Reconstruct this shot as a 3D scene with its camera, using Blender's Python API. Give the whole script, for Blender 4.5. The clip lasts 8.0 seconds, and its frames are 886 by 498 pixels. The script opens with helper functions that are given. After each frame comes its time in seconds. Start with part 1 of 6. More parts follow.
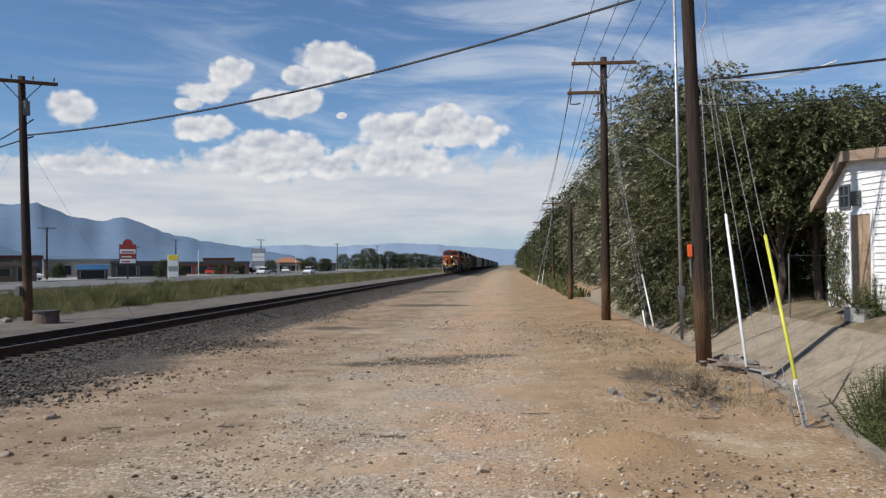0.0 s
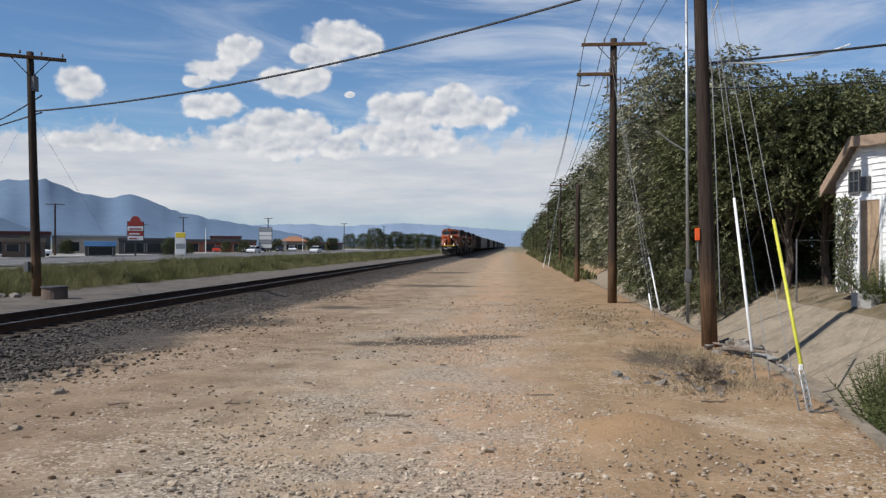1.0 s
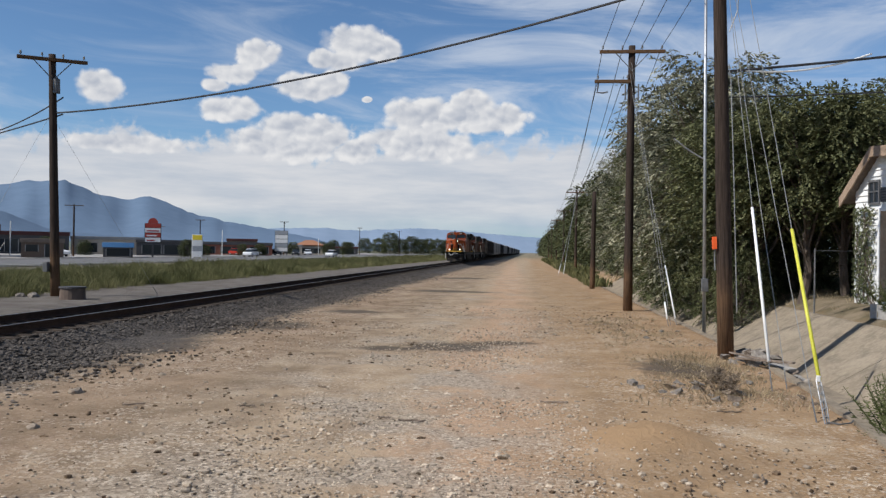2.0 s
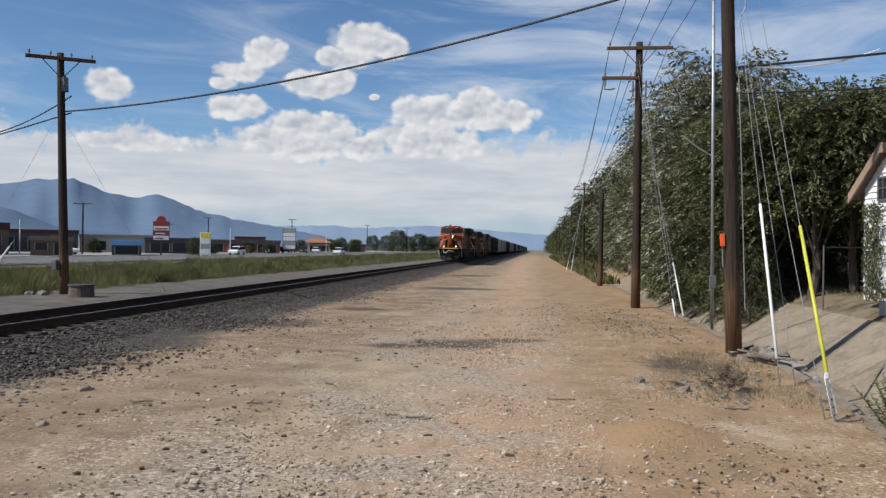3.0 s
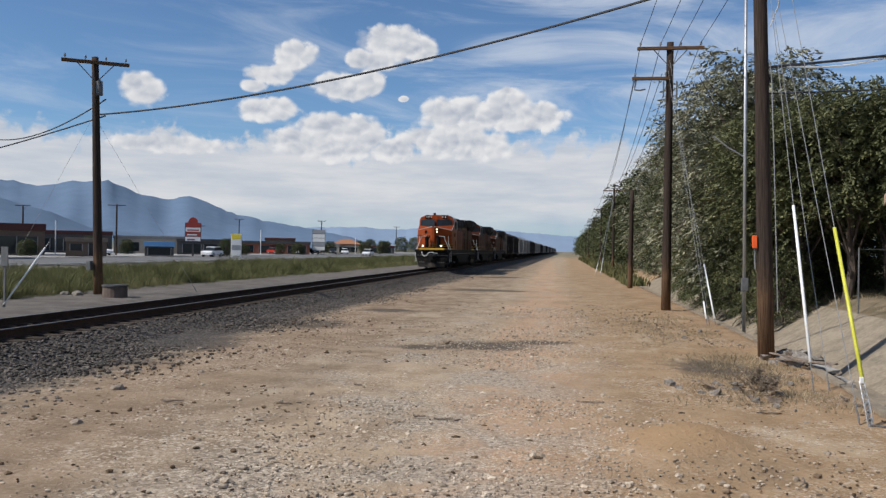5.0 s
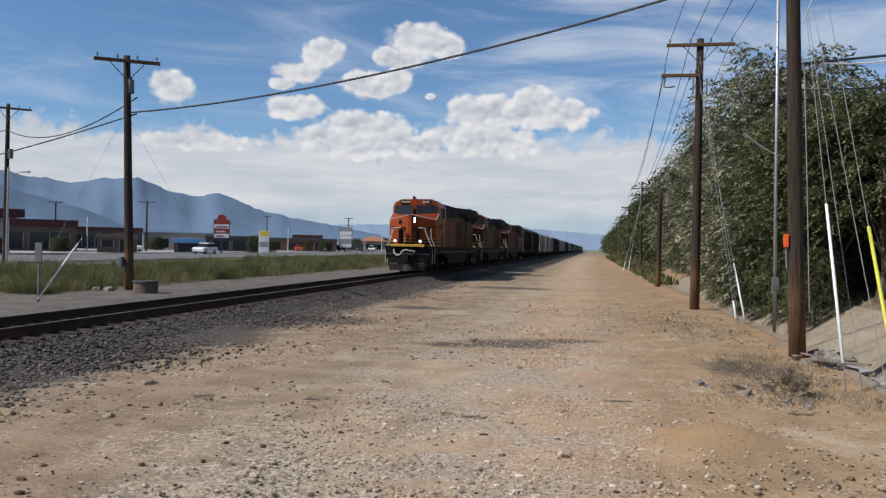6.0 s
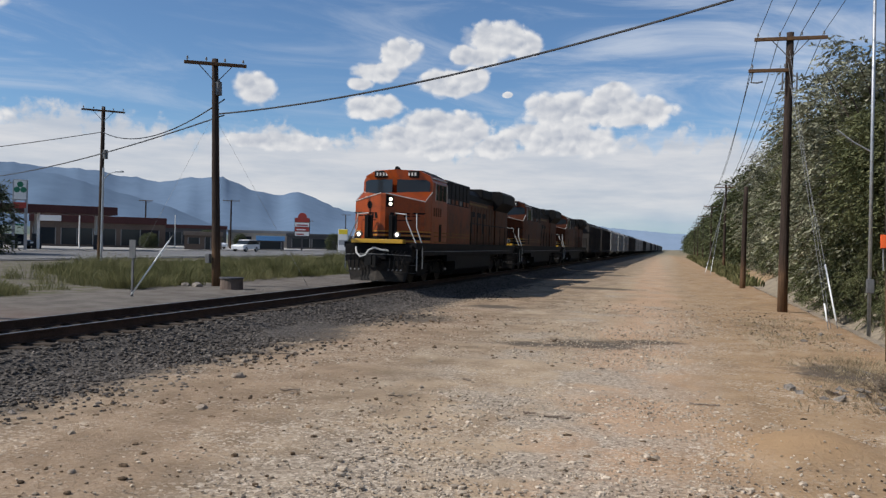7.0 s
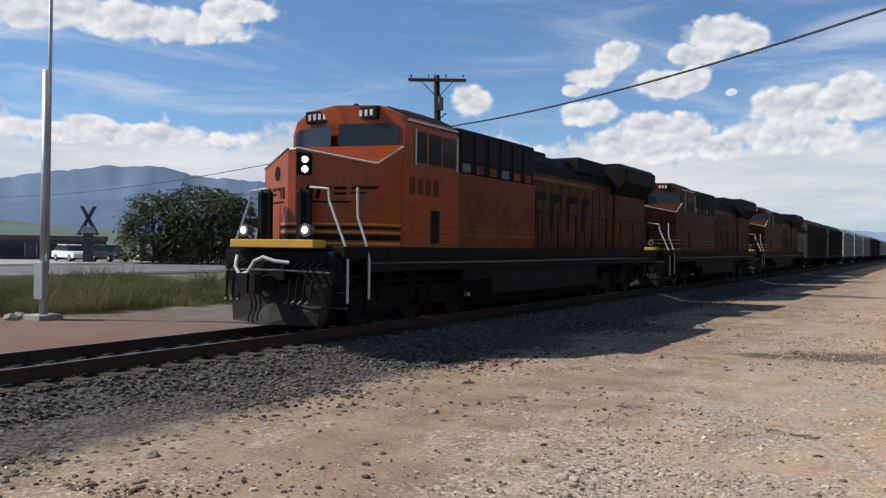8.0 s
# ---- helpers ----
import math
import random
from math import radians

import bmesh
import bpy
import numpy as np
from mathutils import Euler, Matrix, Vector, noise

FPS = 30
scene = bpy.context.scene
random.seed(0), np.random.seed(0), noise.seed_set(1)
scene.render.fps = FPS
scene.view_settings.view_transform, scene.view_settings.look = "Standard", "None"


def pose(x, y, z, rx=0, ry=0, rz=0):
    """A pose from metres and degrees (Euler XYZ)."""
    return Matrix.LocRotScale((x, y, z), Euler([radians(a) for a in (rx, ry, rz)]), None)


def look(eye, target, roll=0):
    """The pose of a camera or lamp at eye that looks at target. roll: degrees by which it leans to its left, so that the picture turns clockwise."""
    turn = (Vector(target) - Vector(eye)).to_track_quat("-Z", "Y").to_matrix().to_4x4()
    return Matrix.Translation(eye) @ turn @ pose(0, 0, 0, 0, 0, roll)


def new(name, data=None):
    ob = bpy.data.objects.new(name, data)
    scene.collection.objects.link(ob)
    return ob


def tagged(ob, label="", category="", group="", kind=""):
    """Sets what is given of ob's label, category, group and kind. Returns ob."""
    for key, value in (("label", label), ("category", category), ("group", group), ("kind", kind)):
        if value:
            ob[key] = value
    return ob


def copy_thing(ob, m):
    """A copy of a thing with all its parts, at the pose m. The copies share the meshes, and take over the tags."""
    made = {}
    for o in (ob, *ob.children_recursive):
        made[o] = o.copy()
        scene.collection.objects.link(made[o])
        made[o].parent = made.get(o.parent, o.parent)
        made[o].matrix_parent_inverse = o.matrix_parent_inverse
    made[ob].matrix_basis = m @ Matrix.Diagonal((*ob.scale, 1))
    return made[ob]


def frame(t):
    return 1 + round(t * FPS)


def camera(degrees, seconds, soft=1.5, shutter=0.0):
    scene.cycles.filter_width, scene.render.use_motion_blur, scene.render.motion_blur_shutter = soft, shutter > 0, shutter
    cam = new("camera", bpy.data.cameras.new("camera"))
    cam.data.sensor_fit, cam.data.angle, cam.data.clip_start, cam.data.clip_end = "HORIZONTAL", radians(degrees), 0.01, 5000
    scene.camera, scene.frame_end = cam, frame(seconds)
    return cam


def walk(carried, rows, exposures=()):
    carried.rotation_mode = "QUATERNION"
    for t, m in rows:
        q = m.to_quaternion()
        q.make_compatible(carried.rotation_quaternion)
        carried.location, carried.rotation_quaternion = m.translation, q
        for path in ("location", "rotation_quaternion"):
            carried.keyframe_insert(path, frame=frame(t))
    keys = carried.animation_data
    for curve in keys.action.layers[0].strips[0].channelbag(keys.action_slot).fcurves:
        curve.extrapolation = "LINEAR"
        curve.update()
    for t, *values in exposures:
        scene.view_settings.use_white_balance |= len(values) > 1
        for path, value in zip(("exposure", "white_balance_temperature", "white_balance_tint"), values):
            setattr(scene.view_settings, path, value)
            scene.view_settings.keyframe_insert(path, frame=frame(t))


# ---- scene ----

# ---------------------------------------------------------------- camera
cam = camera(56.5, 8.0, soft=1.35)
PATH = [
    (0.0, pose(0.044, 0.028, 2.15, 91.12, 0.41, 4.40)),
    (0.5, pose(0.039, 0.039, 2.15, 90.64, 0.23, 4.84)),
    (1.0, pose(0.041, 0.024, 2.15, 89.78, -0.27, 4.86)),
    (1.5, pose(0.015, -0.001, 2.15, 89.01, -0.09, 4.86)),
    (2.0, pose(0.031, 0.016, 2.15, 90.15, -1.00, 5.91)),
    (3.5, pose(0.049, 0.016, 2.15, 89.89, -0.86, 6.64)),
    (4.0, pose(0.061, 0.016, 2.15, 90.02, -1.01, 7.00)),
    (4.5, pose(0.054, 0.019, 2.15, 90.05, -0.97, 7.70)),
    (6.0, pose(0.026, 0.011, 2.15, 89.83, -1.22, 10.26)),
    (6.5, pose(-0.008, -0.022, 2.15, 89.62, -1.36, 11.95)),
    (7.0, pose(-0.059, -0.040, 2.15, 89.62, -1.53, 15.55)),
    (7.5, pose(-0.113, -0.056, 2.15, 89.50, -0.91, 21.37)),
    (8.0, pose(-0.178, -0.056, 2.15, 89.87, -0.71, 30.51)),
]
walk(cam, PATH, exposures=[(0.0, 0.0), (7.4, 0.0), (8.0, 0.14)])

# ---------------------------------------------------------------- light
SUN_DIR = Vector((-0.88, -0.50, 0.98)).normalized()      # towards the sun
sun_el = math.asin(SUN_DIR.z)
sun_az = math.atan2(SUN_DIR.x, SUN_DIR.y)               # clockwise from +y

sun = new("sun", bpy.data.lights.new("sun", "SUN"))
sun.data.energy, sun.data.angle, sun.data.color = 5.0, radians(0.53), (1.0, 0.96, 0.91)
sun.matrix_world = look((0, 0, 60), Vector((0, 0, 60)) - SUN_DIR)


class Nodes:
    """Short hand for node trees."""

    def __init__(self, tree):
        self.t = tree
        tree.nodes.clear()

    def add(self, kind, **sets):
        n = self.t.nodes.new(kind)
        for k, v in sets.items():
            if k == "op":
                n.operation = v
            elif k == "blend":
                n.blend_type = v
            elif k == "data":
                n.data_type = v
        return n

    def put(self, sock, v):
        if hasattr(v, "links"):
            self.t.links.new(v, sock)
        elif isinstance(v, tuple) and len(v) == 3 and sock.type == "RGBA":
            sock.default_value = (*v, 1)
        else:
            sock.default_value = v

    def math(self, op, a, b=0.0, c=0.0, clamp=False):
        n = self.add("ShaderNodeMath", op=op)
        n.use_clamp = clamp
        for s, v in zip(n.inputs, (a, b, c)):
            self.put(s, v)
        return n.outputs[0]

    def vec(self, op, a, b=(0, 0, 0)):
        n = self.add("ShaderNodeVectorMath", op=op)
        self.put(n.inputs[0], a)
        self.put(n.inputs[1], b)
        return n.outputs["Value"] if op in ("LENGTH", "DISTANCE", "DOT_PRODUCT") else n.outputs[0]

    def xyz(self, x, y, z=0.0):
        n = self.add("ShaderNodeCombineXYZ")
        for s, v in zip(n.inputs, (x, y, z)):
            self.put(s, v)
        return n.outputs[0]

    def sep(self, v):
        n = self.add("ShaderNodeSeparateXYZ")
        self.put(n.inputs[0], v)
        return n.outputs

    def noise(self, v, scale, detail=6.0, rough=0.6, distortion=0.0):
        n = self.add("ShaderNodeTexNoise")
        self.put(n.inputs["Vector"], v)
        n.inputs["Scale"].default_value, n.inputs["Detail"].default_value = scale, detail
        n.inputs["Roughness"].default_value, n.inputs["Distortion"].default_value = rough, distortion
        return n.outputs["Fac"]

    def voronoi(self, v, scale, out="Distance"):
        n = self.add("ShaderNodeTexVoronoi")
        self.put(n.inputs["Vector"], v)
        n.inputs["Scale"].default_value = scale
        return n.outputs[out]

    def step(self, v, lo, hi, a=0.0, b=1.0):
        n = self.add("ShaderNodeMapRange")
        n.interpolation_type = "SMOOTHSTEP"
        for s, x in zip(n.inputs[:5], (v, lo, hi, a, b)):
            self.put(s, x)
        return n.outputs[0]

    def mix(self, f, a, b, blend="MIX"):
        n = self.add("ShaderNodeMix", data="RGBA", blend=blend)
        for s, x in zip((n.inputs[0], n.inputs[6], n.inputs[7]), (f, a, b)):
            self.put(s, x)
        return n.outputs[2]


def build_sky():
    world = bpy.data.worlds.new("sky")
    world.use_nodes = True
    scene.world = world
    n = Nodes(world.node_tree)
    sky = n.add("ShaderNodeTexSky")
    sky.sky_type, sky.sun_disc = "NISHITA", False
    sky.sun_elevation, sky.sun_rotation = sun_el, sun_az
    sky.altitude, sky.air_density, sky.dust_density, sky.ozone_density = 900, 1.0, 0.15, 1.6
    d = n.add("ShaderNodeTexCoord").outputs["Generated"]
    x, y, z = n.sep(d)
    az = n.math("MULTIPLY", n.math("ARCTAN2", x, y), 57.2958)
    el = n.math("MULTIPLY", n.math("ARCSINE", z), 57.2958)
    p = n.xyz(az, el)
    blue = n.vec("MULTIPLY", sky.outputs[0], SKY)
    # fair-weather heaps: azimuth, elevation, half width, half height in degrees
    heaps = [(-28.49, 9.97, 1.73, 1.33), (-29.1, 10.38, 1.02, 0.71), (-18.98, 12.87, 1.88, 1.18), (-20.45, 11.58, 1.88, 0.86), (-21.54, 10.74, 1.1, 0.51), (-12.1, 13.95, 2.67, 1.33), (-10.14, 13.53, 1.37, 0.98), (-14.41, 12.82, 1.18, 0.86), (-15.53, 10.91, 2.43, 1.18), (-13.53, 11.37, 1.37, 1.18), (-20.6, 9.25, 2.51, 0.98), (-16.06, 8.18, 3.53, 1.18), (-18.52, 7.21, 1.96, 1.1), (-13.94, 7.76, 1.96, 1.25), (-12.07, 6.78, 1.88, 0.94), (-7.33, 9.07, 3.53, 1.76), (-4.19, 9.49, 2.35, 1.65), (-4.21, 10.75, 1.02, 0.55), (-7.34, 9.99, 1.49, 0.47), (-2.04, 9.12, 2.35, 1.18), (-9.27, 7.69, 2.75, 0.98), (-11.34, 10.28, 0.42, 0.24), (-50.77, 14.18, 8.24, 1.41), (-57.05, 14.0, 4.71, 1.25), (-44.7, 15.42, 3.14, 1.02), (-52.74, 7.06, 10.2, 0.86), (-53.75, 7.71, 1.96, 0.55), (-16.4, 6.9, 4.6, 1.15), (-7.4, 7.3, 4.8, 1.3), (-13.2, 12.7, 1.5, 0.9), (-27.0, 6.6, 4.5, 0.7)]
    wide = n.noise(p, 0.17, 3.0, 0.5)
    puff = n.noise(p, 1.0, 9.0, 0.55, 0.3)
    # rounded billows at two sizes, and the same a little towards the light
    warp = n.vec("ADD", n.vec("MULTIPLY", p, (1.0, 1.25, 0.0)), n.xyz(n.math("MULTIPLY", n.math("SUBTRACT", puff, 0.5), 1.3), n.math("MULTIPLY", n.math("SUBTRACT", wide, 0.5), 1.5)))

    def billow(v):
        return n.math("ADD", n.math("SUBTRACT", 0.45, n.voronoi(v, 0.62)), n.math("MULTIPLY", n.math("SUBTRACT", 0.45, n.voronoi(v, 1.55)), 0.45))

    dome = billow(warp)
    lit = billow(n.vec("ADD", warp, (-0.22, 0.40, 0.0)))
    field = None
    for a, e, ra, re in heaps:
        q = n.vec("MULTIPLY", n.vec("SUBTRACT", p, (a, e, 0.0)), (1.0 / ra, 1.0 / re, 0.0))
        one = n.math("SUBTRACT", 1.0, n.vec("LENGTH", q))
        field = one if field is None else n.math("SMOOTH_MAX", field, one, 0.12)
    field = n.math("MAXIMUM", field, -1.2)
    rag = n.math("ADD", n.math("MULTIPLY", field, 1.9), n.math("ADD", n.math("MULTIPLY", dome, 0.75), n.math("MULTIPLY", n.math("SUBTRACT", puff, 0.46), 0.9)))
    heap = n.step(rag, -0.02, 0.62)
    # light from above and from the sun's side picks out the billows
    relief = n.math("MULTIPLY", n.math("SUBTRACT", dome, lit), 1.05)
    bright = n.math("ADD", n.math("ADD", n.step(rag, 0.1, 1.5, 0.78, 0.42), n.math("MULTIPLY", n.math("SUBTRACT", puff, 0.5), 0.9)), relief, clamp=True)
    heap_col = n.mix(bright, (0.44, 0.48, 0.56), (0.80, 0.80, 0.81))
    # a bank of cloud above the mountains
    top = n.math("ADD", 7.6, n.math("MULTIPLY", n.math("SUBTRACT", wide, 0.5), 5.0))
    top = n.math("ADD", top, n.math("MULTIPLY", n.math("SUBTRACT", puff, 0.5), 4.2))
    bank = n.step(n.math("SUBTRACT", top, el), -0.3, 1.1)
    low = n.step(el, 0.2, 3.2, 0.45, 1.0)
    bank = n.math("MULTIPLY", bank, n.math("MULTIPLY", low, n.step(n.math("ABSOLUTE", n.math("ADD", az, 22.0)), 45.0, 90.0, 0.93, 0.12)))
    layers = n.noise(n.vec("MULTIPLY", p, (0.09, 0.6, 1.0)), 1.0, 6.0, 0.6)
    bank_hi = n.mix(n.step(layers, 0.3, 0.7), (0.50, 0.545, 0.62), (0.71, 0.71, 0.73))
    bank_col = n.mix(n.step(n.math("ADD", el, n.math("MULTIPLY", wide, 3.0)), 1.6, 4.6), (0.24, 0.35, 0.51), bank_hi)
    # thin high streaks
    s = n.vec("MULTIPLY", n.vec("ADD", p, n.vec("MULTIPLY", n.xyz(el, az), (-0.9, 0.10, 0.0))), (0.055, 0.30, 1.0))
    streak = n.step(n.noise(s, 1.0, 8.0, 0.62, 0.8), n.step(az, -10.0, 6.0, 0.45, 0.34), 0.74)
    streak = n.math("MULTIPLY", streak, n.math("ADD", n.step(az, -26.0, 4.0, 0.32, 0.9), n.step(az, -34.0, -54.0, 0.0, 0.5)))
    streak = n.math("MULTIPLY", streak, n.step(el, 40.0, 18.0, 0.3, 1.0))
    c = n.mix(streak, blue, (0.60, 0.66, 0.76))
    c = n.mix(bank, c, bank_col)
    c = n.mix(heap, c, heap_col)
    out = n.add("ShaderNodeOutputWorld")
    bg = n.add("ShaderNodeBackground")
    n.put(bg.inputs[0], c)
    bg.inputs[1].default_value = 1.0
    world.node_tree.links.new(bg.outputs[0], out.inputs[0])


SKY = (0.070, 0.088, 0.105)
build_sky()


# ---------------------------------------------------------------- materials
def material(name, a, b, fine=40.0, coarse=3.0, rough=0.8, metal=0.0, bump=0.2, dirt=None, dirt_amount=0.5, per_object=0.0, per_island=0.0, glow=None, detail=6.0, through_light=0.0, spec=0.3):
    """Two tones broken up at two scales, optional dirt, relief, and a change of tone from piece to piece."""
    m = bpy.data.materials.new(name)
    m.use_nodes = True
    n = Nodes(m.node_tree)
    p = n.add("ShaderNodeTexCoord").outputs["Object"]
    f, c = n.noise(p, fine, detail), n.noise(p, coarse, 4.0)
    col = n.mix(n.step(n.math("ADD", n.math("MULTIPLY", f, 0.55), n.math("MULTIPLY", c, 0.45)), 0.36, 0.64), a, b)
    if dirt:
        col = n.mix(n.math("MULTIPLY", n.step(n.noise(p, coarse * 2.3, 8.0, 0.7), 0.45, 0.7), dirt_amount), col, dirt)
    if per_object:
        r = n.add("ShaderNodeObjectInfo").outputs["Random"]
        col = n.mix(1.0, col, n.xyz(*[n.math("MULTIPLY_ADD", r, per_object, 1 - per_object / 2)] * 3), "MULTIPLY")
    if per_island:
        r = n.add("ShaderNodeNewGeometry").outputs["Random Per Island"]
        col = n.mix(1.0, col, n.xyz(*[n.math("MULTIPLY_ADD", r, per_island, 1 - per_island / 2)] * 3), "MULTIPLY")
    s = n.add("ShaderNodeBsdfPrincipled")
    n.put(s.inputs["Base Color"], col)
    n.put(s.inputs["Roughness"], n.math("MULTIPLY_ADD", c, 0.2, rough - 0.1, True))
    s.inputs["Metallic"].default_value = metal
    s.inputs["Specular IOR Level"].default_value = spec
    if glow:
        s.inputs["Emission Color"].default_value = (*glow[0], 1)
        s.inputs["Emission Strength"].default_value = glow[1]
    if bump:
        k = n.add("ShaderNodeBump")
        k.inputs["Strength"].default_value, k.inputs["Distance"].default_value = bump, 0.02
        n.put(k.inputs["Height"], f)
        n.put(s.inputs["Normal"], k.outputs[0])
    out = n.add("ShaderNodeOutputMaterial")
    last = s.outputs[0]
    if through_light:
        tr = n.add("ShaderNodeBsdfTranslucent")
        n.put(tr.inputs[0], col)
        mx = n.add("ShaderNodeMixShader")
        mx.inputs[0].default_value = through_light
        n.put(mx.inputs[1], last)
        n.put(mx.inputs[2], tr.outputs[0])
        last = mx.outputs[0]
    n.put(out.inputs[0], last)
    return m


def ground_material():
    """Bare dirt with gravel, the dark ballast by the track, and the verge beyond it."""
    m = bpy.data.materials.new("ground")
    m.use_nodes = True
    n = Nodes(m.node_tree)
    p = n.add("ShaderNodeTexCoord").outputs["Object"]
    x, y, z = n.sep(p)
    big, mid, fine = n.noise(p, 0.22, 5.0), n.noise(p, 1.3, 7.0), n.noise(p, 14.0, 6.0)
    grit = n.voronoi(p, 26.0, "Color")
    gx = n.sep(grit)[0]
    edge = n.math("ADD", x, n.math("MULTIPLY", n.math("SUBTRACT", mid, 0.5), 1.6))
    # dirt: sandy tan with pinkish tracks and grey gravelled patches
    tan = n.mix(n.step(mid, 0.3, 0.7), (0.315, 0.238, 0.165), (0.425, 0.335, 0.24))
    red = n.mix(n.step(fine, 0.3, 0.7), (0.385, 0.262, 0.175), (0.48, 0.34, 0.235))
    lane = n.math("ADD", n.math("ADD", x, n.math("MULTIPLY", y, 0.02)), n.math("MULTIPLY", big, 3.0))
    dirt = n.mix(n.step(n.math("SINE", n.math("MULTIPLY", lane, 1.15)), -0.3, 0.9), tan, red)
    dirt = n.mix(n.math("MULTIPLY", n.step(n.math("ADD", x, n.math("MULTIPLY", big, 2.0)), 0.2, 2.4), 0.75), dirt, n.mix(n.step(mid, 0.3, 0.7), (0.25, 0.162, 0.088), (0.355, 0.238, 0.135)))
    dirt = n.mix(n.math("MULTIPLY", n.step(n.math("ADD", x, n.math("MULTIPLY", mid, 2.0)), -1.2, -3.6), 0.8), dirt, n.mix(n.step(mid, 0.35, 0.65), (0.17, 0.128, 0.088), (0.285, 0.218, 0.155)))
    blotch = n.noise(n.vec("MULTIPLY", p, (0.8, 0.35, 1.0)), 1.0, 8.0, 0.65, 0.5)
    dirt = n.mix(n.step(blotch, 0.50, 0.70, 0.0, 0.6), dirt, (0.18, 0.132, 0.09))
    dirt = n.mix(n.step(blotch, 0.44, 0.28, 0.0, 0.6), dirt, (0.50, 0.42, 0.32))
    stone = n.mix(gx, (0.10, 0.08, 0.062), (0.56, 0.49, 0.41))
    near = n.step(y, 26.0, 9.0)
    gravel = n.math("MULTIPLY", n.step(n.math("ADD", n.noise(p, 0.5, 6.0), n.math("MULTIPLY", near, 0.09)), 0.53, 0.66), n.step(n.math("ABSOLUTE", n.math("ADD", x, 1.8)), 3.2, 0.8))
    dirt = n.mix(n.math("MULTIPLY", gravel, 0.85), dirt, n.mix(0.65, (0.36, 0.315, 0.265), stone))
    loose = n.step(n.noise(p, 0.42, 6.0, 0.65), 0.44, 0.6, 0.12, 0.75)
    dirt = n.mix(n.math("MULTIPLY", n.step(gx, 0.5, 0.95), loose), dirt, stone)
    grain = n.sep(n.voronoi(p, 62.0, "Color"))[1]
    dirt = n.mix(n.math("MULTIPLY", n.step(y, 30.0, 8.0), n.math("MULTIPLY", loose, 0.7)), dirt, n.mix(1.0, dirt, n.xyz(*[n.math("MULTIPLY_ADD", grain, 1.1, 0.42)] * 3), "MULTIPLY"))
    sandy = n.vec("LENGTH", n.vec("MULTIPLY", n.vec("SUBTRACT", p, (1.45, 9.6, 0.0)), (1 / 1.0, 1 / 0.75, 0.0)))
    dirt = n.mix(n.step(n.math("ADD", sandy, n.math("MULTIPLY", n.math("SUBTRACT", mid, 0.5), 1.2)), 1.1, 0.4, 0.0, 0.85), dirt, (0.345, 0.232, 0.135))
    # oil-dark patches in the track of the lorries
    for px, py, rx, ry in ((-7.0, 22.6, 1.2, 1.5), (-1.75, 18.6, 1.35, 1.15), (-3.0, 17.9, 0.9, 0.5), (-0.5, 19.6, 1.0, 0.6), (-5.9, 27.8, 1.2, 1.0), (-4.0, 44.0, 2.8, 1.6), (-5.2, 66.0, 2.4, 2.4), (-7.6, 17.0, 0.8, 1.6), (2.9, 16.0, 1.0, 1.6)):
        q = n.vec("MULTIPLY", n.vec("SUBTRACT", p, (px, py, 0.0)), (1 / rx, 1 / ry, 0.0))
        dd = n.math("ADD", n.vec("LENGTH", q), n.math("MULTIPLY", n.math("SUBTRACT", n.noise(p, 2.4, 6.0, 0.7), 0.5), 1.4))
        dirt = n.mix(n.step(dd, 1.05, 0.5, 0.0, 0.85), dirt, (0.085, 0.072, 0.06))
    dirt = n.vec("MULTIPLY", dirt, (1.03, 0.99, 0.92))
    # ballast
    dark = n.mix(gx, (0.03, 0.027, 0.024), (0.14, 0.122, 0.105))
    col = n.mix(n.step(edge, -7.1, -8.3), dirt, dark)
    # darker, near-black bed between the rails
    col = n.mix(n.step(edge, -9.5, -10.2, 0.0, 0.8), col, n.mix(gx, (0.012, 0.011, 0.010), (0.045, 0.038, 0.033)))
    # verge on the far side
    verge = n.mix(n.step(mid, 0.3, 0.7), (0.115, 0.10, 0.085), (0.18, 0.16, 0.137))
    verge = n.mix(n.math("MULTIPLY", n.step(n.math("ADD", y, n.math("MULTIPLY", mid, 4.0)), 20.0, 12.0), 0.8), verge, (0.21, 0.125, 0.09))
    col = n.mix(n.step(edge, -12.6, -13.4), col, verge)
    grass = n.mix(n.step(fine, 0.3, 0.7), (0.07, 0.075, 0.03), (0.16, 0.14, 0.07))
    col = n.mix(n.step(edge, -17.6, -19.0), col, n.mix(n.step(mid, 0.35, 0.6), grass, verge))
    col = n.mix(n.step(edge, -62.0, -70.0), col, (0.20, 0.185, 0.165))
    right = n.mix(n.step(mid, 0.35, 0.65), (0.12, 0.10, 0.06), (0.24, 0.19, 0.13))
    col = n.mix(n.step(edge, 7.4, 8.2), col, right)
    col = n.mix(n.step(y, 170.0, 420.0, 0.0, 0.8), col, (0.17, 0.16, 0.11))
    s = n.add("ShaderNodeBsdfPrincipled")
    n.put(s.inputs["Base Color"], col)
    s.inputs["Roughness"].default_value = 0.95
    s.inputs["Specular IOR Level"].default_value = 0.15
    k = n.add("ShaderNodeBump")
    k.inputs["Strength"].default_value, k.inputs["Distance"].default_value = 0.9, 0.035
    n.put(k.inputs["Height"], n.math("ADD", n.math("MULTIPLY", fine, 0.7), n.math("ADD", n.math("MULTIPLY", gx, 0.45), n.math("MULTIPLY", grain, 0.25))))
    n.put(s.inputs["Normal"], k.outputs[0])
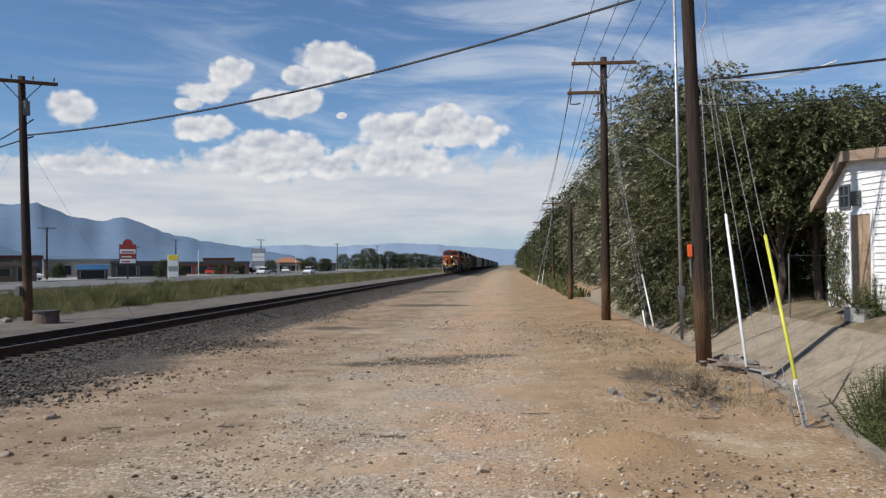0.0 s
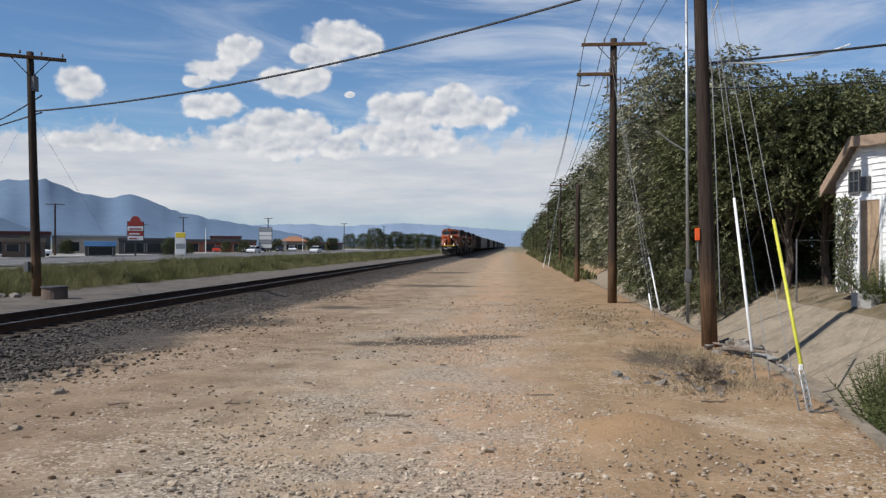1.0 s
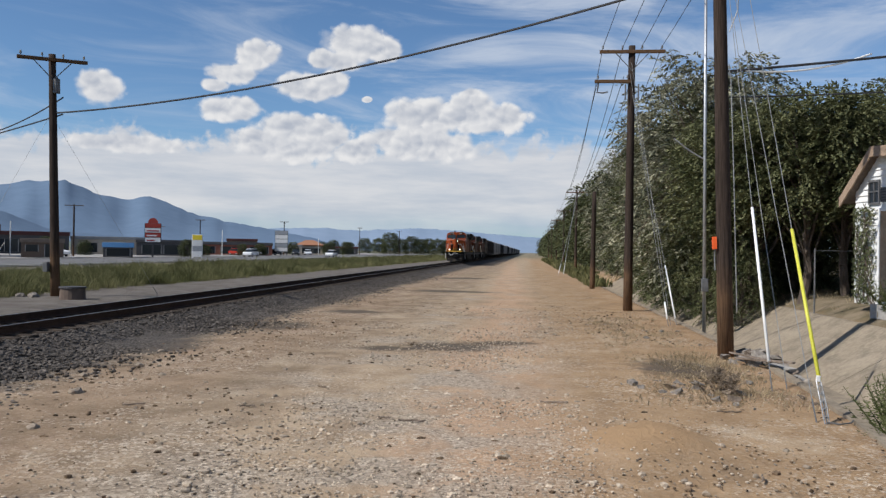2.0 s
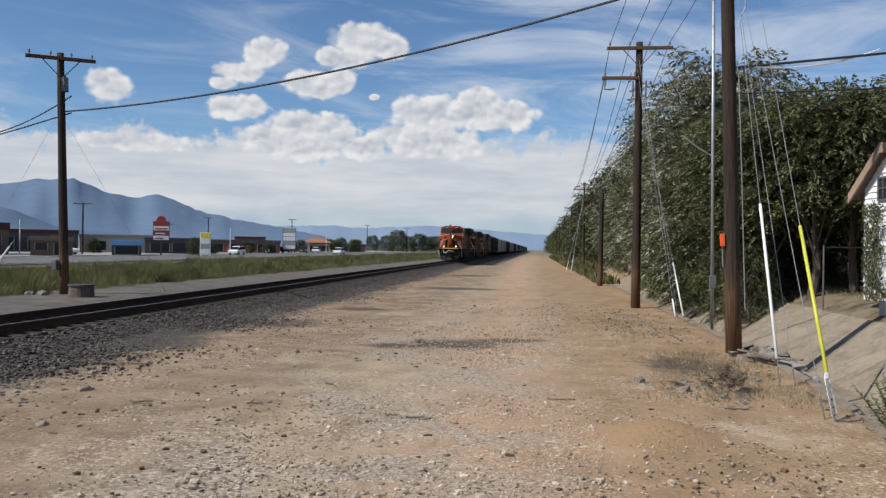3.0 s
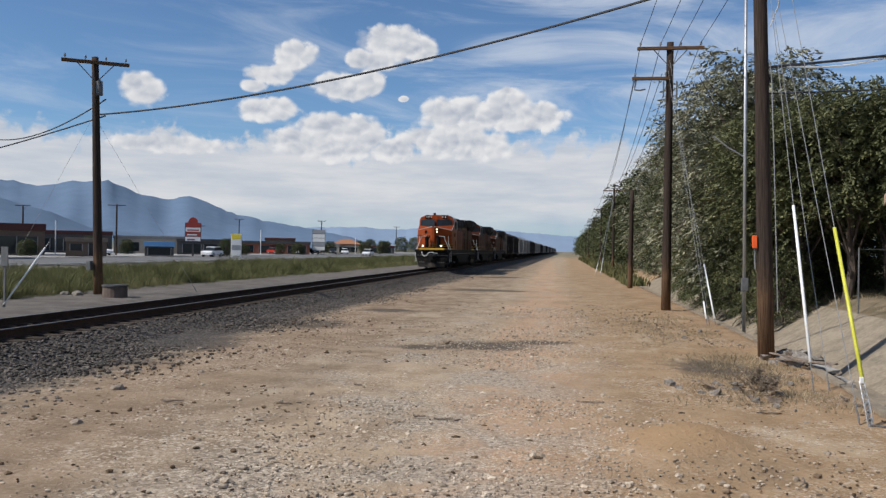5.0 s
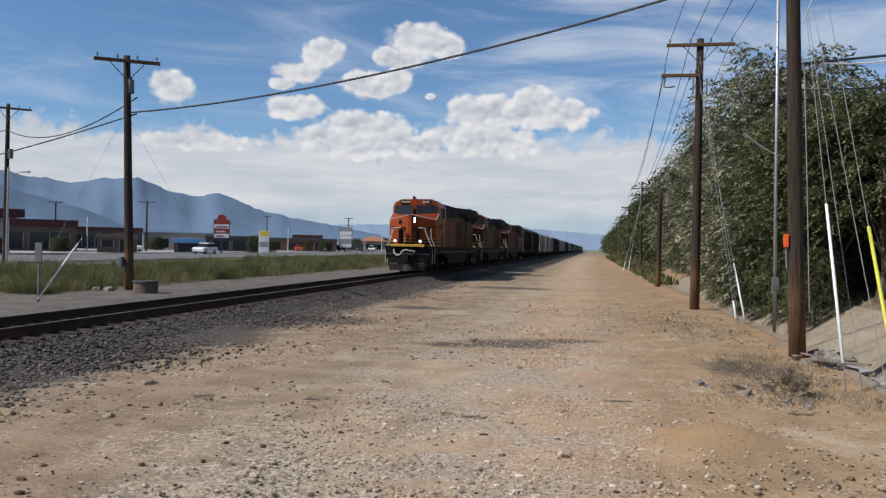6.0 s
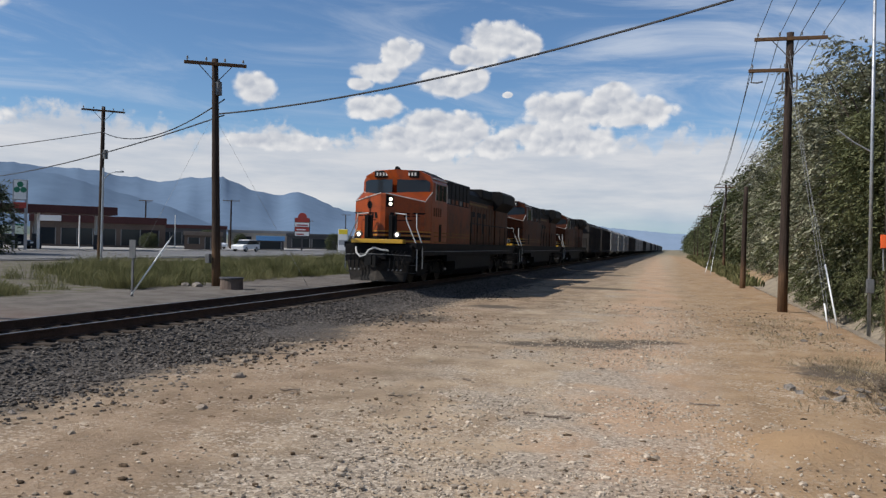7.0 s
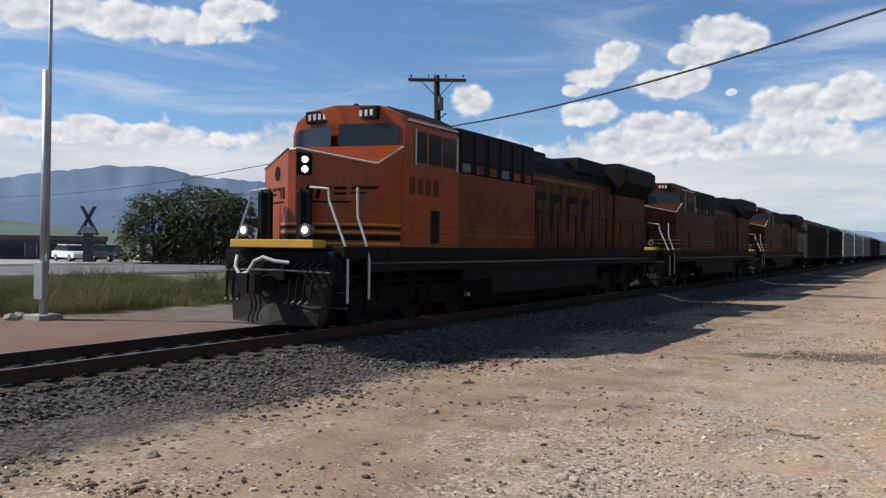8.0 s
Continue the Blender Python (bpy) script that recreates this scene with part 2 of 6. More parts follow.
    n.put(n.add("ShaderNodeOutputMaterial").inputs[0], s.outputs[0])
    return m


def pole_material():
    """Dark creosoted timber, bleached brown near the ground, with long checks in the grain."""
    m = bpy.data.materials.new("pole_wood")
    m.use_nodes = True
    n = Nodes(m.node_tree)
    p = n.add("ShaderNodeTexCoord").outputs["Object"]
    z = n.sep(p)[2]
    grain = n.noise(n.vec("MULTIPLY", p, (60.0, 60.0, 1.6)), 1.0, 6.0, 0.65)
    broad = n.noise(p, 1.1, 5.0)
    col = n.mix(n.step(grain, 0.35, 0.65), (0.022, 0.016, 0.013), (0.060, 0.043, 0.034))
    foot = n.mix(n.step(grain, 0.35, 0.65), (0.075, 0.043, 0.024), (0.18, 0.105, 0.058))
    col = n.mix(n.step(n.math("ADD", z, n.math("MULTIPLY", n.math("SUBTRACT", broad, 0.5), 3.0)), 2.6, 0.2, 0.0, 0.9), col, foot)
    s = n.add("ShaderNodeBsdfPrincipled")
    n.put(s.inputs["Base Color"], col)
    s.inputs["Roughness"].default_value = 0.88
    s.inputs["Specular IOR Level"].default_value = 0.12
    k = n.add("ShaderNodeBump")
    k.inputs["Strength"].default_value, k.inputs["Distance"].default_value = 0.6, 0.02
    n.put(k.inputs["Height"], grain)
    n.put(s.inputs["Normal"], k.outputs[0])
    n.put(n.add("ShaderNodeOutputMaterial").inputs[0], s.outputs[0])
    return m


def glass_material(name, tint=(0.02, 0.025, 0.03)):
    m = bpy.data.materials.new(name)
    m.use_nodes = True
    n = Nodes(m.node_tree)
    s = n.add("ShaderNodeBsdfPrincipled")
    s.inputs["Base Color"].default_value = (*tint, 1)
    s.inputs["Roughness"].default_value = 0.06
    s.inputs["IOR"].default_value = 1.5
    s.inputs["Specular IOR Level"].default_value = 0.3
    n.put(n.add("ShaderNodeOutputMaterial").inputs[0], s.outputs[0])
    return m


M = {
    "ground": ground_material(),
    "asphalt": material("asphalt", (0.10, 0.098, 0.095), (0.17, 0.165, 0.16), 30, 0.4, 0.85, bump=0.3),
    "pale_concrete": material("pale_concrete", (0.27, 0.255, 0.235), (0.36, 0.345, 0.32), 18, 0.6, 0.85, dirt=(0.2, 0.18, 0.15)),
    "ditch_concrete": material("ditch_concrete", (0.215, 0.175, 0.126), (0.295, 0.245, 0.18), 12, 0.8, 0.9, dirt=(0.12, 0.10, 0.075), dirt_amount=0.75),
    "rail": material("rail", (0.05, 0.032, 0.024), (0.09, 0.055, 0.04), 30, 2, 0.75, 0.3, dirt=(0.03, 0.025, 0.02), spec=0.06),
    "rail_head": material("rail_head", (0.26, 0.24, 0.22), (0.38, 0.36, 0.34), 60, 1, 0.42, 1.0, bump=0.0),
    "sleeper": material("sleeper", (0.035, 0.028, 0.023), (0.075, 0.06, 0.048), 25, 2, 0.9, per_object=0.5, spec=0.06),
    "stone": material("stone", (0.045, 0.040, 0.036), (0.15, 0.13, 0.112), 30, 4, 0.9, per_island=1.1, spec=0.06),
    "pebble": material("pebble", (0.27, 0.215, 0.155), (0.48, 0.40, 0.31), 30, 4, 0.9, per_island=0.8, spec=0.1),
    "clod": material("clod", (0.06, 0.042, 0.028), (0.20, 0.14, 0.09), 30, 4, 0.95, per_island=0.9, spec=0.06),
    "track_stone": material("track_stone", (0.012, 0.011, 0.010), (0.042, 0.036, 0.031), 30, 4, 0.9, per_island=1.0, spec=0.05),
    "rock": material("rock", (0.22, 0.175, 0.13), (0.33, 0.27, 0.205), 22, 5, 0.9),
    "pole_wood": pole_material(),
    "galvanised": material("galvanised", (0.32, 0.33, 0.34), (0.45, 0.46, 0.47), 30, 3, 0.5, 0.7, bump=0.05),
    "dull_metal": material("dull_metal", (0.10, 0.10, 0.10), (0.17, 0.17, 0.17), 30, 3, 0.6, 0.4, bump=0.1),
    "wire": material("wire", (0.025, 0.025, 0.027), (0.05, 0.05, 0.052), 30, 3, 0.6, 0.0, bump=0.0),
    "guy_wire": material("guy_wire", (0.22, 0.22, 0.22), (0.32, 0.32, 0.31), 30, 3, 0.5, 0.4, bump=0.0),
    "white_plastic": material("white_plastic", (0.74, 0.74, 0.72), (0.80, 0.80, 0.78), 30, 3, 0.5, bump=0.05, dirt=(0.5, 0.46, 0.4), dirt_amount=0.3),
    "yellow_plastic": material("yellow_plastic", (0.50, 0.48, 0.05), (0.60, 0.58, 0.08), 30, 3, 0.45, bump=0.05),
    "orange_tag": material("orange_tag", (0.75, 0.10, 0.02), (0.82, 0.13, 0.03), 30, 3, 0.5, bump=0.0),
    "bark": material("bark", (0.06, 0.045, 0.035), (0.13, 0.10, 0.08), 18, 2, 0.95, bump=0.8),
    "leaf": material("leaf", (0.046, 0.056, 0.024), (0.185, 0.19, 0.095), 0.9, 0.35, 0.55, bump=0.0, per_island=0.7, through_light=0.22, spec=0.06),
    "leaf_grey": material("leaf_grey", (0.050, 0.058, 0.032), (0.38, 0.37, 0.26), 0.8, 0.35, 0.5, bump=0.0, per_island=0.8, through_light=0.2, spec=0.06),
    "far_leaf": material("far_leaf", (0.042, 0.052, 0.024), (0.13, 0.14, 0.07), 1.4, 0.3, 0.6, bump=0.0, per_island=0.8, through_light=0.2, spec=0.06),
    "grass": material("grass", (0.075, 0.082, 0.032), (0.20, 0.188, 0.090), 0.8, 0.25, 0.7, bump=0.0, per_island=0.8, through_light=0.25, spec=0.06),
    "weed": material("weed", (0.07, 0.085, 0.03), (0.16, 0.175, 0.075), 3, 0.6, 0.6, bump=0.0, per_island=0.7, through_light=0.25, spec=0.06),
    "dry_weed": material("dry_weed", (0.26, 0.20, 0.125), (0.42, 0.34, 0.22), 3, 0.6, 0.8, bump=0.0, per_island=0.7, through_light=0.35, spec=0.06),
    "twig": material("twig", (0.16, 0.125, 0.09), (0.32, 0.255, 0.19), 3, 0.6, 0.85, bump=0.0, per_island=0.7, through_light=0.2, spec=0.06),
    "siding": material("siding", (0.70, 0.70, 0.68), (0.78, 0.78, 0.77), 14, 1.2, 0.7, bump=0.1, dirt=(0.45, 0.43, 0.39), dirt_amount=0.45),
    "trim_wood": material("trim_wood", (0.24, 0.17, 0.115), (0.34, 0.25, 0.18), 20, 2, 0.8, bump=0.3),
    "door_wood": material("door_wood", (0.27, 0.19, 0.12), (0.40, 0.29, 0.19), 16, 1.5, 0.8, bump=0.3, dirt=(0.18, 0.11, 0.07)),
    "shingle": material("shingle", (0.13, 0.10, 0.08), (0.20, 0.16, 0.13), 20, 2, 0.9),
    "glass": glass_material("glass"),
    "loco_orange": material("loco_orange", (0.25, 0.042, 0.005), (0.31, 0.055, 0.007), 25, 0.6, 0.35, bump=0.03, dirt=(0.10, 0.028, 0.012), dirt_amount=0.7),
    # worn orange, with the shade of the side behind the cab in its colour
    "loco_shaded_worn": material("loco_shaded_worn", (0.12, 0.027, 0.005), (0.19, 0.040, 0.007), 25, 0.5, 0.5, bump=0.03, dirt=(0.03, 0.013, 0.008), dirt_amount=0.85, spec=0.15),
    "loco_sooty": material("loco_sooty", (0.052, 0.016, 0.007), (0.10, 0.027, 0.009), 25, 0.6, 0.55, bump=0.03, dirt=(0.022, 0.013, 0.010), dirt_amount=0.85, spec=0.12),
    "loco_black": material("loco_black", (0.006, 0.006, 0.007), (0.013, 0.0125, 0.0125), 25, 1.0, 0.6, bump=0.1, dirt=(0.02, 0.017, 0.014), dirt_amount=0.5, spec=0.06),
    "loco_yellow": material("loco_yellow", (0.45, 0.25, 0.025), (0.5, 0.29, 0.035), 25, 1.0, 0.4, bump=0.03, dirt=(0.4, 0.25, 0.06)),
    "loco_dull_yellow": material("loco_dull_yellow", (0.14, 0.07, 0.010), (0.21, 0.11, 0.018), 25, 1.0, 0.5, bump=0.03, dirt=(0.05, 0.03, 0.012), dirt_amount=0.8, spec=0.12),
    "plough_steel": material("plough_steel", (0.012, 0.011, 0.010), (0.032, 0.028, 0.025), 18, 1.2, 0.75, 0.0, bump=0.2, dirt=(0.06, 0.05, 0.04), dirt_amount=0.5, spec=0.1),
    # hood orange, darkened further for the shaded side, with dirt over it
    "loco_shaded_hood": material("loco_shaded_hood", (0.06, 0.022, 0.006), (0.115, 0.032, 0.008), 25, 0.7, 0.55, bump=0.03, dirt=(0.018, 0.011, 0.008), dirt_amount=0.85, spec=0.12),
    "loco_grey": material("loco_grey", (0.010, 0.010, 0.010), (0.022, 0.021, 0.02), 25, 1.0, 0.6, bump=0.1, spec=0.06),
    "grab_white": material("grab_white", (0.44, 0.43, 0.40), (0.56, 0.55, 0.52), 25, 2.0, 0.5, bump=0.02),
    "wheel_steel": material("wheel_steel", (0.015, 0.013, 0.012), (0.035, 0.03, 0.027), 25, 2.0, 0.5, 0.6, bump=0.05, spec=0.06),
    "lamp_on": material("lamp_on", (0.9, 0.85, 0.7), (0.9, 0.87, 0.75), 10, 1.0, 0.3, bump=0.0, glow=((1.0, 0.88, 0.68), 3.5)),
    "hopper_dark": material("hopper_dark", (0.036, 0.032, 0.030), (0.062, 0.056, 0.051), 12, 0.5, 0.8, bump=0.1, dirt=(0.05, 0.035, 0.028), per_object=0.3, spec=0.06),
    "hopper_grey": material("hopper_grey", (0.27, 0.265, 0.25), (0.36, 0.35, 0.33), 12, 0.5, 0.75, bump=0.1, dirt=(0.16, 0.13, 0.11), per_object=0.3),
    "car_white": material("car_white", (0.76, 0.76, 0.76), (0.8, 0.8, 0.8), 10, 1.0, 0.25, bump=0.0),
    "car_dark": material("car_dark", (0.03, 0.035, 0.04), (0.04, 0.045, 0.05), 10, 1.0, 0.25, bump=0.0),
    "car_red": material("car_red", (0.30, 0.03, 0.02), (0.34, 0.035, 0.025), 10, 1.0, 0.25, bump=0.0),
    "rubber": material("rubber", (0.02, 0.02, 0.02), (0.03, 0.03, 0.03), 20, 3.0, 0.8, bump=0.1, spec=0.06),
    "brick_red": material("brick_red", (0.17, 0.065, 0.045), (0.24, 0.095, 0.065), 6, 0.4, 0.9, bump=0.2),
    "brown_wall": material("brown_wall", (0.09, 0.066, 0.052), (0.135, 0.10, 0.08), 5, 0.4, 0.9, bump=0.2),
    "dark_wall": material("dark_wall", (0.045, 0.045, 0.05), (0.08, 0.078, 0.08), 5, 0.4, 0.9, bump=0.1),
    "tan_wall": material("tan_wall", (0.36, 0.31, 0.25), (0.44, 0.385, 0.32), 5, 0.4, 0.9, bump=0.1),
    "roof_red": material("roof_red", (0.06, 0.022, 0.021), (0.085, 0.032, 0.03), 5, 0.4, 0.8, bump=0.1),
    "roof_grey": material("roof_grey", (0.20, 0.20, 0.20), (0.29, 0.285, 0.28), 5, 0.4, 0.8, bump=0.1),
    "roof_orange": material("roof_orange", (0.28, 0.13, 0.07), (0.34, 0.165, 0.09), 5, 0.4, 0.8, bump=0.1),
    "awning_blue": material("awning_blue", (0.12, 0.30, 0.55), (0.16, 0.36, 0.62), 5, 0.4, 0.6, bump=0.05),
    "sign_red": material("sign_red", (0.32, 0.04, 0.03), (0.38, 0.055, 0.04), 5, 0.4, 0.5, bump=0.0),
    "sign_white": material("sign_white", (0.72, 0.70, 0.67), (0.78, 0.77, 0.74), 5, 0.4, 0.5, bump=0.0),
    "sign_yellow": material("sign_yellow", (0.74, 0.56, 0.04), (0.8, 0.62, 0.06), 5, 0.4, 0.5, bump=0.0),
    "sign_green": material("sign_green", (0.03, 0.16, 0.09), (0.04, 0.2, 0.11), 5, 0.4, 0.5, bump=0.0),
    "sign_grey": material("sign_grey", (0.25, 0.26, 0.27), (0.33, 0.34, 0.35), 5, 0.4, 0.5, bump=0.0),
    "wood_debris": material("wood_debris", (0.10, 0.075, 0.055), (0.24, 0.19, 0.15), 20, 2, 0.9, per_object=0.8, bump=0.4),
    "rubble": material("rubble", (0.12, 0.105, 0.09), (0.30, 0.265, 0.225), 16, 3, 0.9, per_object=0.5, bump=0.4),
    # the haze of distance is put into these blue base colours
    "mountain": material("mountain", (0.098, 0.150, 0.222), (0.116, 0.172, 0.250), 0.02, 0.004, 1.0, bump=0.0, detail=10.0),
    "mountain_near_haze": material("mountain_near_haze", (0.080, 0.126, 0.190), (0.094, 0.144, 0.212), 0.02, 0.004, 1.0, bump=0.0, detail=10.0),
    "mountain_far_haze": material("mountain_far_haze", (0.185, 0.25, 0.335), (0.205, 0.27, 0.36), 0.02, 0.004, 1.0, bump=0.0, detail=10.0),
    "hill": material("hill", (0.07, 0.10, 0.085), (0.12, 0.145, 0.11), 0.05, 0.01, 1.0, bump=0.0, detail=10.0),
}


# ---------------------------------------------------------------- mesh helpers
def mesh_of(name, bm, mat, smooth=False):
    me = bpy.data.meshes.new(name)
    bm.normal_update()
    bm.to_mesh(me)
    bm.free()
    for one in (mat if isinstance(mat, (list, tuple)) else [mat]):
        me.materials.append(one)
    if smooth:
        for poly in me.polygons:
            poly.use_smooth = len(poly.vertices) <= 4
    return me


def part(name, bm, mat, parent=None, label="", smooth=False):
    ob = new(name, mesh_of(name, bm, mat, smooth))
    if parent:
        ob.parent = parent
    if label:
        ob["label"] = label
    return ob


def thing(name, m, label, category, group="", kind=""):
    ob = new(name)
    ob.empty_display_size = 0.1
    ob.matrix_basis = m
    return tagged(ob, label, category, group, kind)


def box(bm, x0, x1, y0, y1, z0, z1, bevel=0.0):
    vs = [bm.verts.new((x, y, z)) for x in (x0, x1) for y in (y0, y1) for z in (z0, z1)]
    for f in ((0, 1, 3, 2), (4, 6, 7, 5), (0, 4, 5, 1), (2, 3, 7, 6), (0, 2, 6, 4), (1, 5, 7, 3)):
        bm.faces.new([vs[i] for i in f])
    if bevel:
        es = list({e for v in vs for e in v.link_edges})
        bmesh.ops.bevel(bm, geom=es, offset=bevel, segments=2, affect="EDGES", profile=0.6)
    return bm


def tube(bm, a, b, r0, r1=None, n=10, cap=True):
    a, b = Vector(a), Vector(b)
    r1 = r0 if r1 is None else r1
    d = (b - a).normalized()
    u = d.orthogonal().normalized()
    w = d.cross(u)
    rings = []
    for c, r in ((a, r0), (b, r1)):
        rings.append([bm.verts.new(c + r * (math.cos(2 * math.pi * i / n) * u + math.sin(2 * math.pi * i / n) * w)) for i in range(n)])
    for i in range(n):
        bm.faces.new((rings[0][i], rings[0][(i + 1) % n], rings[1][(i + 1) % n], rings[1][i]))
    if cap:
        bm.faces.new(rings[0][::-1])
        bm.faces.new(rings[1])
    return bm


def pipe(bm, pts, r, n=6):
    """A bent rod: joined rings along a line of points."""
    pts = [Vector(p) for p in pts]
    rings = []
    for i, p in enumerate(pts):
        d = (pts[min(i + 1, len(pts) - 1)] - pts[max(i - 1, 0)]).normalized()
        u = d.cross(Vector((0.123, 0.456, 0.88))).normalized()
        w = d.cross(u)
        rings.append([bm.verts.new(p + r * (math.cos(2 * math.pi * k / n) * u + math.sin(2 * math.pi * k / n) * w)) for k in range(n)])
    for a, b in zip(rings, rings[1:]):
        for k in range(n):
            bm.faces.new((a[k], a[(k + 1) % n], b[(k + 1) % n], b[k]))
    bm.faces.new(rings[0][::-1])
    bm.faces.new(rings[-1])
    return bm


def prism(bm, outline, x0, x1, axis="x"):
    """An outline of (u, v) pairs pushed from x0 to x1: along x it lies in (y, z), along y in (x, z)."""
    put = (lambda s, u, v: (s, u, v)) if axis == "x" else (lambda s, u, v: (u, s, v))
    a = [bm.verts.new(put(x0, u, v)) for u, v in outline]
    b = [bm.verts.new(put(x1, u, v)) for u, v in outline]
    k = len(outline)
    for i in range(k):
        bm.faces.new((a[i], a[(i + 1) % k], b[(i + 1) % k], b[i]))
    bm.faces.new(a[::-1])
    bm.faces.new(b)
    bmesh.ops.recalc_face_normals(bm, faces=bm.faces[:])
    return bm


def B():
    return bmesh.new()

# ---------------------------------------------------------------- ground
TRACK_X, RAIL_Z = -11.05, 0.52


def ramp(v, stops):
    if v <= stops[0][0]:
        return stops[0][1]
    for (a, fa), (b, fb) in zip(stops, stops[1:]):
        if v <= b:
            return fa + (fb - fa) * (v - a) / (b - a)
    return stops[-1][1]


def lip(y):
    """How far the drain's edge lies off its middle course."""
    return ramp(y, [(6, -0.55), (9.1, -0.2), (12.3, 0.25), (17, 0.55), (30, 0.6)])


def land(x, y):
    """The lie of the land, without the fine roughness."""
    if x < 3.0:
        z = ramp(x, [(-14.6, 0.30), (-13.4, 0.24), (-12.7, 0.30), (-9.7, 0.30), (-9.0, 0.05), (-8.2, 0.0)])
        z += 0.26 * math.exp(-(((x - 1.45) / 0.62) ** 2 + ((y - 9.6) / 0.5) ** 2))
        return z
    s = lip(y)
    drain = ramp(x, [(4.2 + s, 0.0), (4.3 + s, -0.12), (5.1 + s * 0.7, -0.56), (5.9 + s * 0.3, -0.58), (7.9, 0.46), (8.0, 0.58), (8.8, 0.95), (12.0, 1.05)])
    flat = ramp(x, [(4.2, 0.0), (12.0, 0.5)])
    k = ramp(y, [(64, 1.0), (90, 0.0)])
    return drain * k + flat * (1 - k)


def spread(lo, hi, first, grow, far):
    out, s = [lo], first
    while out[-1] < hi:
        out.append(out[-1] + s)
        s *= grow
    while out[-1] < far:
        s *= 1.5
        out.append(out[-1] + s)
    return out


def build_ground():
    xs = sorted({round(-v, 3) for v in spread(14.6, 40, 0.6, 1.12, 4200)} | {round(-14.4 + 0.2 * i, 3) for i in range(0, 32)} | {round(-8.2 + 0.24 * i, 3) for i in range(0, 50)}
                | {4.2, 4.3, 5.1, 5.9, 7.9, 8.0} | {round(v, 3) for v in spread(3.9, 14, 0.2, 1.03, 4200)})
    ys = sorted({round(v, 3) for v in spread(2.0, 70, 0.18, 1.018, 4300)} | {round(2 - v, 3) for v in spread(0.6, 30, 0.6, 1.2, 4200)})
    verts, faces = [], []
    for y in ys:
        for x in xs:
            z = land(x, y)
            if abs(y) < 120 and abs(x) < 120:
                rough = 0.016 if -9 < x < 4 else 0.025
                z += rough * noise.noise((x * 1.7, y * 1.7, 0)) + 0.045 * noise.noise((x * 0.25, y * 0.25, 4)) * (1 if -9 < x < 4.0 else 0.3)
            verts.append((x, y, z))
    w = len(xs)
    for j in range(len(ys) - 1):
        for i in range(w - 1):
            a = j * w + i
            faces.append((a, a + 1, a + 1 + w, a + w))
    me = bpy.data.meshes.new("ground")
    me.from_pydata(verts, [], faces)
    me.materials.append(M["ground"])
    for q in me.polygons:
        q.use_smooth = True
    tagged(new("ground", me), "dusty tan dirt and gravel beside dark track ballast", "ground", kind="structure")


build_ground()

STONE_SHAPES = []
for s in range(6):
    r = random.Random(s)
    t = bmesh.new()
    bmesh.ops.create_icosphere(t, subdivisions=1, radius=1.0)
    for v in t.verts:
        v.co = v.co * r.uniform(0.7, 1.15)
        v.co.z *= 0.65
    STONE_SHAPES.append(([tuple(v.co) for v in t.verts], [tuple(v.index for v in f.verts) for f in t.faces]))
    t.free()


def scatter(name, spots, mat, label, category):
    """Stones of many sizes in one mesh: spots of (x, y, z, size)."""
    r = random.Random(len(spots))
    verts, faces = [], []
    for x, y, z, s in spots:
        vs, fs = r.choice(STONE_SHAPES)
        a, sx, sy = r.uniform(0, 6.3), s * r.uniform(0.7, 1.3), s * r.uniform(0.7, 1.2)
        ca, sa, b = math.cos(a), math.sin(a), len(verts)
        verts += [(x + ca * u * sx - sa * v * sy, y + sa * u * sx + ca * v * sy, z + w * s) for u, v, w in vs]
        faces += [tuple(i + b for i in f) for f in fs]
    me = bpy.data.meshes.new(name)
    me.from_pydata(verts, [], faces)
    me.materials.append(mat)
    return tagged(new(name, me), label, category, kind="stuff")


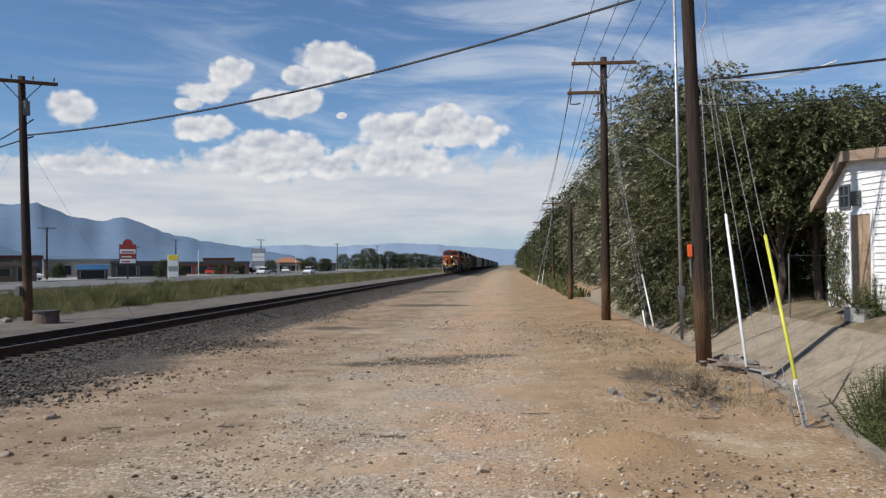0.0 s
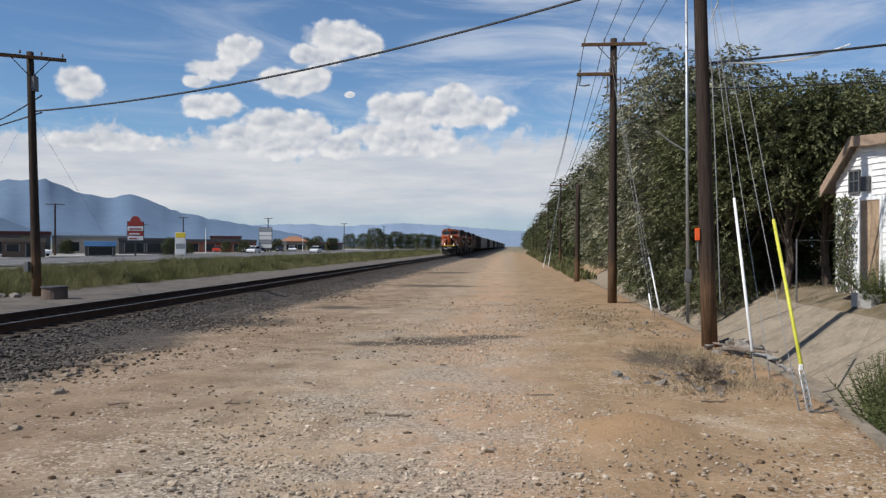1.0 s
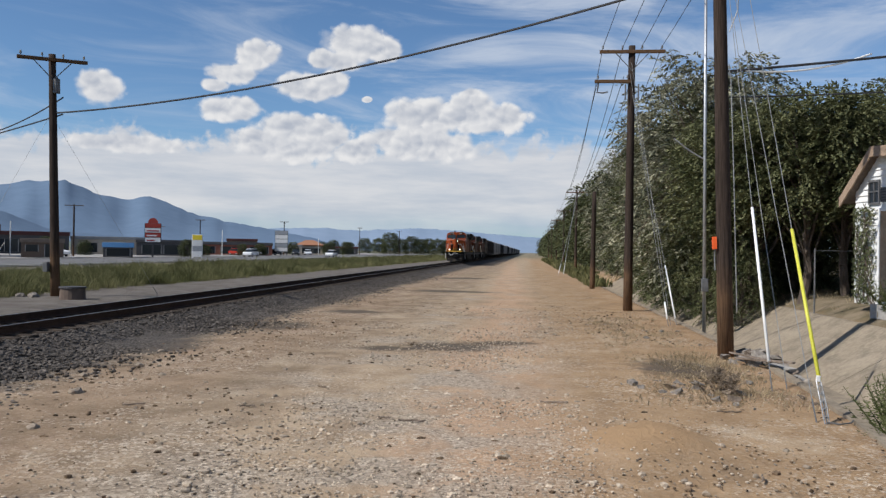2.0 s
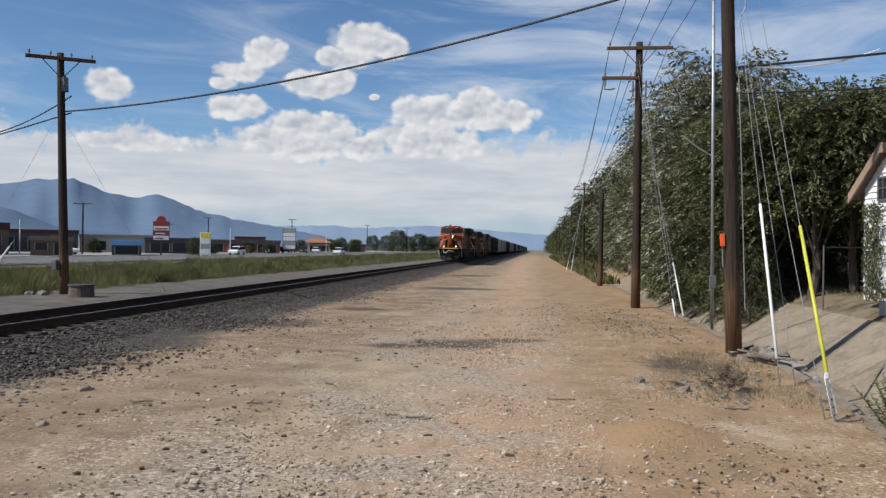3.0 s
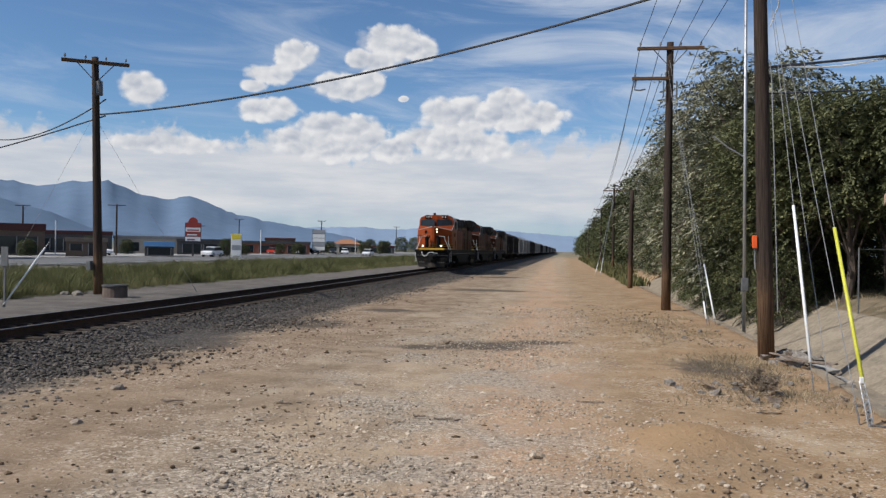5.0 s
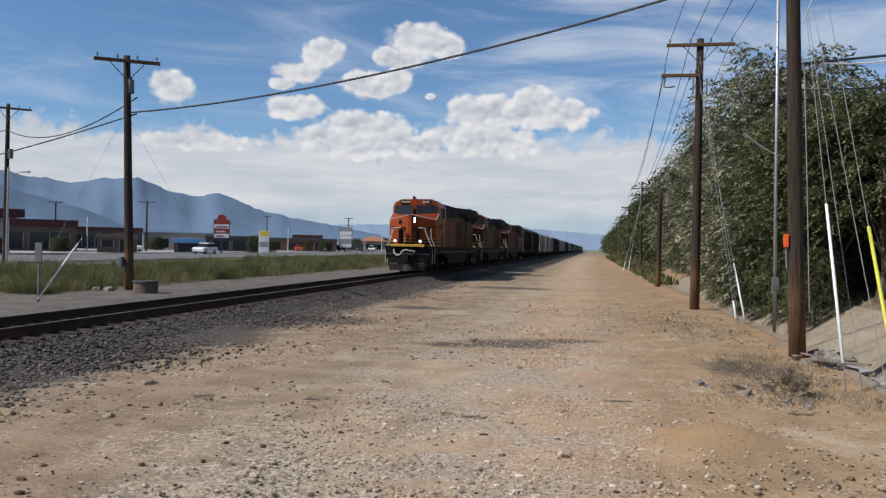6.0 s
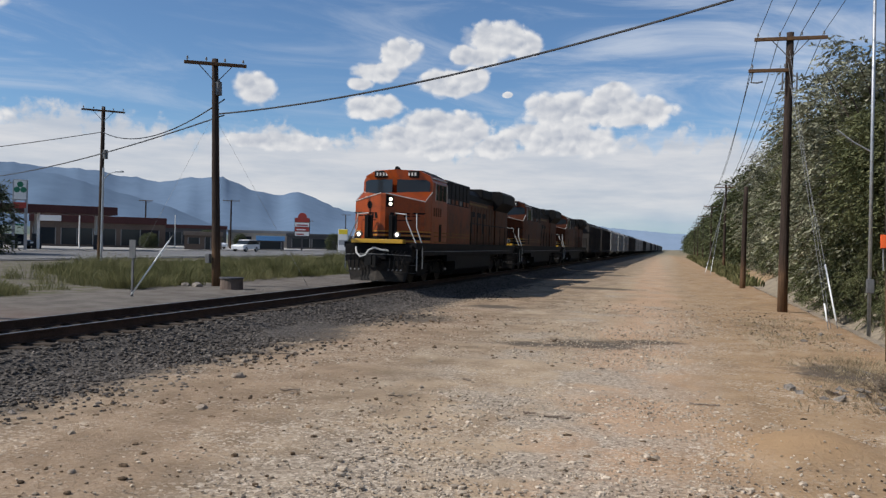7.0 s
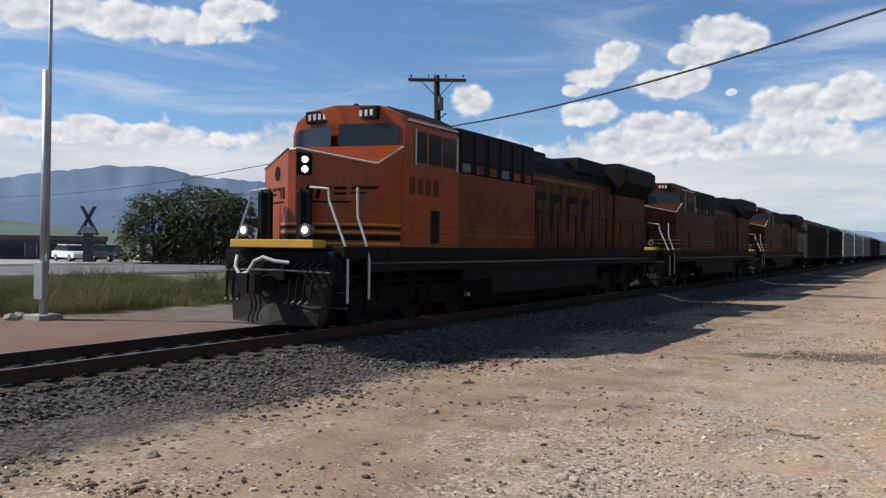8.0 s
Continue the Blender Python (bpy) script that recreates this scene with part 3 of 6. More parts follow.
def build_stones():
    r = random.Random(5)
    spots = []
    for _ in range(19000):
        y = 1.5 + 75 * r.random() ** 1.9
        x = r.uniform(-10.0, -7.9) if r.random() < 0.8 else r.gauss(-7.9, 0.6)
        if x > -6.4:
            continue
        spots.append((x, y, land(x, y) + 0.005, r.uniform(0.02, 0.05)))
    scatter("ballast_stones", spots, M["stone"], "dark grey crushed stone ballast by the track", "ballast")
    spots = []
    for _ in range(6500):
        y, x = 1.5 + 60 * r.random() ** 1.6, r.uniform(-13.0, -9.9)
        spots.append((x, y, land(x, y), r.uniform(0.02, 0.045)))
    scatter("bed_stones", spots, M["track_stone"], "near-black crushed stone between the rails", "ballast")
    spots = []
    for _ in range(4600):
        y = 4.5 + 30 * r.random() ** 1.5
        x = r.uniform(-8.4, 4.2) if r.random() < 0.45 else (r.gauss(-6.6, 1.1) if r.random() < 0.6 else r.gauss(2.6, 1.0))
        if not -8.4 < x < 4.2 or (abs(x - 1.45) < 0.9 and abs(y - 9.6) < 0.8):
            continue
        spots.append((x, y, land(x, y) + 0.004, r.uniform(0.008, 0.022) if r.random() < 0.85 else r.uniform(0.022, 0.05)))
    scatter("dirt_clods", spots, M["clod"], "dark brown clods and chips strewn on dirt", "clods")
    spots = []
    for _ in range(30000):
        y = 4.5 + 26 * r.random() ** 1.9
        x = r.uniform(-8, 4.2) if r.random() < 0.5 else r.gauss(-1.2 + 0.05 * y, 1.7)
        if (x > 0.8 or x < -3.2) and r.random() < 0.6:
            continue
        if not -8.2 < x < 4.2 or ((x - 1.45) / 0.75) ** 2 + ((y - 9.6) / 0.6) ** 2 < r.random():
            continue
        spots.append((x, y, land(x, y) + 0.002, r.uniform(0.008, 0.022) if r.random() < 0.95 else r.uniform(0.022, 0.05)))
    scatter("gravel", spots, M["pebble"], "loose tan and grey gravel on dirt", "gravel")


build_stones()


def build_drain():
    drain = thing("drainage_channel", pose(0, 0, 0), "sloping pale concrete drainage channel with dirt stains", "drainage channel", kind="structure")
    top = [(4.18, 0.035), (4.34, 0.03), (5.1, -0.44), (5.9, -0.46), (7.9, 0.60), (8.05, 0.60)]
    step = 3.05
    for k in range(22):
        y0 = -1.0 + k * step
        bm = B()
        rows = []
        for y in (y0, y0 + step - 0.02):
            shift = [lip(y) * k for k in (1, 1, 0.7, 0.3, 0, 0)]
            up = [bm.verts.new((x + s, y, z)) for (x, z), s in zip(top, shift)]
            down = [bm.verts.new((x + s, y, z - 0.1)) for (x, z), s in zip(top, shift)]
            rows.append((up, down))
        (u0, d0), (u1, d1) = rows
        for i in range(len(top) - 1):
            bm.faces.new((u0[i], u0[i + 1], u1[i + 1], u1[i]))
        for i in range(len(top) - 1):
            bm.faces.new((u0[i + 1], u0[i], d0[i], d0[i + 1]))
            bm.faces.new((u1[i], u1[i + 1], d1[i + 1], d1[i]))
        bm.faces.new((u0[0], u1[0], d1[0], d0[0]))
        bm.faces.new((u1[-1], u0[-1], d0[-1], d1[-1]))
        part("panel", bm, M["ditch_concrete"], drain)


build_drain()


def build_track():
    track = thing("railway_track", pose(TRACK_X, 0, 0), "single railway track of rusty rails on timber sleepers", "railway track", kind="structure")
    prof = [(-0.07, 0.0), (0.07, 0.0), (0.07, 0.012), (0.012, 0.03), (0.012, 0.135), (0.034, 0.145), (0.034, 0.176), (-0.034, 0.176), (-0.034, 0.145), (-0.012, 0.135), (-0.012, 0.03), (-0.07, 0.012)]
    for x in (-0.7525, 0.7525):
        bm = prism(B(), [(x + u, v + RAIL_Z - 0.18) for u, v in prof], -120, 1500, "y")
        rail = part("rail", bm, M["rail"], track, "rusty steel rail")
        part("rail_head", box(B(), x - 0.026, x + 0.026, -120, 1500, RAIL_Z - 0.0038, RAIL_Z), M["rail_head"], rail, "bright worn rail head")
    tie = mesh_of("sleeper", box(B(), -1.3, 1.3, -0.115, 0.115, 0.16, 0.335, 0.012), M["sleeper"])
    for k in range(260):
        ob = new("sleeper", tie)
        ob.parent = track
        ob.matrix_basis = pose(0.03 * noise.noise((k * 3.1, 0, 0)), -6 + k * 0.54, 0, 0, 0, noise.noise((k * 1.7, 5, 0)))
    bm = B()
    for k in range(260, 1000):
        box(bm, -1.3, 1.3, -6 + k * 0.54 - 0.115, -6 + k * 0.54 + 0.115, 0.16, 0.335)
    tagged(part("far_sleepers", bm, M["sleeper"], track), kind="stuff")


build_track()


# ---------------------------------------------------------------- the train
FRONT_ROWS = [(0.0, 161.0), (1.0, 142.4), (2.0, 123.8), (3.5, 96.2), (4.5, 77.2), (5.5, 58.2), (6.5, 38.6), (7.0, 29.3), (7.5, 20.2), (8.0, 11.25)]
LOCO_LEN, CAR_LEN = 22.35, 18.3


def wheelset(parent, x, y, r=0.53, name="wheelset"):
    bm = B()
    for s in (-1, 1):
        tube(bm, (s * 0.69, 0, 0), (s * 0.82, 0, 0), r, r, 28)
        tube(bm, (s * 0.66, 0, 0), (s * 0.69, 0, 0), r + 0.028, r + 0.028, 28)
        tube(bm, (s * 0.82, 0, 0), (s * 0.90, 0, 0), 0.17, 0.13, 12)
        for k in range(4):
            a = math.pi / 4 + k * math.pi / 2
            tube(bm, (s * 0.815, 0.30 * math.cos(a), 0.30 * math.sin(a)), (s * 0.826, 0.30 * math.cos(a), 0.30 * math.sin(a)), 0.07, 0.07, 8)
    tube(bm, (-0.7, 0, 0), (0.7, 0, 0), 0.09, 0.09, 10)
    ob = part(name, bm, M["wheel_steel"], parent)
    ob.matrix_basis = pose(x, y, r)
    return ob


def truck_frame(parent, y, half, axles):
    bm = B()
    for s in (-1, 1):
        prism(bm, [(y - half, 0.62), (y - half + 0.25, 0.80), (y + half - 0.25, 0.80), (y + half, 0.62), (y + half - 0.2, 0.42), (y + half * 0.5, 0.30), (y, 0.46), (y - half * 0.5, 0.26), (y - half + 0.2, 0.38)], s * 0.98 - 0.07, s * 0.98 + 0.07)
        for a in axles:
            box(bm, s * 1.0 - 0.12, s * 1.0 + 0.12, a - 0.17, a + 0.17, 0.36, 0.70, 0.02)
            for o in (-0.34, 0.34):
                tube(bm, (s * 1.02, a + o, 0.50), (s * 1.02, a + o, 0.86), 0.09, 0.09, 8)
        tube(bm, (s * 1.08, y - half * 0.8, 0.9), (s * 1.08, y + half * 0.8, 0.9), 0.05, 0.05, 8)
    box(bm, -0.9, 0.9, y - 0.35, y + 0.35, 0.55, 1.0)
    # black block added between the wheels to hide the bright ground behind
    part("traction_gear", box(B(), -0.64, 0.64, y - half * 1.05, y + half * 1.05, 0.16, 1.36, 0.03), M["loco_black"], parent)
    return part("truck_frame", bm, M["loco_black"], parent, "grimy black bogie frame")


def loft(bm, rings):
    """Skin over closed rings of equal count, with both ends shut."""
    vs = [[bm.verts.new(p) for p in ring] for ring in rings]
    k = len(rings[0])
    for a, b in zip(vs, vs[1:]):
        for i in range(k):
            bm.faces.new((a[i], a[(i + 1) % k], b[(i + 1) % k], b[i]))
    bm.faces.new(vs[0][::-1])
    bm.faces.new(vs[-1])
    bmesh.ops.recalc_face_normals(bm, faces=bm.faces[:])
    return bm


def quad_plate(bm, pts, push):
    """A thin plate on a plane face: corners and the way it stands proud."""
    push = Vector(push)
    a = [bm.verts.new(Vector(p)) for p in pts]
    b = [bm.verts.new(Vector(p) + push) for p in pts]
    k = len(pts)
    for i in range(k):
        bm.faces.new((a[i], a[(i + 1) % k], b[(i + 1) % k], b[i]))
    bm.faces.new(b)
    bm.faces.new(a[::-1])
    bmesh.ops.recalc_face_normals(bm, faces=bm.faces[:])
    return bm


def build_loco(label, lit=True):
    """A six-axle diesel with a wide nose. It faces -y; y = 0 is the coupler's face, z = 0 the rail head."""
    loco = thing("locomotive", pose(TRACK_X, 300, RAIL_Z), label, "locomotive", "locomotives of the freight train")
    OR, BK, YE = M["loco_orange"], M["loco_black"], M["loco_yellow"]
    # underframe and front end
    part("underframe", box(B(), -1.5, 1.5, 1.0, 21.5, 1.38, 1.62, 0.02), BK, loco)
    bm = B()
    loft(bm, [[(-1.12, 0.80, 0.12), (0, 0.50, 0.12), (1.12, 0.80, 0.12), (1.12, 0.90, 0.12), (-1.12, 0.90, 0.12)],
              [(-1.22, 0.86, 0.5), (0, 0.68, 0.5), (1.22, 0.86, 0.5), (1.22, 0.95, 0.5), (-1.22, 0.95, 0.5)],
              [(-1.28, 0.80, 0.9), (0, 0.66, 0.9), (1.28, 0.80, 0.9), (1.28, 0.92, 0.9), (-1.28, 0.92, 0.9)]])
    part("plough", bm, M["plough_steel"], loco, "dusty scuffed steel pilot plough")
    bm = B()
    box(bm, -1.38, 1.38, 0.82, 1.15, 0.85, 1.52, 0.03)
    box(bm, -0.42, 0.42, 0.55, 0.85, 0.95, 1.35, 0.03)
    part("pilot_plate", bm, BK, loco)
    bm = B()
    box(bm, -0.16, 0.16, 0.10, 0.75, 0.78, 1.05, 0.03)
    prism(bm, [(-0.02, 0.74), (0.22, 0.74), (0.22, 1.10), (-0.02, 1.10)], -0.24, 0.02)
    box(bm, 0.05, 0.2, 0.0, 0.2, 0.72, 1.1, 0.02)
    part("coupler", bm, M["loco_grey"], loco, "dull steel knuckle coupler")
    part("anticlimber", box(B(), -1.05, 1.05, 0.62, 1.0, 1.58, 1.74, 0.02), YE, loco, "yellow painted anticlimber")
    bm = B()
    pipe(bm, [(-0.85, 0.62, 1.42), (-0.78, 0.5, 1.2), (-0.6, 0.44, 1.05), (-0.4, 0.44, 1.1), (-0.25, 0.46, 1.32), (-0.05, 0.48, 1.40), (0.2, 0.52, 1.33), (0.5, 0.6, 1.30)], 0.035, 7)
    part("brake_hose", bm, M["grab_white"], loco, "pale curved air hose")
    part("uncoupling_lever", pipe(B(), [(-1.36, 0.74, 1.12), (-0.9, 0.62, 1.14), (-0.3, 0.40, 1.16), (0.3, 0.40, 1.16), (0.9, 0.62, 1.14), (1.36, 0.74, 1.12)], 0.016, 5), M["dull_metal"], loco, "dull steel uncoupling lever")
    for x in (-1.05, -0.88, -0.7, 0.62, 0.8, 0.98, 1.16):
        part("air_hose", pipe(B(), [(x, 0.80, 1.30), (x * 0.99, 0.60, 1.22), (x * 0.97, 0.52, 0.95), (x * 0.96, 0.50, 0.66), (x * 0.93, 0.46, 0.58)], 0.026, 6), BK, loco)
        part("hose_coupling", tube(B(), (x * 0.93, 0.46, 0.58), (x * 0.90, 0.40, 0.54), 0.03, 0.025, 8), M["dull_metal"], loco)
    for s in (-1, 1):
        for k in range(4):
            part("step_edge", box(B(), s * 1.22 - 0.22, s * 1.22 + 0.22, 1.165, 1.179, 0.43 + 0.3 * k, 0.455 + 0.3 * k), M["dull_metal"], loco)
        for k in range(4):
            part("step", box(B(), s * 1.22 - 0.24, s * 1.22 + 0.24, 1.18, 1.62, 0.42 + 0.3 * k, 0.46 + 0.3 * k), BK, loco)
        part("step_side", box(B(), s * 1.0 - 0.02, s * 1.0 + 0.02, 1.16, 1.7, 0.4, 1.5), BK, loco)
        bm = B()
        pipe(bm, [(s * 1.48, 1.12, 0.55), (s * 1.48, 1.12, 1.35), (s * 1.42, 1.12, 1.62), (s * 1.02, 1.12, 2.5), (s * 1.0, 1.12, 2.72), (s * 0.55, 1.12, 2.76)], 0.024, 6)
        pipe(bm, [(s * 1.50, 1.78, 0.60), (s * 1.50, 1.78, 1.35), (s * 1.46, 1.74, 1.65), (s * 1.26, 1.72, 2.2), (s * 1.24, 1.72, 2.78)], 0.024, 6)
        part("front_handrail", bm, M["grab_white"], loco, "white painted front handrail")
        bm = B()
        for y in (0.92, 1.12):
            tube(bm, (s * 0.5, y, 1.62), (s * 0.5, y, 2.72), 0.03, 0.03, 6)
        box(bm, s * 0.5 - 0.16, s * 0.5 + 0.16, 0.96, 1.08, 1.66, 2.68, 0.03)
        part("jumper_rack", bm, BK, loco)
        lamp = part("ditch_light", tube(B(), (s * 0.78, 0.70, 1.92), (s * 0.78, 0.88, 1.92), 0.125, 0.10, 16), M["dull_metal"], loco, "round ditch light, switched on")
        part("lens", tube(B(), (s * 0.78, 0.682, 1.92), (s * 0.78, 0.699, 1.92), 0.060, 0.070, 16), M["lamp_on"] if lit else M["glass"], lamp)
    # nose: a blunt prow whose two cheeks meet at a narrow middle face
    plan = [(-0.10, 1.22), (0.10, 1.22), (1.47, 2.05), (1.492, 3.00), (-1.492, 3.00), (-1.47, 2.05)]
    tops = [3.56, 3.56, 3.27, 3.74, 3.74, 3.27]
    rings = [[(x, y, 1.62) for x, y in plan], [(x, y, z - 0.03) for (x, y), z in zip(plan, tops)],
             [(x * 0.985, y + 0.02, z) for (x, y), z in zip(plan, tops)]]
    nose = part("nose", loft(B(), rings), OR, loco, "orange wide nose")
    for z0, z1, m, lab in ((1.66, 1.70, YE, "yellow stripe"), (1.74, 1.86, BK, "black stripe"), (1.89, 1.92, YE, "yellow stripe"), (1.96, 2.02, BK, "black stripe"), (2.05, 2.08, YE, "yellow stripe")):
        part("nose_stripe", loft(B(), [[(x * 1.004, y - 0.004, z) for x, y in plan] for z in (z0, z1)]), m, nose, lab)

    def cheek(s, t, z, proud=0.0):
        """A point on the sloping cheek, t from the middle face to the corner."""
        return (s * (0.10 + 1.37 * t + 0.51 * proud), 1.22 + 0.83 * t - 0.86 * proud, z)

    for s in (-1, 1):
        # worn emblem: slanted bars with a long wing behind them
        for a, b, z0, z1, lean in ((0.10, 0.20, 2.56, 2.80, 0.03), (0.24, 0.29, 2.56, 2.80, 0.03), (0.24, 0.42, 2.74, 2.80, 0.04), (0.46, 0.62, 2.74, 2.80, 0.02), (0.46, 0.62, 2.64, 2.69, 0.02), (0.66, 0.98, 2.75, 2.82, 0.06), (0.66, 0.86, 2.66, 2.70, 0.03), (0.12, 0.66, 2.48, 2.52, 0.05)):
            part("nose_mark", quad_plate(B(), [cheek(s, a, z0), cheek(s, b, z0), cheek(s, b + lean, z1), cheek(s, a + lean, z1)], (s * 0.0026, -0.0043, 0)), BK, nose, "dark bar of a worn emblem")
        line = [cheek(s, 0.0, 3.555, 0.012), cheek(s, 1.0, 3.265, 0.012), (s * 1.505, 2.92, 3.69)]
        part("edge_line", pipe(B(), line, 0.020, 5), M["grab_white"], nose, "white painted edge line")
    head = part("headlight", quad_plate(B(), [cheek(1, 0.02, 3.02), cheek(1, 0.20, 3.02), cheek(1, 0.20, 3.44), cheek(1, 0.02, 3.47)], (0.02, -0.05, 0)), BK, nose)
    for z in (3.13, 3.32):
        c = Vector(cheek(1, 0.12, z, 0.05))
        d = Vector((0.51, -0.86, 0)).normalized()
        part("lens_rim", tube(B(), c, c + d * 0.03, 0.088, 0.085, 16), M["dull_metal"], head)
        part("lens", tube(B(), c + d * 0.031, c + d * 0.036, 0.064, 0.060, 14), M["lamp_on"] if lit else M["glass"], head)
    c = Vector(cheek(-1, 0.42, 3.10, 0.001))
    part("nose_emblem", tube(B(), c, c + Vector((-0.51, -0.86, 0)).normalized() * 0.014, 0.15, 0.15, 18), BK, nose, "small round dark emblem")
    part("nose_door", quad_plate(B(), [cheek(-1, 0.30, 1.70), cheek(-1, 0.75, 1.70), cheek(-1, 0.75, 2.46), cheek(-1, 0.30, 2.46)], (-0.006, -0.012, 0)), OR, nose)
    # cab
    outline = [(-1.5, 1.62), (0, 1.62), (1.5, 1.62), (1.5, 4.12), (1.38, 4.38), (0.95, 4.58), (0, 4.61), (-0.95, 4.58), (-1.38, 4.38), (-1.5, 4.12)]
    prow = lambda x, z: 2.45 + 0.28 * abs(x) + (z - 1.62) * 0.05
    cab = part("cab", loft(B(), [[(x, prow(x, z), z) for x, z in outline], [(x, 3.6, z) for x, z in outline], [(x, 5.28, z) for x, z in outline]]), OR, loco, "orange cab with dark windows")
    for s in (-1, 1):
        x0, x1 = (0.10, 1.40)
        face = lambda x, z: (s * x, prow(x, z) - 0.012, z)
        win = part("windscreen", quad_plate(B(), [face(x0, 3.56), face(0.75, 3.38), face(x1, 3.60), face(x1, 4.12), face(1.25, 4.2), face(x0, 4.2)], (0, -0.012, 0)), M["glass"], cab, "dark windscreen pane")
        bm = B()
        pipe(bm, [face(0.02, 3.56), face(0.75, 3.36), face(x1 + 0.06, 3.60)], 0.026, 5)
        part("wind_seal", bm, M["grab_white"], win)
        nb = part("number_board", box(B(), s * 0.62 - 0.33, s * 0.62 + 0.33, 2.74, 3.3, 4.29, 4.56, 0.02), BK, cab, "black number board")
        for k in range(4):
            part("digit_bar", box(B(), s * 0.62 - 0.24 + 0.135 * k, s * 0.62 - 0.17 + 0.135 * k, 2.731, 2.739, 4.36, 4.49), M["grab_white"], nb, "pale bar")
        for y0, y1 in ((3.45, 3.86), (3.96, 4.48), (4.56, 5.10)):
            part("side_window", box(B(), s * 1.502 - 0.006, s * 1.502 + 0.006, y0, y1, 3.42, 4.08), M["glass"], cab)
        for y in (3.40, 5.16):
            part("window_rail", pipe(B(), [(s * 1.52, y, 3.36), (s * 1.52, y, 4.13)], 0.018, 5), M["grab_white"], cab)
        part("rain_gutter", box(B(), s * 1.44 - 0.05, s * 1.44 + 0.05, 3.2, 5.26, 4.27, 4.31), M["grab_white"], cab, "pale roof gutter")
        for k in range(4):
            part("cab_number", box(B(), s * 1.503 - 0.004, s * 1.503 + 0.004, 3.20 + 0.32 * k, 3.40 + 0.32 * k, 2.74, 3.10), M["loco_shaded_hood"], cab, "dark bar")
        part("side_door", box(B(), s * 1.503 - 0.008, s * 1.503 + 0.008, 4.05, 4.42, 1.7, 2.42, 0.004), BK, cab)
    part("cab_roof", prism(B(), [(-1.34, 4.42), (-0.92, 4.62), (0.92, 4.62), (1.34, 4.42), (1.30, 4.36), (-1.30, 4.36)], 3.25, 5.27, "y"), M["loco_grey"], cab)
    part("horn", tube(B(), (-0.3, 4.2, 4.70), (-0.3, 3.7, 4.74), 0.05, 0.11, 10), BK, cab)
    part("antenna_dome", box(B(), 0.1, 0.75, 4.0, 5.0, 4.60, 4.70, 0.04), M["grab_white"], cab)
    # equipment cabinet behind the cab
    # cabinet, hood and radiator take the orange with shade in its colour
    part("lower_cabinet", box(B(), -1.485, 1.485, 5.30, 9.6, 1.62, 3.36, 0.02), M["loco_shaded_worn"], loco, "orange equipment cabinet")
    upper = part("upper_cabinet", box(B(), -1.46, 1.46, 5.30, 9.6, 3.36, 4.42, 0.08), BK, loco, "black grilled upper cabinet")
    for s in (-1, 1):
        for k in range(6):
            y = 5.42 + 0.69 * k
            part("grille", box(B(), s * 1.47 - 0.015, s * 1.47 + 0.015, y, y + 0.54, 3.66, 4.3), M["loco_grey"], upper)
            part("vent", box(B(), s * 1.468 - 0.012, s * 1.468 + 0.012, y + 0.08, y + 0.46, 3.40, 3.60), M["loco_shaded_worn"] if k % 3 else M["dull_metal"], upper)
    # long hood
    hood = part("long_hood", box(B(), -0.98, 0.98, 9.6, 17.6, 1.62, 3.85, 0.03), M["loco_shaded_hood"], loco, "orange engine hood")
    part("hood_top", prism(B(), [(-0.98, 3.85), (-0.98, 4.15), (-0.75, 4.42), (0.75, 4.42), (0.98, 4.15), (0.98, 3.85)], 9.6, 17.6, "y"), BK, hood)
    part("exhaust", box(B(), -0.45, 0.45, 11.8, 12.7, 4.42, 4.62, 0.04), BK, hood)
    part("dynamic_brake_hump", box(B(), -1.1, 1.1, 13.9, 16.4, 4.1, 4.6, 0.06), BK, hood)
    for s in (-1, 1):
        for k in range(11):
            y = 9.85 + 0.7 * k
            part("hood_door", box(B(), s * 0.99 - 0.012, s * 0.99 + 0.012, y, y + 0.62, 1.8, 3.6, 0.006), M["loco_shaded_hood"], hood)
        for k, w in enumerate((0.95, 0.8, 0.9, 0.75)):
            y = 10.5 + 1.3 * k
            part("side_mark", box(B(), s * 1.008 - 0.004, s * 1.008 + 0.004, y, y + w * 0.28, 2.2, 3.3), BK, hood, "dark bar of worn lettering")
            part("side_mark", box(B(), s * 1.008 - 0.004, s * 1.008 + 0.004, y + 0.3, y + w, 3.05, 3.3), BK, hood, "dark bar of worn lettering")
        part("hood_stripe", box(B(), s * 1.006 - 0.004, s * 1.006 + 0.004, 9.7, 15.6, 3.64, 3.74), M["loco_dull_yellow"], hood, "grimy yellow stripe")
        part("side_stripe", box(B(), s * 1.492 - 0.004, s * 1.492 + 0.004, 5.32, 9.58, 1.90, 1.94), M["loco_dull_yellow"], loco, "yellow stripe")
        part("side_stripe", box(B(), s * 1.492 - 0.004, s * 1.492 + 0.004, 5.32, 9.58, 2.05, 2.08), M["loco_dull_yellow"], loco, "yellow stripe")
        for z in (1.66, 1.90, 2.05):
            part("side_stripe", box(B(), s * 1.505 - 0.004, s * 1.505 + 0.004, 3.3, 5.26, z, z + 0.035), M["loco_dull_yellow"], cab, "yellow stripe")
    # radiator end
    rad = part("radiator_cab", box(B(), -1.05, 1.05, 17.6, 21.2, 1.62, 3.7, 0.03), M["loco_shaded_hood"], loco, "orange radiator housing")
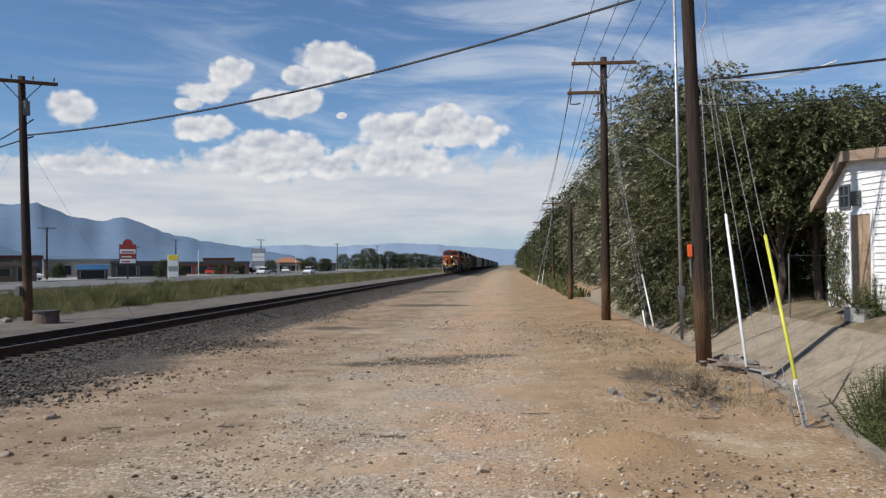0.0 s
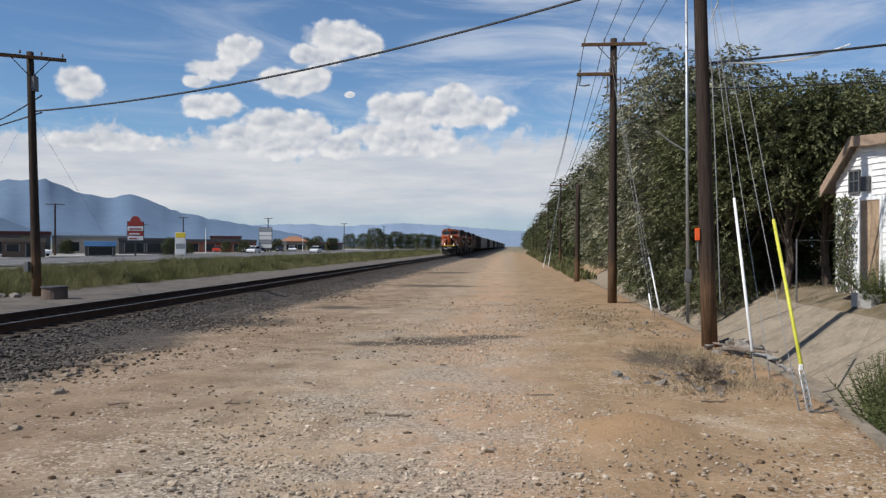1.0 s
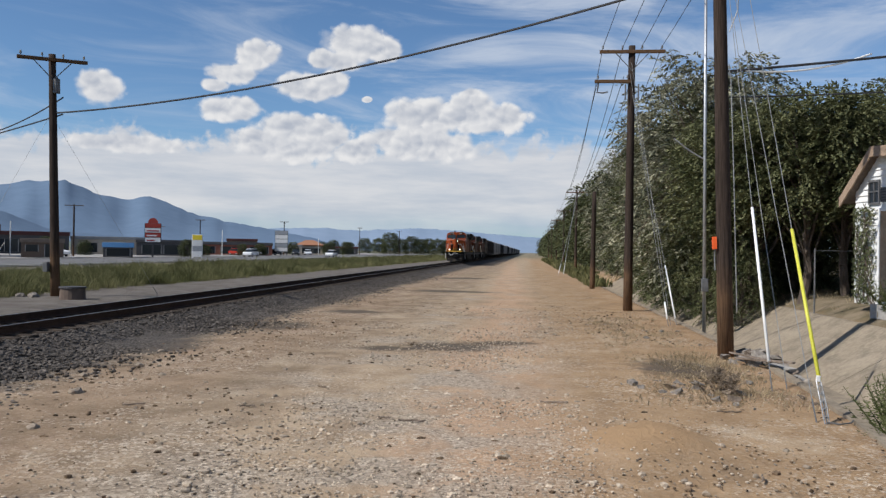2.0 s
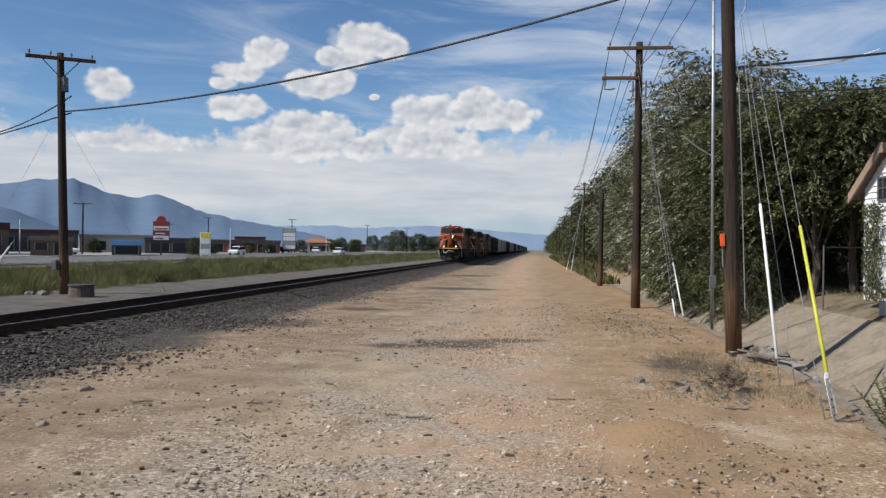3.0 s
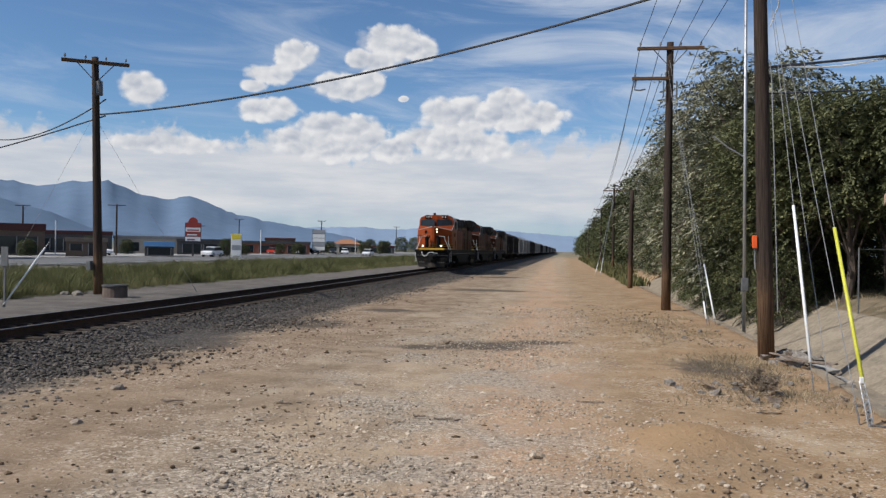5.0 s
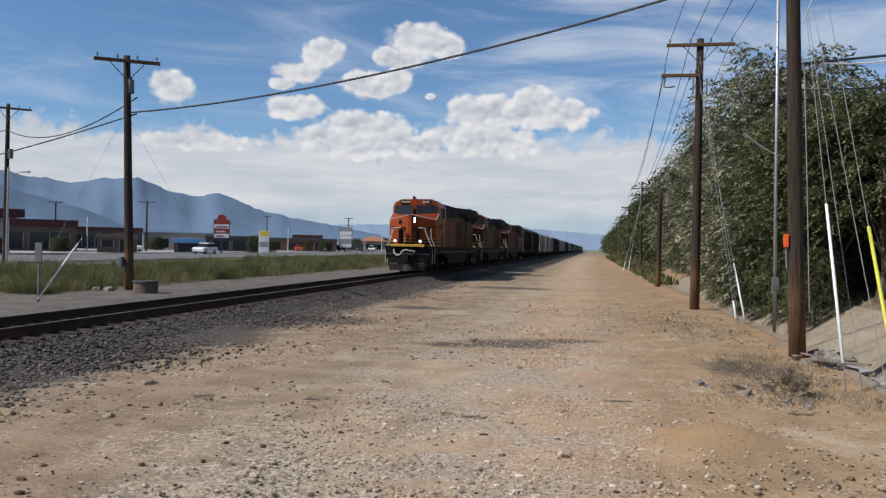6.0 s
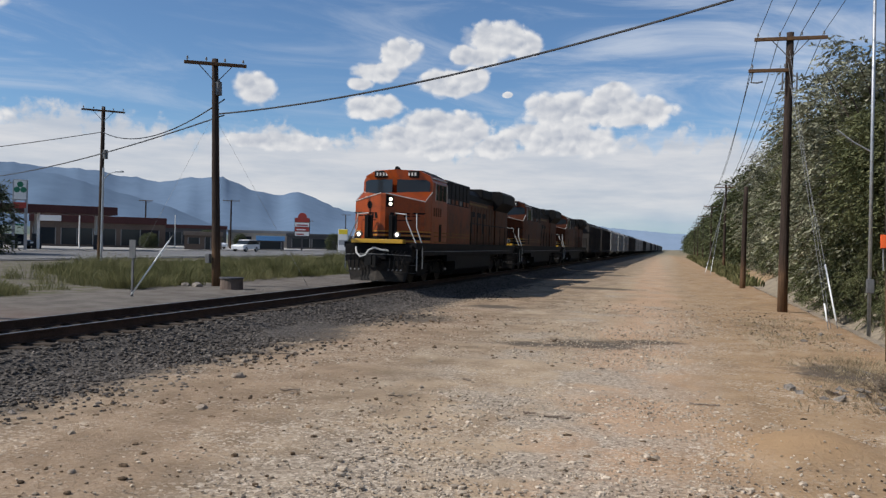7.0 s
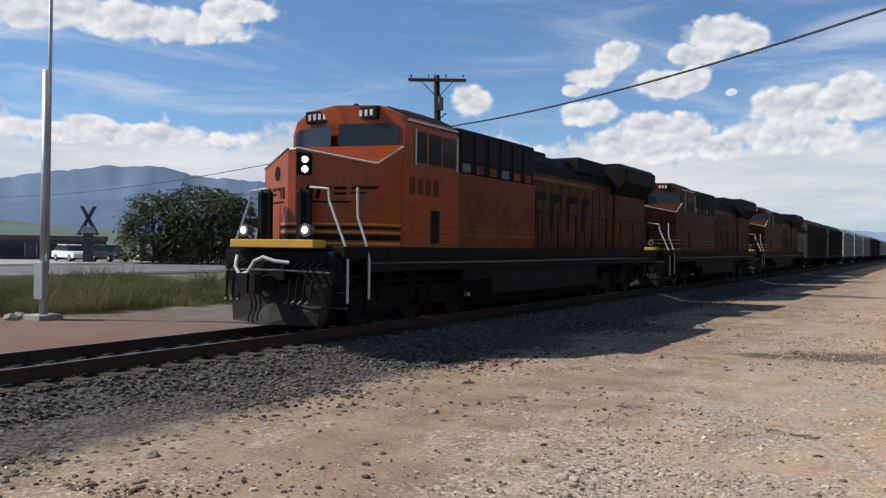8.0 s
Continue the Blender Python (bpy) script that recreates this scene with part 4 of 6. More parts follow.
    part("radiator_wing", prism(B(), [(-1.05, 3.6), (-1.5, 4.05), (-1.5, 4.55), (-1.3, 4.7), (1.3, 4.7), (1.5, 4.55), (1.5, 4.05), (1.05, 3.6)], 17.3, 21.1, "y"), BK, rad)
    part("radiator_grille", prism(B(), [(-1.511, 4.1), (-1.511, 4.5), (1.511, 4.5), (1.511, 4.1)], 17.6, 20.8, "y"), M["loco_grey"], rad)
    # walkway rails
    for s in (-1, 1):
        bm = B()
        pipe(bm, [(s * 1.46, 9.8, 2.65), (s * 1.46, 21.3, 2.65)], 0.022, 5)
        for k in range(9):
            tube(bm, (s * 1.46, 9.9 + 1.42 * k, 1.6), (s * 1.46, 9.9 + 1.42 * k, 2.65), 0.018, 0.018, 5)
        pipe(bm, [(s * 1.48, 21.3, 2.65), (s * 1.48, 21.5, 1.7), (s * 1.48, 21.5, 0.6)], 0.022, 5)
        part("handrail", bm, M["loco_grey"], loco)
        for k in range(4):
            part("step", box(B(), s * 1.25 - 0.22, s * 1.25 + 0.22, 21.1, 21.5, 0.42 + 0.3 * k, 0.46 + 0.3 * k), BK, loco)
    part("fuel_tank", prism(B(), [(-1.42, 1.38), (-1.42, 0.48), (-1.15, 0.20), (1.15, 0.20), (1.42, 0.48), (1.42, 1.38)], 7.20, 14.75, "y"), M["loco_grey"], loco, "dusty grey fuel tank")
    for s in (-1, 1):
        part("air_reservoir", tube(B(), (s * 1.2, 14.5, 1.15), (s * 1.2, 16.4, 1.15), 0.2, 0.2, 12), BK, loco)
        # boxes and pipes hung below the walkway
        part("sill_skirt", box(B(), s * 1.42 - 0.06, s * 1.42 + 0.06, 1.7, 21.0, 1.12, 1.40, 0.01), BK, loco)
        part("battery_box", box(B(), s * 1.36 - 0.10, s * 1.36 + 0.10, 5.6, 7.3, 0.85, 1.14, 0.02), BK, loco)
        for y in (2.6, 4.5, 6.4, 15.8, 17.7, 19.6):
            part("sand_pipe", pipe(B(), [(s * 1.30, y, 1.3), (s * 1.22, y + 0.05, 0.8), (s * 0.86, y + 0.12, 0.16)], 0.025, 5), BK, loco)
        part("brake_pipe", pipe(B(), [(s * 1.46, 1.9, 1.30), (s * 1.47, 7.0, 1.28), (s * 1.47, 14.0, 1.30), (s * 1.46, 20.6, 1.30)], 0.025, 5), M["dull_metal"], loco)
        part("speed_box", box(B(), s * 1.16 - 0.06, s * 1.16 + 0.06, 6.28, 6.42, 0.44, 0.54, 0.02), M["galvanised"], loco, "pale axle box cover")
    wheels = []
    for c in (4.35, 17.6):
        axles = [c - 1.95, c, c + 1.95]
        truck_frame(loco, c, 2.75, axles)
        wheels += [wheelset(loco, 0, y) for y in axles]
    part("rear_coupler", box(B(), -0.15, 0.15, 21.5, 22.35, 0.78, 1.05, 0.02), BK, loco)
    return loco, wheels


loco_1, loco_1_wheels = build_loco("orange wide-nosed diesel locomotive with lit headlights and black roof")
loco_2 = copy_thing(loco_1, pose(TRACK_X, 300, RAIL_Z))
loco_3 = copy_thing(loco_1, pose(TRACK_X, 300, RAIL_Z))
for k, ob in ((2, loco_2), (3, loco_3)):
    tagged(ob, "orange trailing diesel locomotive with sooty black roof, coupled in the train")
    for c in ob.children_recursive:
        if c.type == "MESH" and len(c.data.materials) and c.data.materials[0] in (M["loco_orange"], M["loco_shaded_worn"], M["loco_shaded_hood"]):
            c.material_slots[0].link = "OBJECT"
            c.material_slots[0].material = M["loco_sooty"]
        if c.type == "MESH" and len(c.data.materials) and c.data.materials[0] == M["lamp_on"]:
            c.material_slots[0].link = "OBJECT"
            c.material_slots[0].material = M["glass"]


def build_hopper(label, mat):
    """A covered hopper wagon with ribbed sides and a running board on its roof."""
    car = thing("hopper_wagon", pose(TRACK_X, 400, RAIL_Z), label, "freight wagon", "wagons of the freight train")
    body = part("body", prism(B(), [(-1.55, 1.25), (-1.55, 4.15), (-1.1, 4.55), (1.1, 4.55), (1.55, 4.15), (1.55, 1.25)], 1.6, 16.7, "y"), mat, car)
    for s in (-1, 1):
        rib = mesh_of("rib", box(B(), s * 1.58 - 0.05, s * 1.58 + 0.05, -0.05, 0.05, 1.2, 4.15), mat)
        for k in range(13):
            ob = new("rib", rib)
            ob.parent = body
            ob.location = (0, 1.75 + 1.233 * k, 0)
        part("side_sill", box(B(), s * 1.52 - 0.09, s * 1.52 + 0.09, 0.5, 17.8, 1.05, 1.28), mat, car)
        bm = B()
        for z in range(8):
            tube(bm, (s * 1.6, 0.65, 1.3 + 0.38 * z), (s * 1.6, 1.1, 1.3 + 0.38 * z), 0.015, 0.015, 5)
        for y in (0.65, 1.1):
            tube(bm, (s * 1.6, y, 1.1), (s * 1.6, y, 4.3), 0.018, 0.018, 5)
        part("ladder", bm, M["loco_grey"], car)
    part("running_board", box(B(), -0.35, 0.35, 0.9, 17.4, 4.62, 4.66), M["galvanised"], car)
    bm = B()
    for k in range(4):
        tube(bm, (0, 3.2 + 4 * k, 4.5), (0, 3.2 + 4 * k, 4.72), 0.42, 0.40, 14)
    part("hatch_covers", bm, mat, car)
    for c in (3.4, 7.3, 11.1, 14.9):
        prof = [(-1.3, 1.25), (1.3, 1.25), (0.45, 0.45), (-0.45, 0.45)]
        part("hopper_chute", prism(B(), prof, c - 1.2, c + 1.2, "y"), mat, car)
    part("end_platform", box(B(), -1.4, 1.4, 0.35, 1.7, 1.0, 1.15), M["loco_black"], car)
    part("end_platform", box(B(), -1.4, 1.4, 16.6, 17.95, 1.0, 1.15), M["loco_black"], car)
    bm = B()
    for y in (0.0, 17.7):
        box(bm, -0.14, 0.14, y, y + 0.6, 0.78, 1.02)
    part("couplers", bm, M["loco_black"], car)
    for c in (2.2, 16.1):
        truck_frame(car, c, 1.3, [c - 0.9, c + 0.9])
        for y in (c - 0.9, c + 0.9):
            wheelset(car, 0, y, 0.46)
    return car


WAGONS = []
wagon_dark = build_hopper("dark brown covered hopper wagon with ribbed sides", M["hopper_dark"])
wagon_grey = build_hopper("pale grey covered hopper wagon with ribbed sides", M["hopper_grey"])
for k in range(40):
    src = wagon_dark if k in (0, 1) or k % 5 in (0, 1) and k > 4 else wagon_grey
    if src is wagon_dark and k == 0:
        WAGONS.append(wagon_dark)
    elif src is wagon_grey and wagon_grey not in WAGONS:
        WAGONS.append(wagon_grey)
    else:
        WAGONS.append(copy_thing(src, pose(TRACK_X, 400, RAIL_Z)))


# ---------------------------------------------------------------- poles and wires
def crossarm(parent, w, z, off=0.0, brace=True, turn=0.0, name="crossarm"):
    bm = B()
    box(bm, -w / 2, w / 2, -0.2, -0.09, -0.06, 0.06, 0.01)
    ob = part(name, bm, M["pole_wood"], parent)
    ob.matrix_basis = pose(off, 0, z, 0, 0, turn)
    if brace:
        bm = B()
        for s in (-1, 1):
            tube(bm, (s * min(0.62, w * 0.33), -0.14, -0.05), (0, -0.12, -0.72), 0.018, 0.018, 5)
        part("brace", bm, M["dull_metal"], ob)
    n = max(2, round(w / 0.55))
    for k in range(n):
        x = -w / 2 + 0.12 + (w - 0.24) * k / (n - 1)
        bm = B()
        tube(bm, (x, -0.145, 0.06), (x, -0.145, 0.14), 0.012, 0.012, 6)
        tube(bm, (x, -0.145, 0.13), (x, -0.145, 0.19), 0.045, 0.03, 8)
        tube(bm, (x, -0.145, 0.19), (x, -0.145, 0.235), 0.04, 0.02, 8)
        part("insulator", bm, M["dull_metal"], ob)
    return ob


def utility_pole(x, y, z0, z1, r, arms=(), lean=(0, 0), label="weathered dark wooden utility pole"):
    pole = thing("utility_pole", pose(x, y, z0, lean[0], lean[1], 0), label, "utility pole", "utility poles by the track")
    h = z1 - z0
    bm = B()
    pts = [(0.012 * noise.noise((x, k * 0.7, 0)), 0.012 * noise.noise((y, k * 0.7, 3)), -0.3 + (h + 0.3) * k / 6) for k in range(7)]
    rings = [[(p[0] + r * (1 - 0.05 * k) * math.cos(a), p[1] + r * (1 - 0.05 * k) * math.sin(a), p[2]) for a in [2 * math.pi * i / 14 for i in range(14)]] for k, p in enumerate(pts)]
    loft(bm, rings)
    part("shaft", bm, M["pole_wood"], pole, smooth=True)
    for a in arms:
        crossarm(pole, **a)
    return pole


NEAR = (4.30, 18.3)
near_pole = utility_pole(*NEAR, -0.05, 11.2, 0.176, [dict(w=2.4, z=10.6)], (0, -1.9), "tall dark wooden utility pole with orange tag and riser conduit")
part("tag", box(B(), -0.27, -0.17, -0.12, -0.08, 2.35, 2.62, 0.01), M["orange_tag"], near_pole, "bright orange marker tag")
bm = B()
pipe(bm, [(-0.21, -0.06, 1.9), (-0.215, -0.06, 2.15), (-0.21, -0.06, 2.4)], 0.014, 5)
part("tag_rod", bm, M["guy_wire"], near_pole)
bm = B()
pipe(bm, [(0.16, -0.12, 7.0), (0.34, -0.14, 7.45), (0.38, -0.1, 8.0), (0.22, -0.1, 8.6), (0.1, -0.1, 8.7)], 0.012, 5)
pipe(bm, [(0.13, -0.16, 6.3), (0.17, -0.15, 5.9), (0.19, -0.16, 4.0), (0.2, -0.18, 1.0)], 0.012, 5)
part("drip_cable", bm, M["guy_wire"], near_pole)

pole_b = utility_pole(3.83, 32.0, 0, 10.1, 0.18, [dict(w=2.45, z=9.85), dict(w=1.35, z=8.72, off=-0.72, brace=False)], (0, 0.0))
part("cutout_switch", pipe(B(), [(-1.25, -0.15, 8.68), (-1.27, -0.15, 8.5), (-1.3, -0.15, 8.3), (-1.1, -0.15, 8.28), (-0.9, -0.15, 8.32)], 0.03, 6), M["dull_metal"], pole_b)
for x in (-0.24, 0.24):
    part("hanger", tube(B(), (x, -0.2, 8.0), (x, -0.2, 8.6), 0.03, 0.03, 6), M["dull_metal"], pole_b)
utility_pole(3.95, 51.1, -0.15, 5.95, 0.17, (), (0, 0.4), "short dark wooden stub pole beside trees")
for x, y, h, w in ((5.4, 95.0, 9.4, 2.45), (5.7, 135.0, 9.3, 2.45), (5.9, 175.0, 9.3, 2.4), (6.0, 215.0, 9.2, 2.4), (6.2, 255.0, 9.2, 2.4)):
    utility_pole(x, y, 0, h, 0.16, [dict(w=w, z=h - 0.3)], (0, 0), "distant dark wooden utility pole with crossarm")

left_pole = utility_pole(-16.75, 27.9, 0.28, 8.95, 0.17, [dict(w=2.3, z=8.45, turn=38.0)], (0, -1.9), "wooden utility pole with transformer and crossarm on verge")
bm = B()
tube(bm, (0.22, -0.12, 7.25), (0.22, -0.12, 7.75), 0.12, 0.12, 12)
tube(bm, (0.22, -0.12, 7.75), (0.22, -0.12, 7.85), 0.06, 0.04, 8)
part("transformer", bm, M["dull_metal"], left_pole, "small grey transformer can")
part("meter_box", box(B(), -0.29, -0.12, -0.3, -0.12, 0.9, 1.25, 0.02), M["dull_metal"], left_pole)
road_pole = utility_pole(-37.0, 47.0, 0.2, 10.7, 0.17, [dict(w=2.7, z=10.2, turn=40.0)], (0, 0.2), "wooden utility pole with street light arm beside road")
bm = B()
pipe(bm, [(0.1, 0, 5.6), (0.9, -0.4, 6.0), (2.0, -0.9, 6.1)], 0.03, 6)
box(bm, 1.9, 2.4, -1.15, -0.9, 6.02, 6.12, 0.02)
part("street_light_arm", bm, M["galvanised"], road_pole)
part("drum", tube(B(), (0.25, 0, 7.0), (0.25, 0, 7.6), 0.16, 0.16, 10), M["dull_metal"], road_pole)
part("riser", tube(B(), (0.2, -0.1, 0), (0.2, -0.1, 6.4), 0.07, 0.07, 8), M["galvanised"], road_pole)
utility_pole(-72.0, 124.5, 0.2, 8.6, 0.17, [dict(w=2.8, z=8.2, turn=30.0)], (0, 0), "distant wooden utility pole by shop lots")
for x, y, h in ((-76.0, 185.0, 8.5), (-62.0, 205.0, 9.0), (-52.0, 330.0, 10.0), (-60.0, 290.0, 10.0), (-88.0, 190.0, 7.0), (-84.0, 118.0, 8.0)):
    utility_pole(x, y, 0.2, h, 0.15, [dict(w=2.2, z=h - 0.3, turn=25.0)], (0, 0), "distant wooden utility pole beyond road")


def cable(name, a, b, sag, r, mat, label, n=20):
    a, b = Vector(a), Vector(b)
    bm = B()
    pipe(bm, [a.lerp(b, k / n) - Vector((0, 0, sag * 4 * (k / n) * (1 - k / n))) for k in range(n + 1)], r, 6)
    return tagged(part(name, bm, mat), label, "cable", "overhead wires")


TOP = (4.0, 18.2)
cable("power_line", (-16.85, 27.9, 6.85), (TOP[0], TOP[1], 8.25), 0.52, 0.030, M["wire"], "thick black overhead cable crossing the track")
cable("power_line", (-16.6, 27.9, 7.4), (-37.0, 47.0, 9.0), 0.9, 0.028, M["wire"], "black overhead cable running to roadside pole")
cable("power_line", (-16.6, 27.9, 6.8), (-75.0, 62.0, 7.6), 1.6, 0.028, M["wire"], "black sagging overhead cable over the verge")
cable("power_line", (-37.0, 47.0, 9.0), (-110.0, 60.0, 8.0), 1.2, 0.028, M["wire"], "black overhead cable across the road")
cable("power_line", (TOP[0] + 0.1, TOP[1], 6.1), (16.0, 20.5, 7.9), 0.1, 0.028, M["wire"], "black service cable from pole")
cable("service_drop", (TOP[0] + 0.6, TOP[1] + 0.1, 6.15), (7.4, 18.85, 6.62), 0.16, 0.020, M["white_plastic"], "slack white service wire under a cable")
cable("power_line", (TOP[0] + 0.1, TOP[1], 5.55), (16.0, 21.0, 6.7), 0.1, 0.016, M["wire"], "thin dark service wire")
for dx in (-1.1, -0.35, 0.35, 1.1):
    cable("power_line", (3.83 + dx, 31.85, 10.05), (4.0 + dx, 18.15, 10.85), 0.15, 0.011, M["wire"], "thin bare overhead wire")
    cable("power_line", (3.83 + dx, 31.85, 10.05), (5.4 + dx, 94.8, 9.3), 1.5, 0.013, M["wire"], "thin bare overhead wire along the poles")
    cable("power_line", (4.0 + dx, 18.15, 10.85), (4.3 + dx, -22.0, 10.6), 0.6, 0.011, M["wire"], "thin bare overhead wire")
    for y0, y1 in ((94.8, 134.8), (134.8, 174.8), (174.8, 214.8)):
        cable("power_line", (5.4 + dx + (y0 - 94.8) * 0.006, y0, 9.3), (5.4 + dx + (y1 - 94.8) * 0.006, y1, 9.2), 0.8, 0.014, M["wire"], "thin bare overhead wire along the poles", 10)
for dx in (-1.25, -0.3):
    cable("power_line", (3.83 + dx, 31.85, 8.9), (5.0 + dx, 94.8, 8.2), 1.2, 0.012, M["wire"], "thin lower wire along the poles")


def guy(foot, head, label, guard=None, r=0.006):
    """A stay from the ground to a pole, with a plastic guard over its lower end."""
    g = thing("guy_wire", pose(*foot), label, "guy wire", "pole stays")
    way = Vector(head) - Vector(foot)
    part("strand", tube(B(), (0, 0, 0), way, r, r, 6), M["guy_wire"], g)
    part("anchor_rod", tube(B(), way.normalized() * -0.2, way.normalized() * 0.35, 0.011, 0.011, 8), M["dull_metal"], g)
    if guard:
        lo, hi, mat, name = guard
        d = way.normalized()
        part("guard", tube(B(), d * lo, d * hi, 0.026, 0.025, 10), mat, g, name, smooth=True)
    return g


guy((3.90, 11.1, 0.0), (4.28, 18.2, 9.6), "steel pole stay with a bright yellow plastic guard", (0.62, 3.2, M["yellow_plastic"], "bright yellow plastic guard"))
chain = thing("anchor_chain", pose(3.90, 11.1, 0.0), "pale twin rods and dark eye bolt of a stay anchor", "anchor")
for s in (-1, 1):
    part("rod", pipe(B(), [(s * 0.03, 0.0, 0.0), (s * 0.035, 0.12, 0.20), (s * 0.028, 0.36, 0.52)], 0.007, 6), M["galvanised"], chain)
part("clip", box(B(), -0.025, 0.025, 0.34, 0.38, 0.50, 0.58, 0.008), M["white_plastic"], chain, "white clip")
for k in range(5):
    part("link", pipe(B(), [(0.032 * math.cos(a), 0.03 + 0.06 * k + 0.02 * math.sin(a), 0.05 + 0.09 * k + 0.05 * math.sin(a)) for a in [i * math.pi / 4 for i in range(9)]], 0.008, 5), M["guy_wire"], chain)
part("eye_rod", pipe(B(), [(0.0, 0.0, 0.03), (0.14, -0.04, 0.02), (0.30, 0.02, 0.03), (0.36, 0.10, 0.05)], 0.011, 6), M["dull_metal"], chain, "bent dark eye rod")
guy((3.80, 11.2, 0.0), (4.10, 18.2, 8.9), "bare steel pole stay")
guy((3.95, 13.7, 0.0), (4.15, 18.2, 8.3), "steel pole stay with a white plastic guard", (0.5, 3.45, M["white_plastic"], "white plastic guard"))
guy((4.25, 13.9, -0.05), (4.3, 18.2, 7.3), "bare steel pole stay")
guy((4.60, 25.9, -0.05), (3.85, 31.8, 8.2), "steel pole stay with a short white guard", (0.3, 2.3, M["white_plastic"], "white plastic guard"))
guy((4.40, 25.8, -0.05), (3.80, 31.8, 9.4), "bare steel pole stay")
guy((4.30, 25.6, -0.05), (3.75, 31.8, 9.0), "bare steel pole stay with pale clamp", (0.3, 0.9, M["white_plastic"], "short white guard"))
guy((3.3, 78.0, 0), (5.4, 95, 9.0), "distant pole stay with a white guard", (0.4, 3.4, M["white_plastic"], "white plastic guard"), 0.02)
guy((2.9, 80.0, 0), (5.4, 95, 8.0), "distant pole stay with a pale guard", (0.4, 2.4, M["white_plastic"], "pale plastic guard"), 0.02)

guy((-20.2, 27.0, 0.28), (-16.95, 27.9, 7.0), "thin steel stay of the verge pole", None, 0.004)
guy((-14.2, 30.6, 0.28), (-16.9, 27.9, 6.6), "thin steel stay of the verge pole", None, 0.004)

lamp_post = thing("light_pole", pose(5.45, 26.1, -0.3, 0, -0.6, 0), "slender galvanised steel light pole with side arm", "light pole")
part("mast", tube(B(), (0, 0, 0), (0, 0, 12), 0.055, 0.045, 10), M["galvanised"], lamp_post, smooth=True)
bm = B()
pipe(bm, [(0.0, 0, 5.4), (-0.5, -0.05, 5.7), (-0.95, -0.1, 6.05)], 0.022, 6)
part("arm", bm, M["galvanised"], lamp_post)
part("junction_box", box(B(), -0.1, 0.1, -0.14, 0.0, 1.35, 1.75, 0.02), M["dull_metal"], lamp_post)

steel = thing("steel_pole", pose(-18.5, 12.15, 0.28, 0, 0.3, 0), "tall galvanised steel signal pole on concrete footing", "steel pole")
part("lower_tube", tube(B(), (0, 0, 0), (0, 0, 6.0), 0.10, 0.095, 14), M["galvanised"], steel, smooth=True)
part("upper_tube", tube(B(), (0.12, 0, 1.2), (0.12, 0, 10.5), 0.05, 0.045, 12), M["galvanised"], steel, smooth=True)
part("cabinet", box(B(), -0.13, 0.2, -0.18, -0.02, 0.5, 1.4, 0.02), M["galvanised"], steel)
part("footing", box(B(), -0.32, 0.32, -0.32, 0.32, -0.1, 0.14, 0.03), M["pale_concrete"], steel)

post = thing("marker_post", pose(-15.75, 21.45, 0.26), "thin dark steel marker post with small plate", "post")
part("shaft", box(B(), -0.03, 0.03, -0.02, 0.02, 0, 1.65), M["dull_metal"], post)
part("plate", box(B(), -0.1, 0.12, -0.05, -0.02, 1.2, 1.75, 0.01), M["dull_metal"], post)
guy((-15.8, 21.4, 0.28), (-14.8, 22.07, 2.18), "leaning stay with a long white guard on the verge", (0.1, 2.05, M["white_plastic"], "white plastic guard"), 0.008)

ring = thing("concrete_ring", pose(-15.35, 26.6, 0.26), "low mossy round concrete manhole ring", "manhole ring")
part("ring", tube(B(), (0, 0, 0), (0, 0, 0.42), 0.42, 0.40, 20), M["brown_wall"], ring, smooth=False)
part("cover", tube(B(), (0, 0, 0.42), (0, 0, 0.47), 0.44, 0.43, 20), M["dark_wall"], ring)
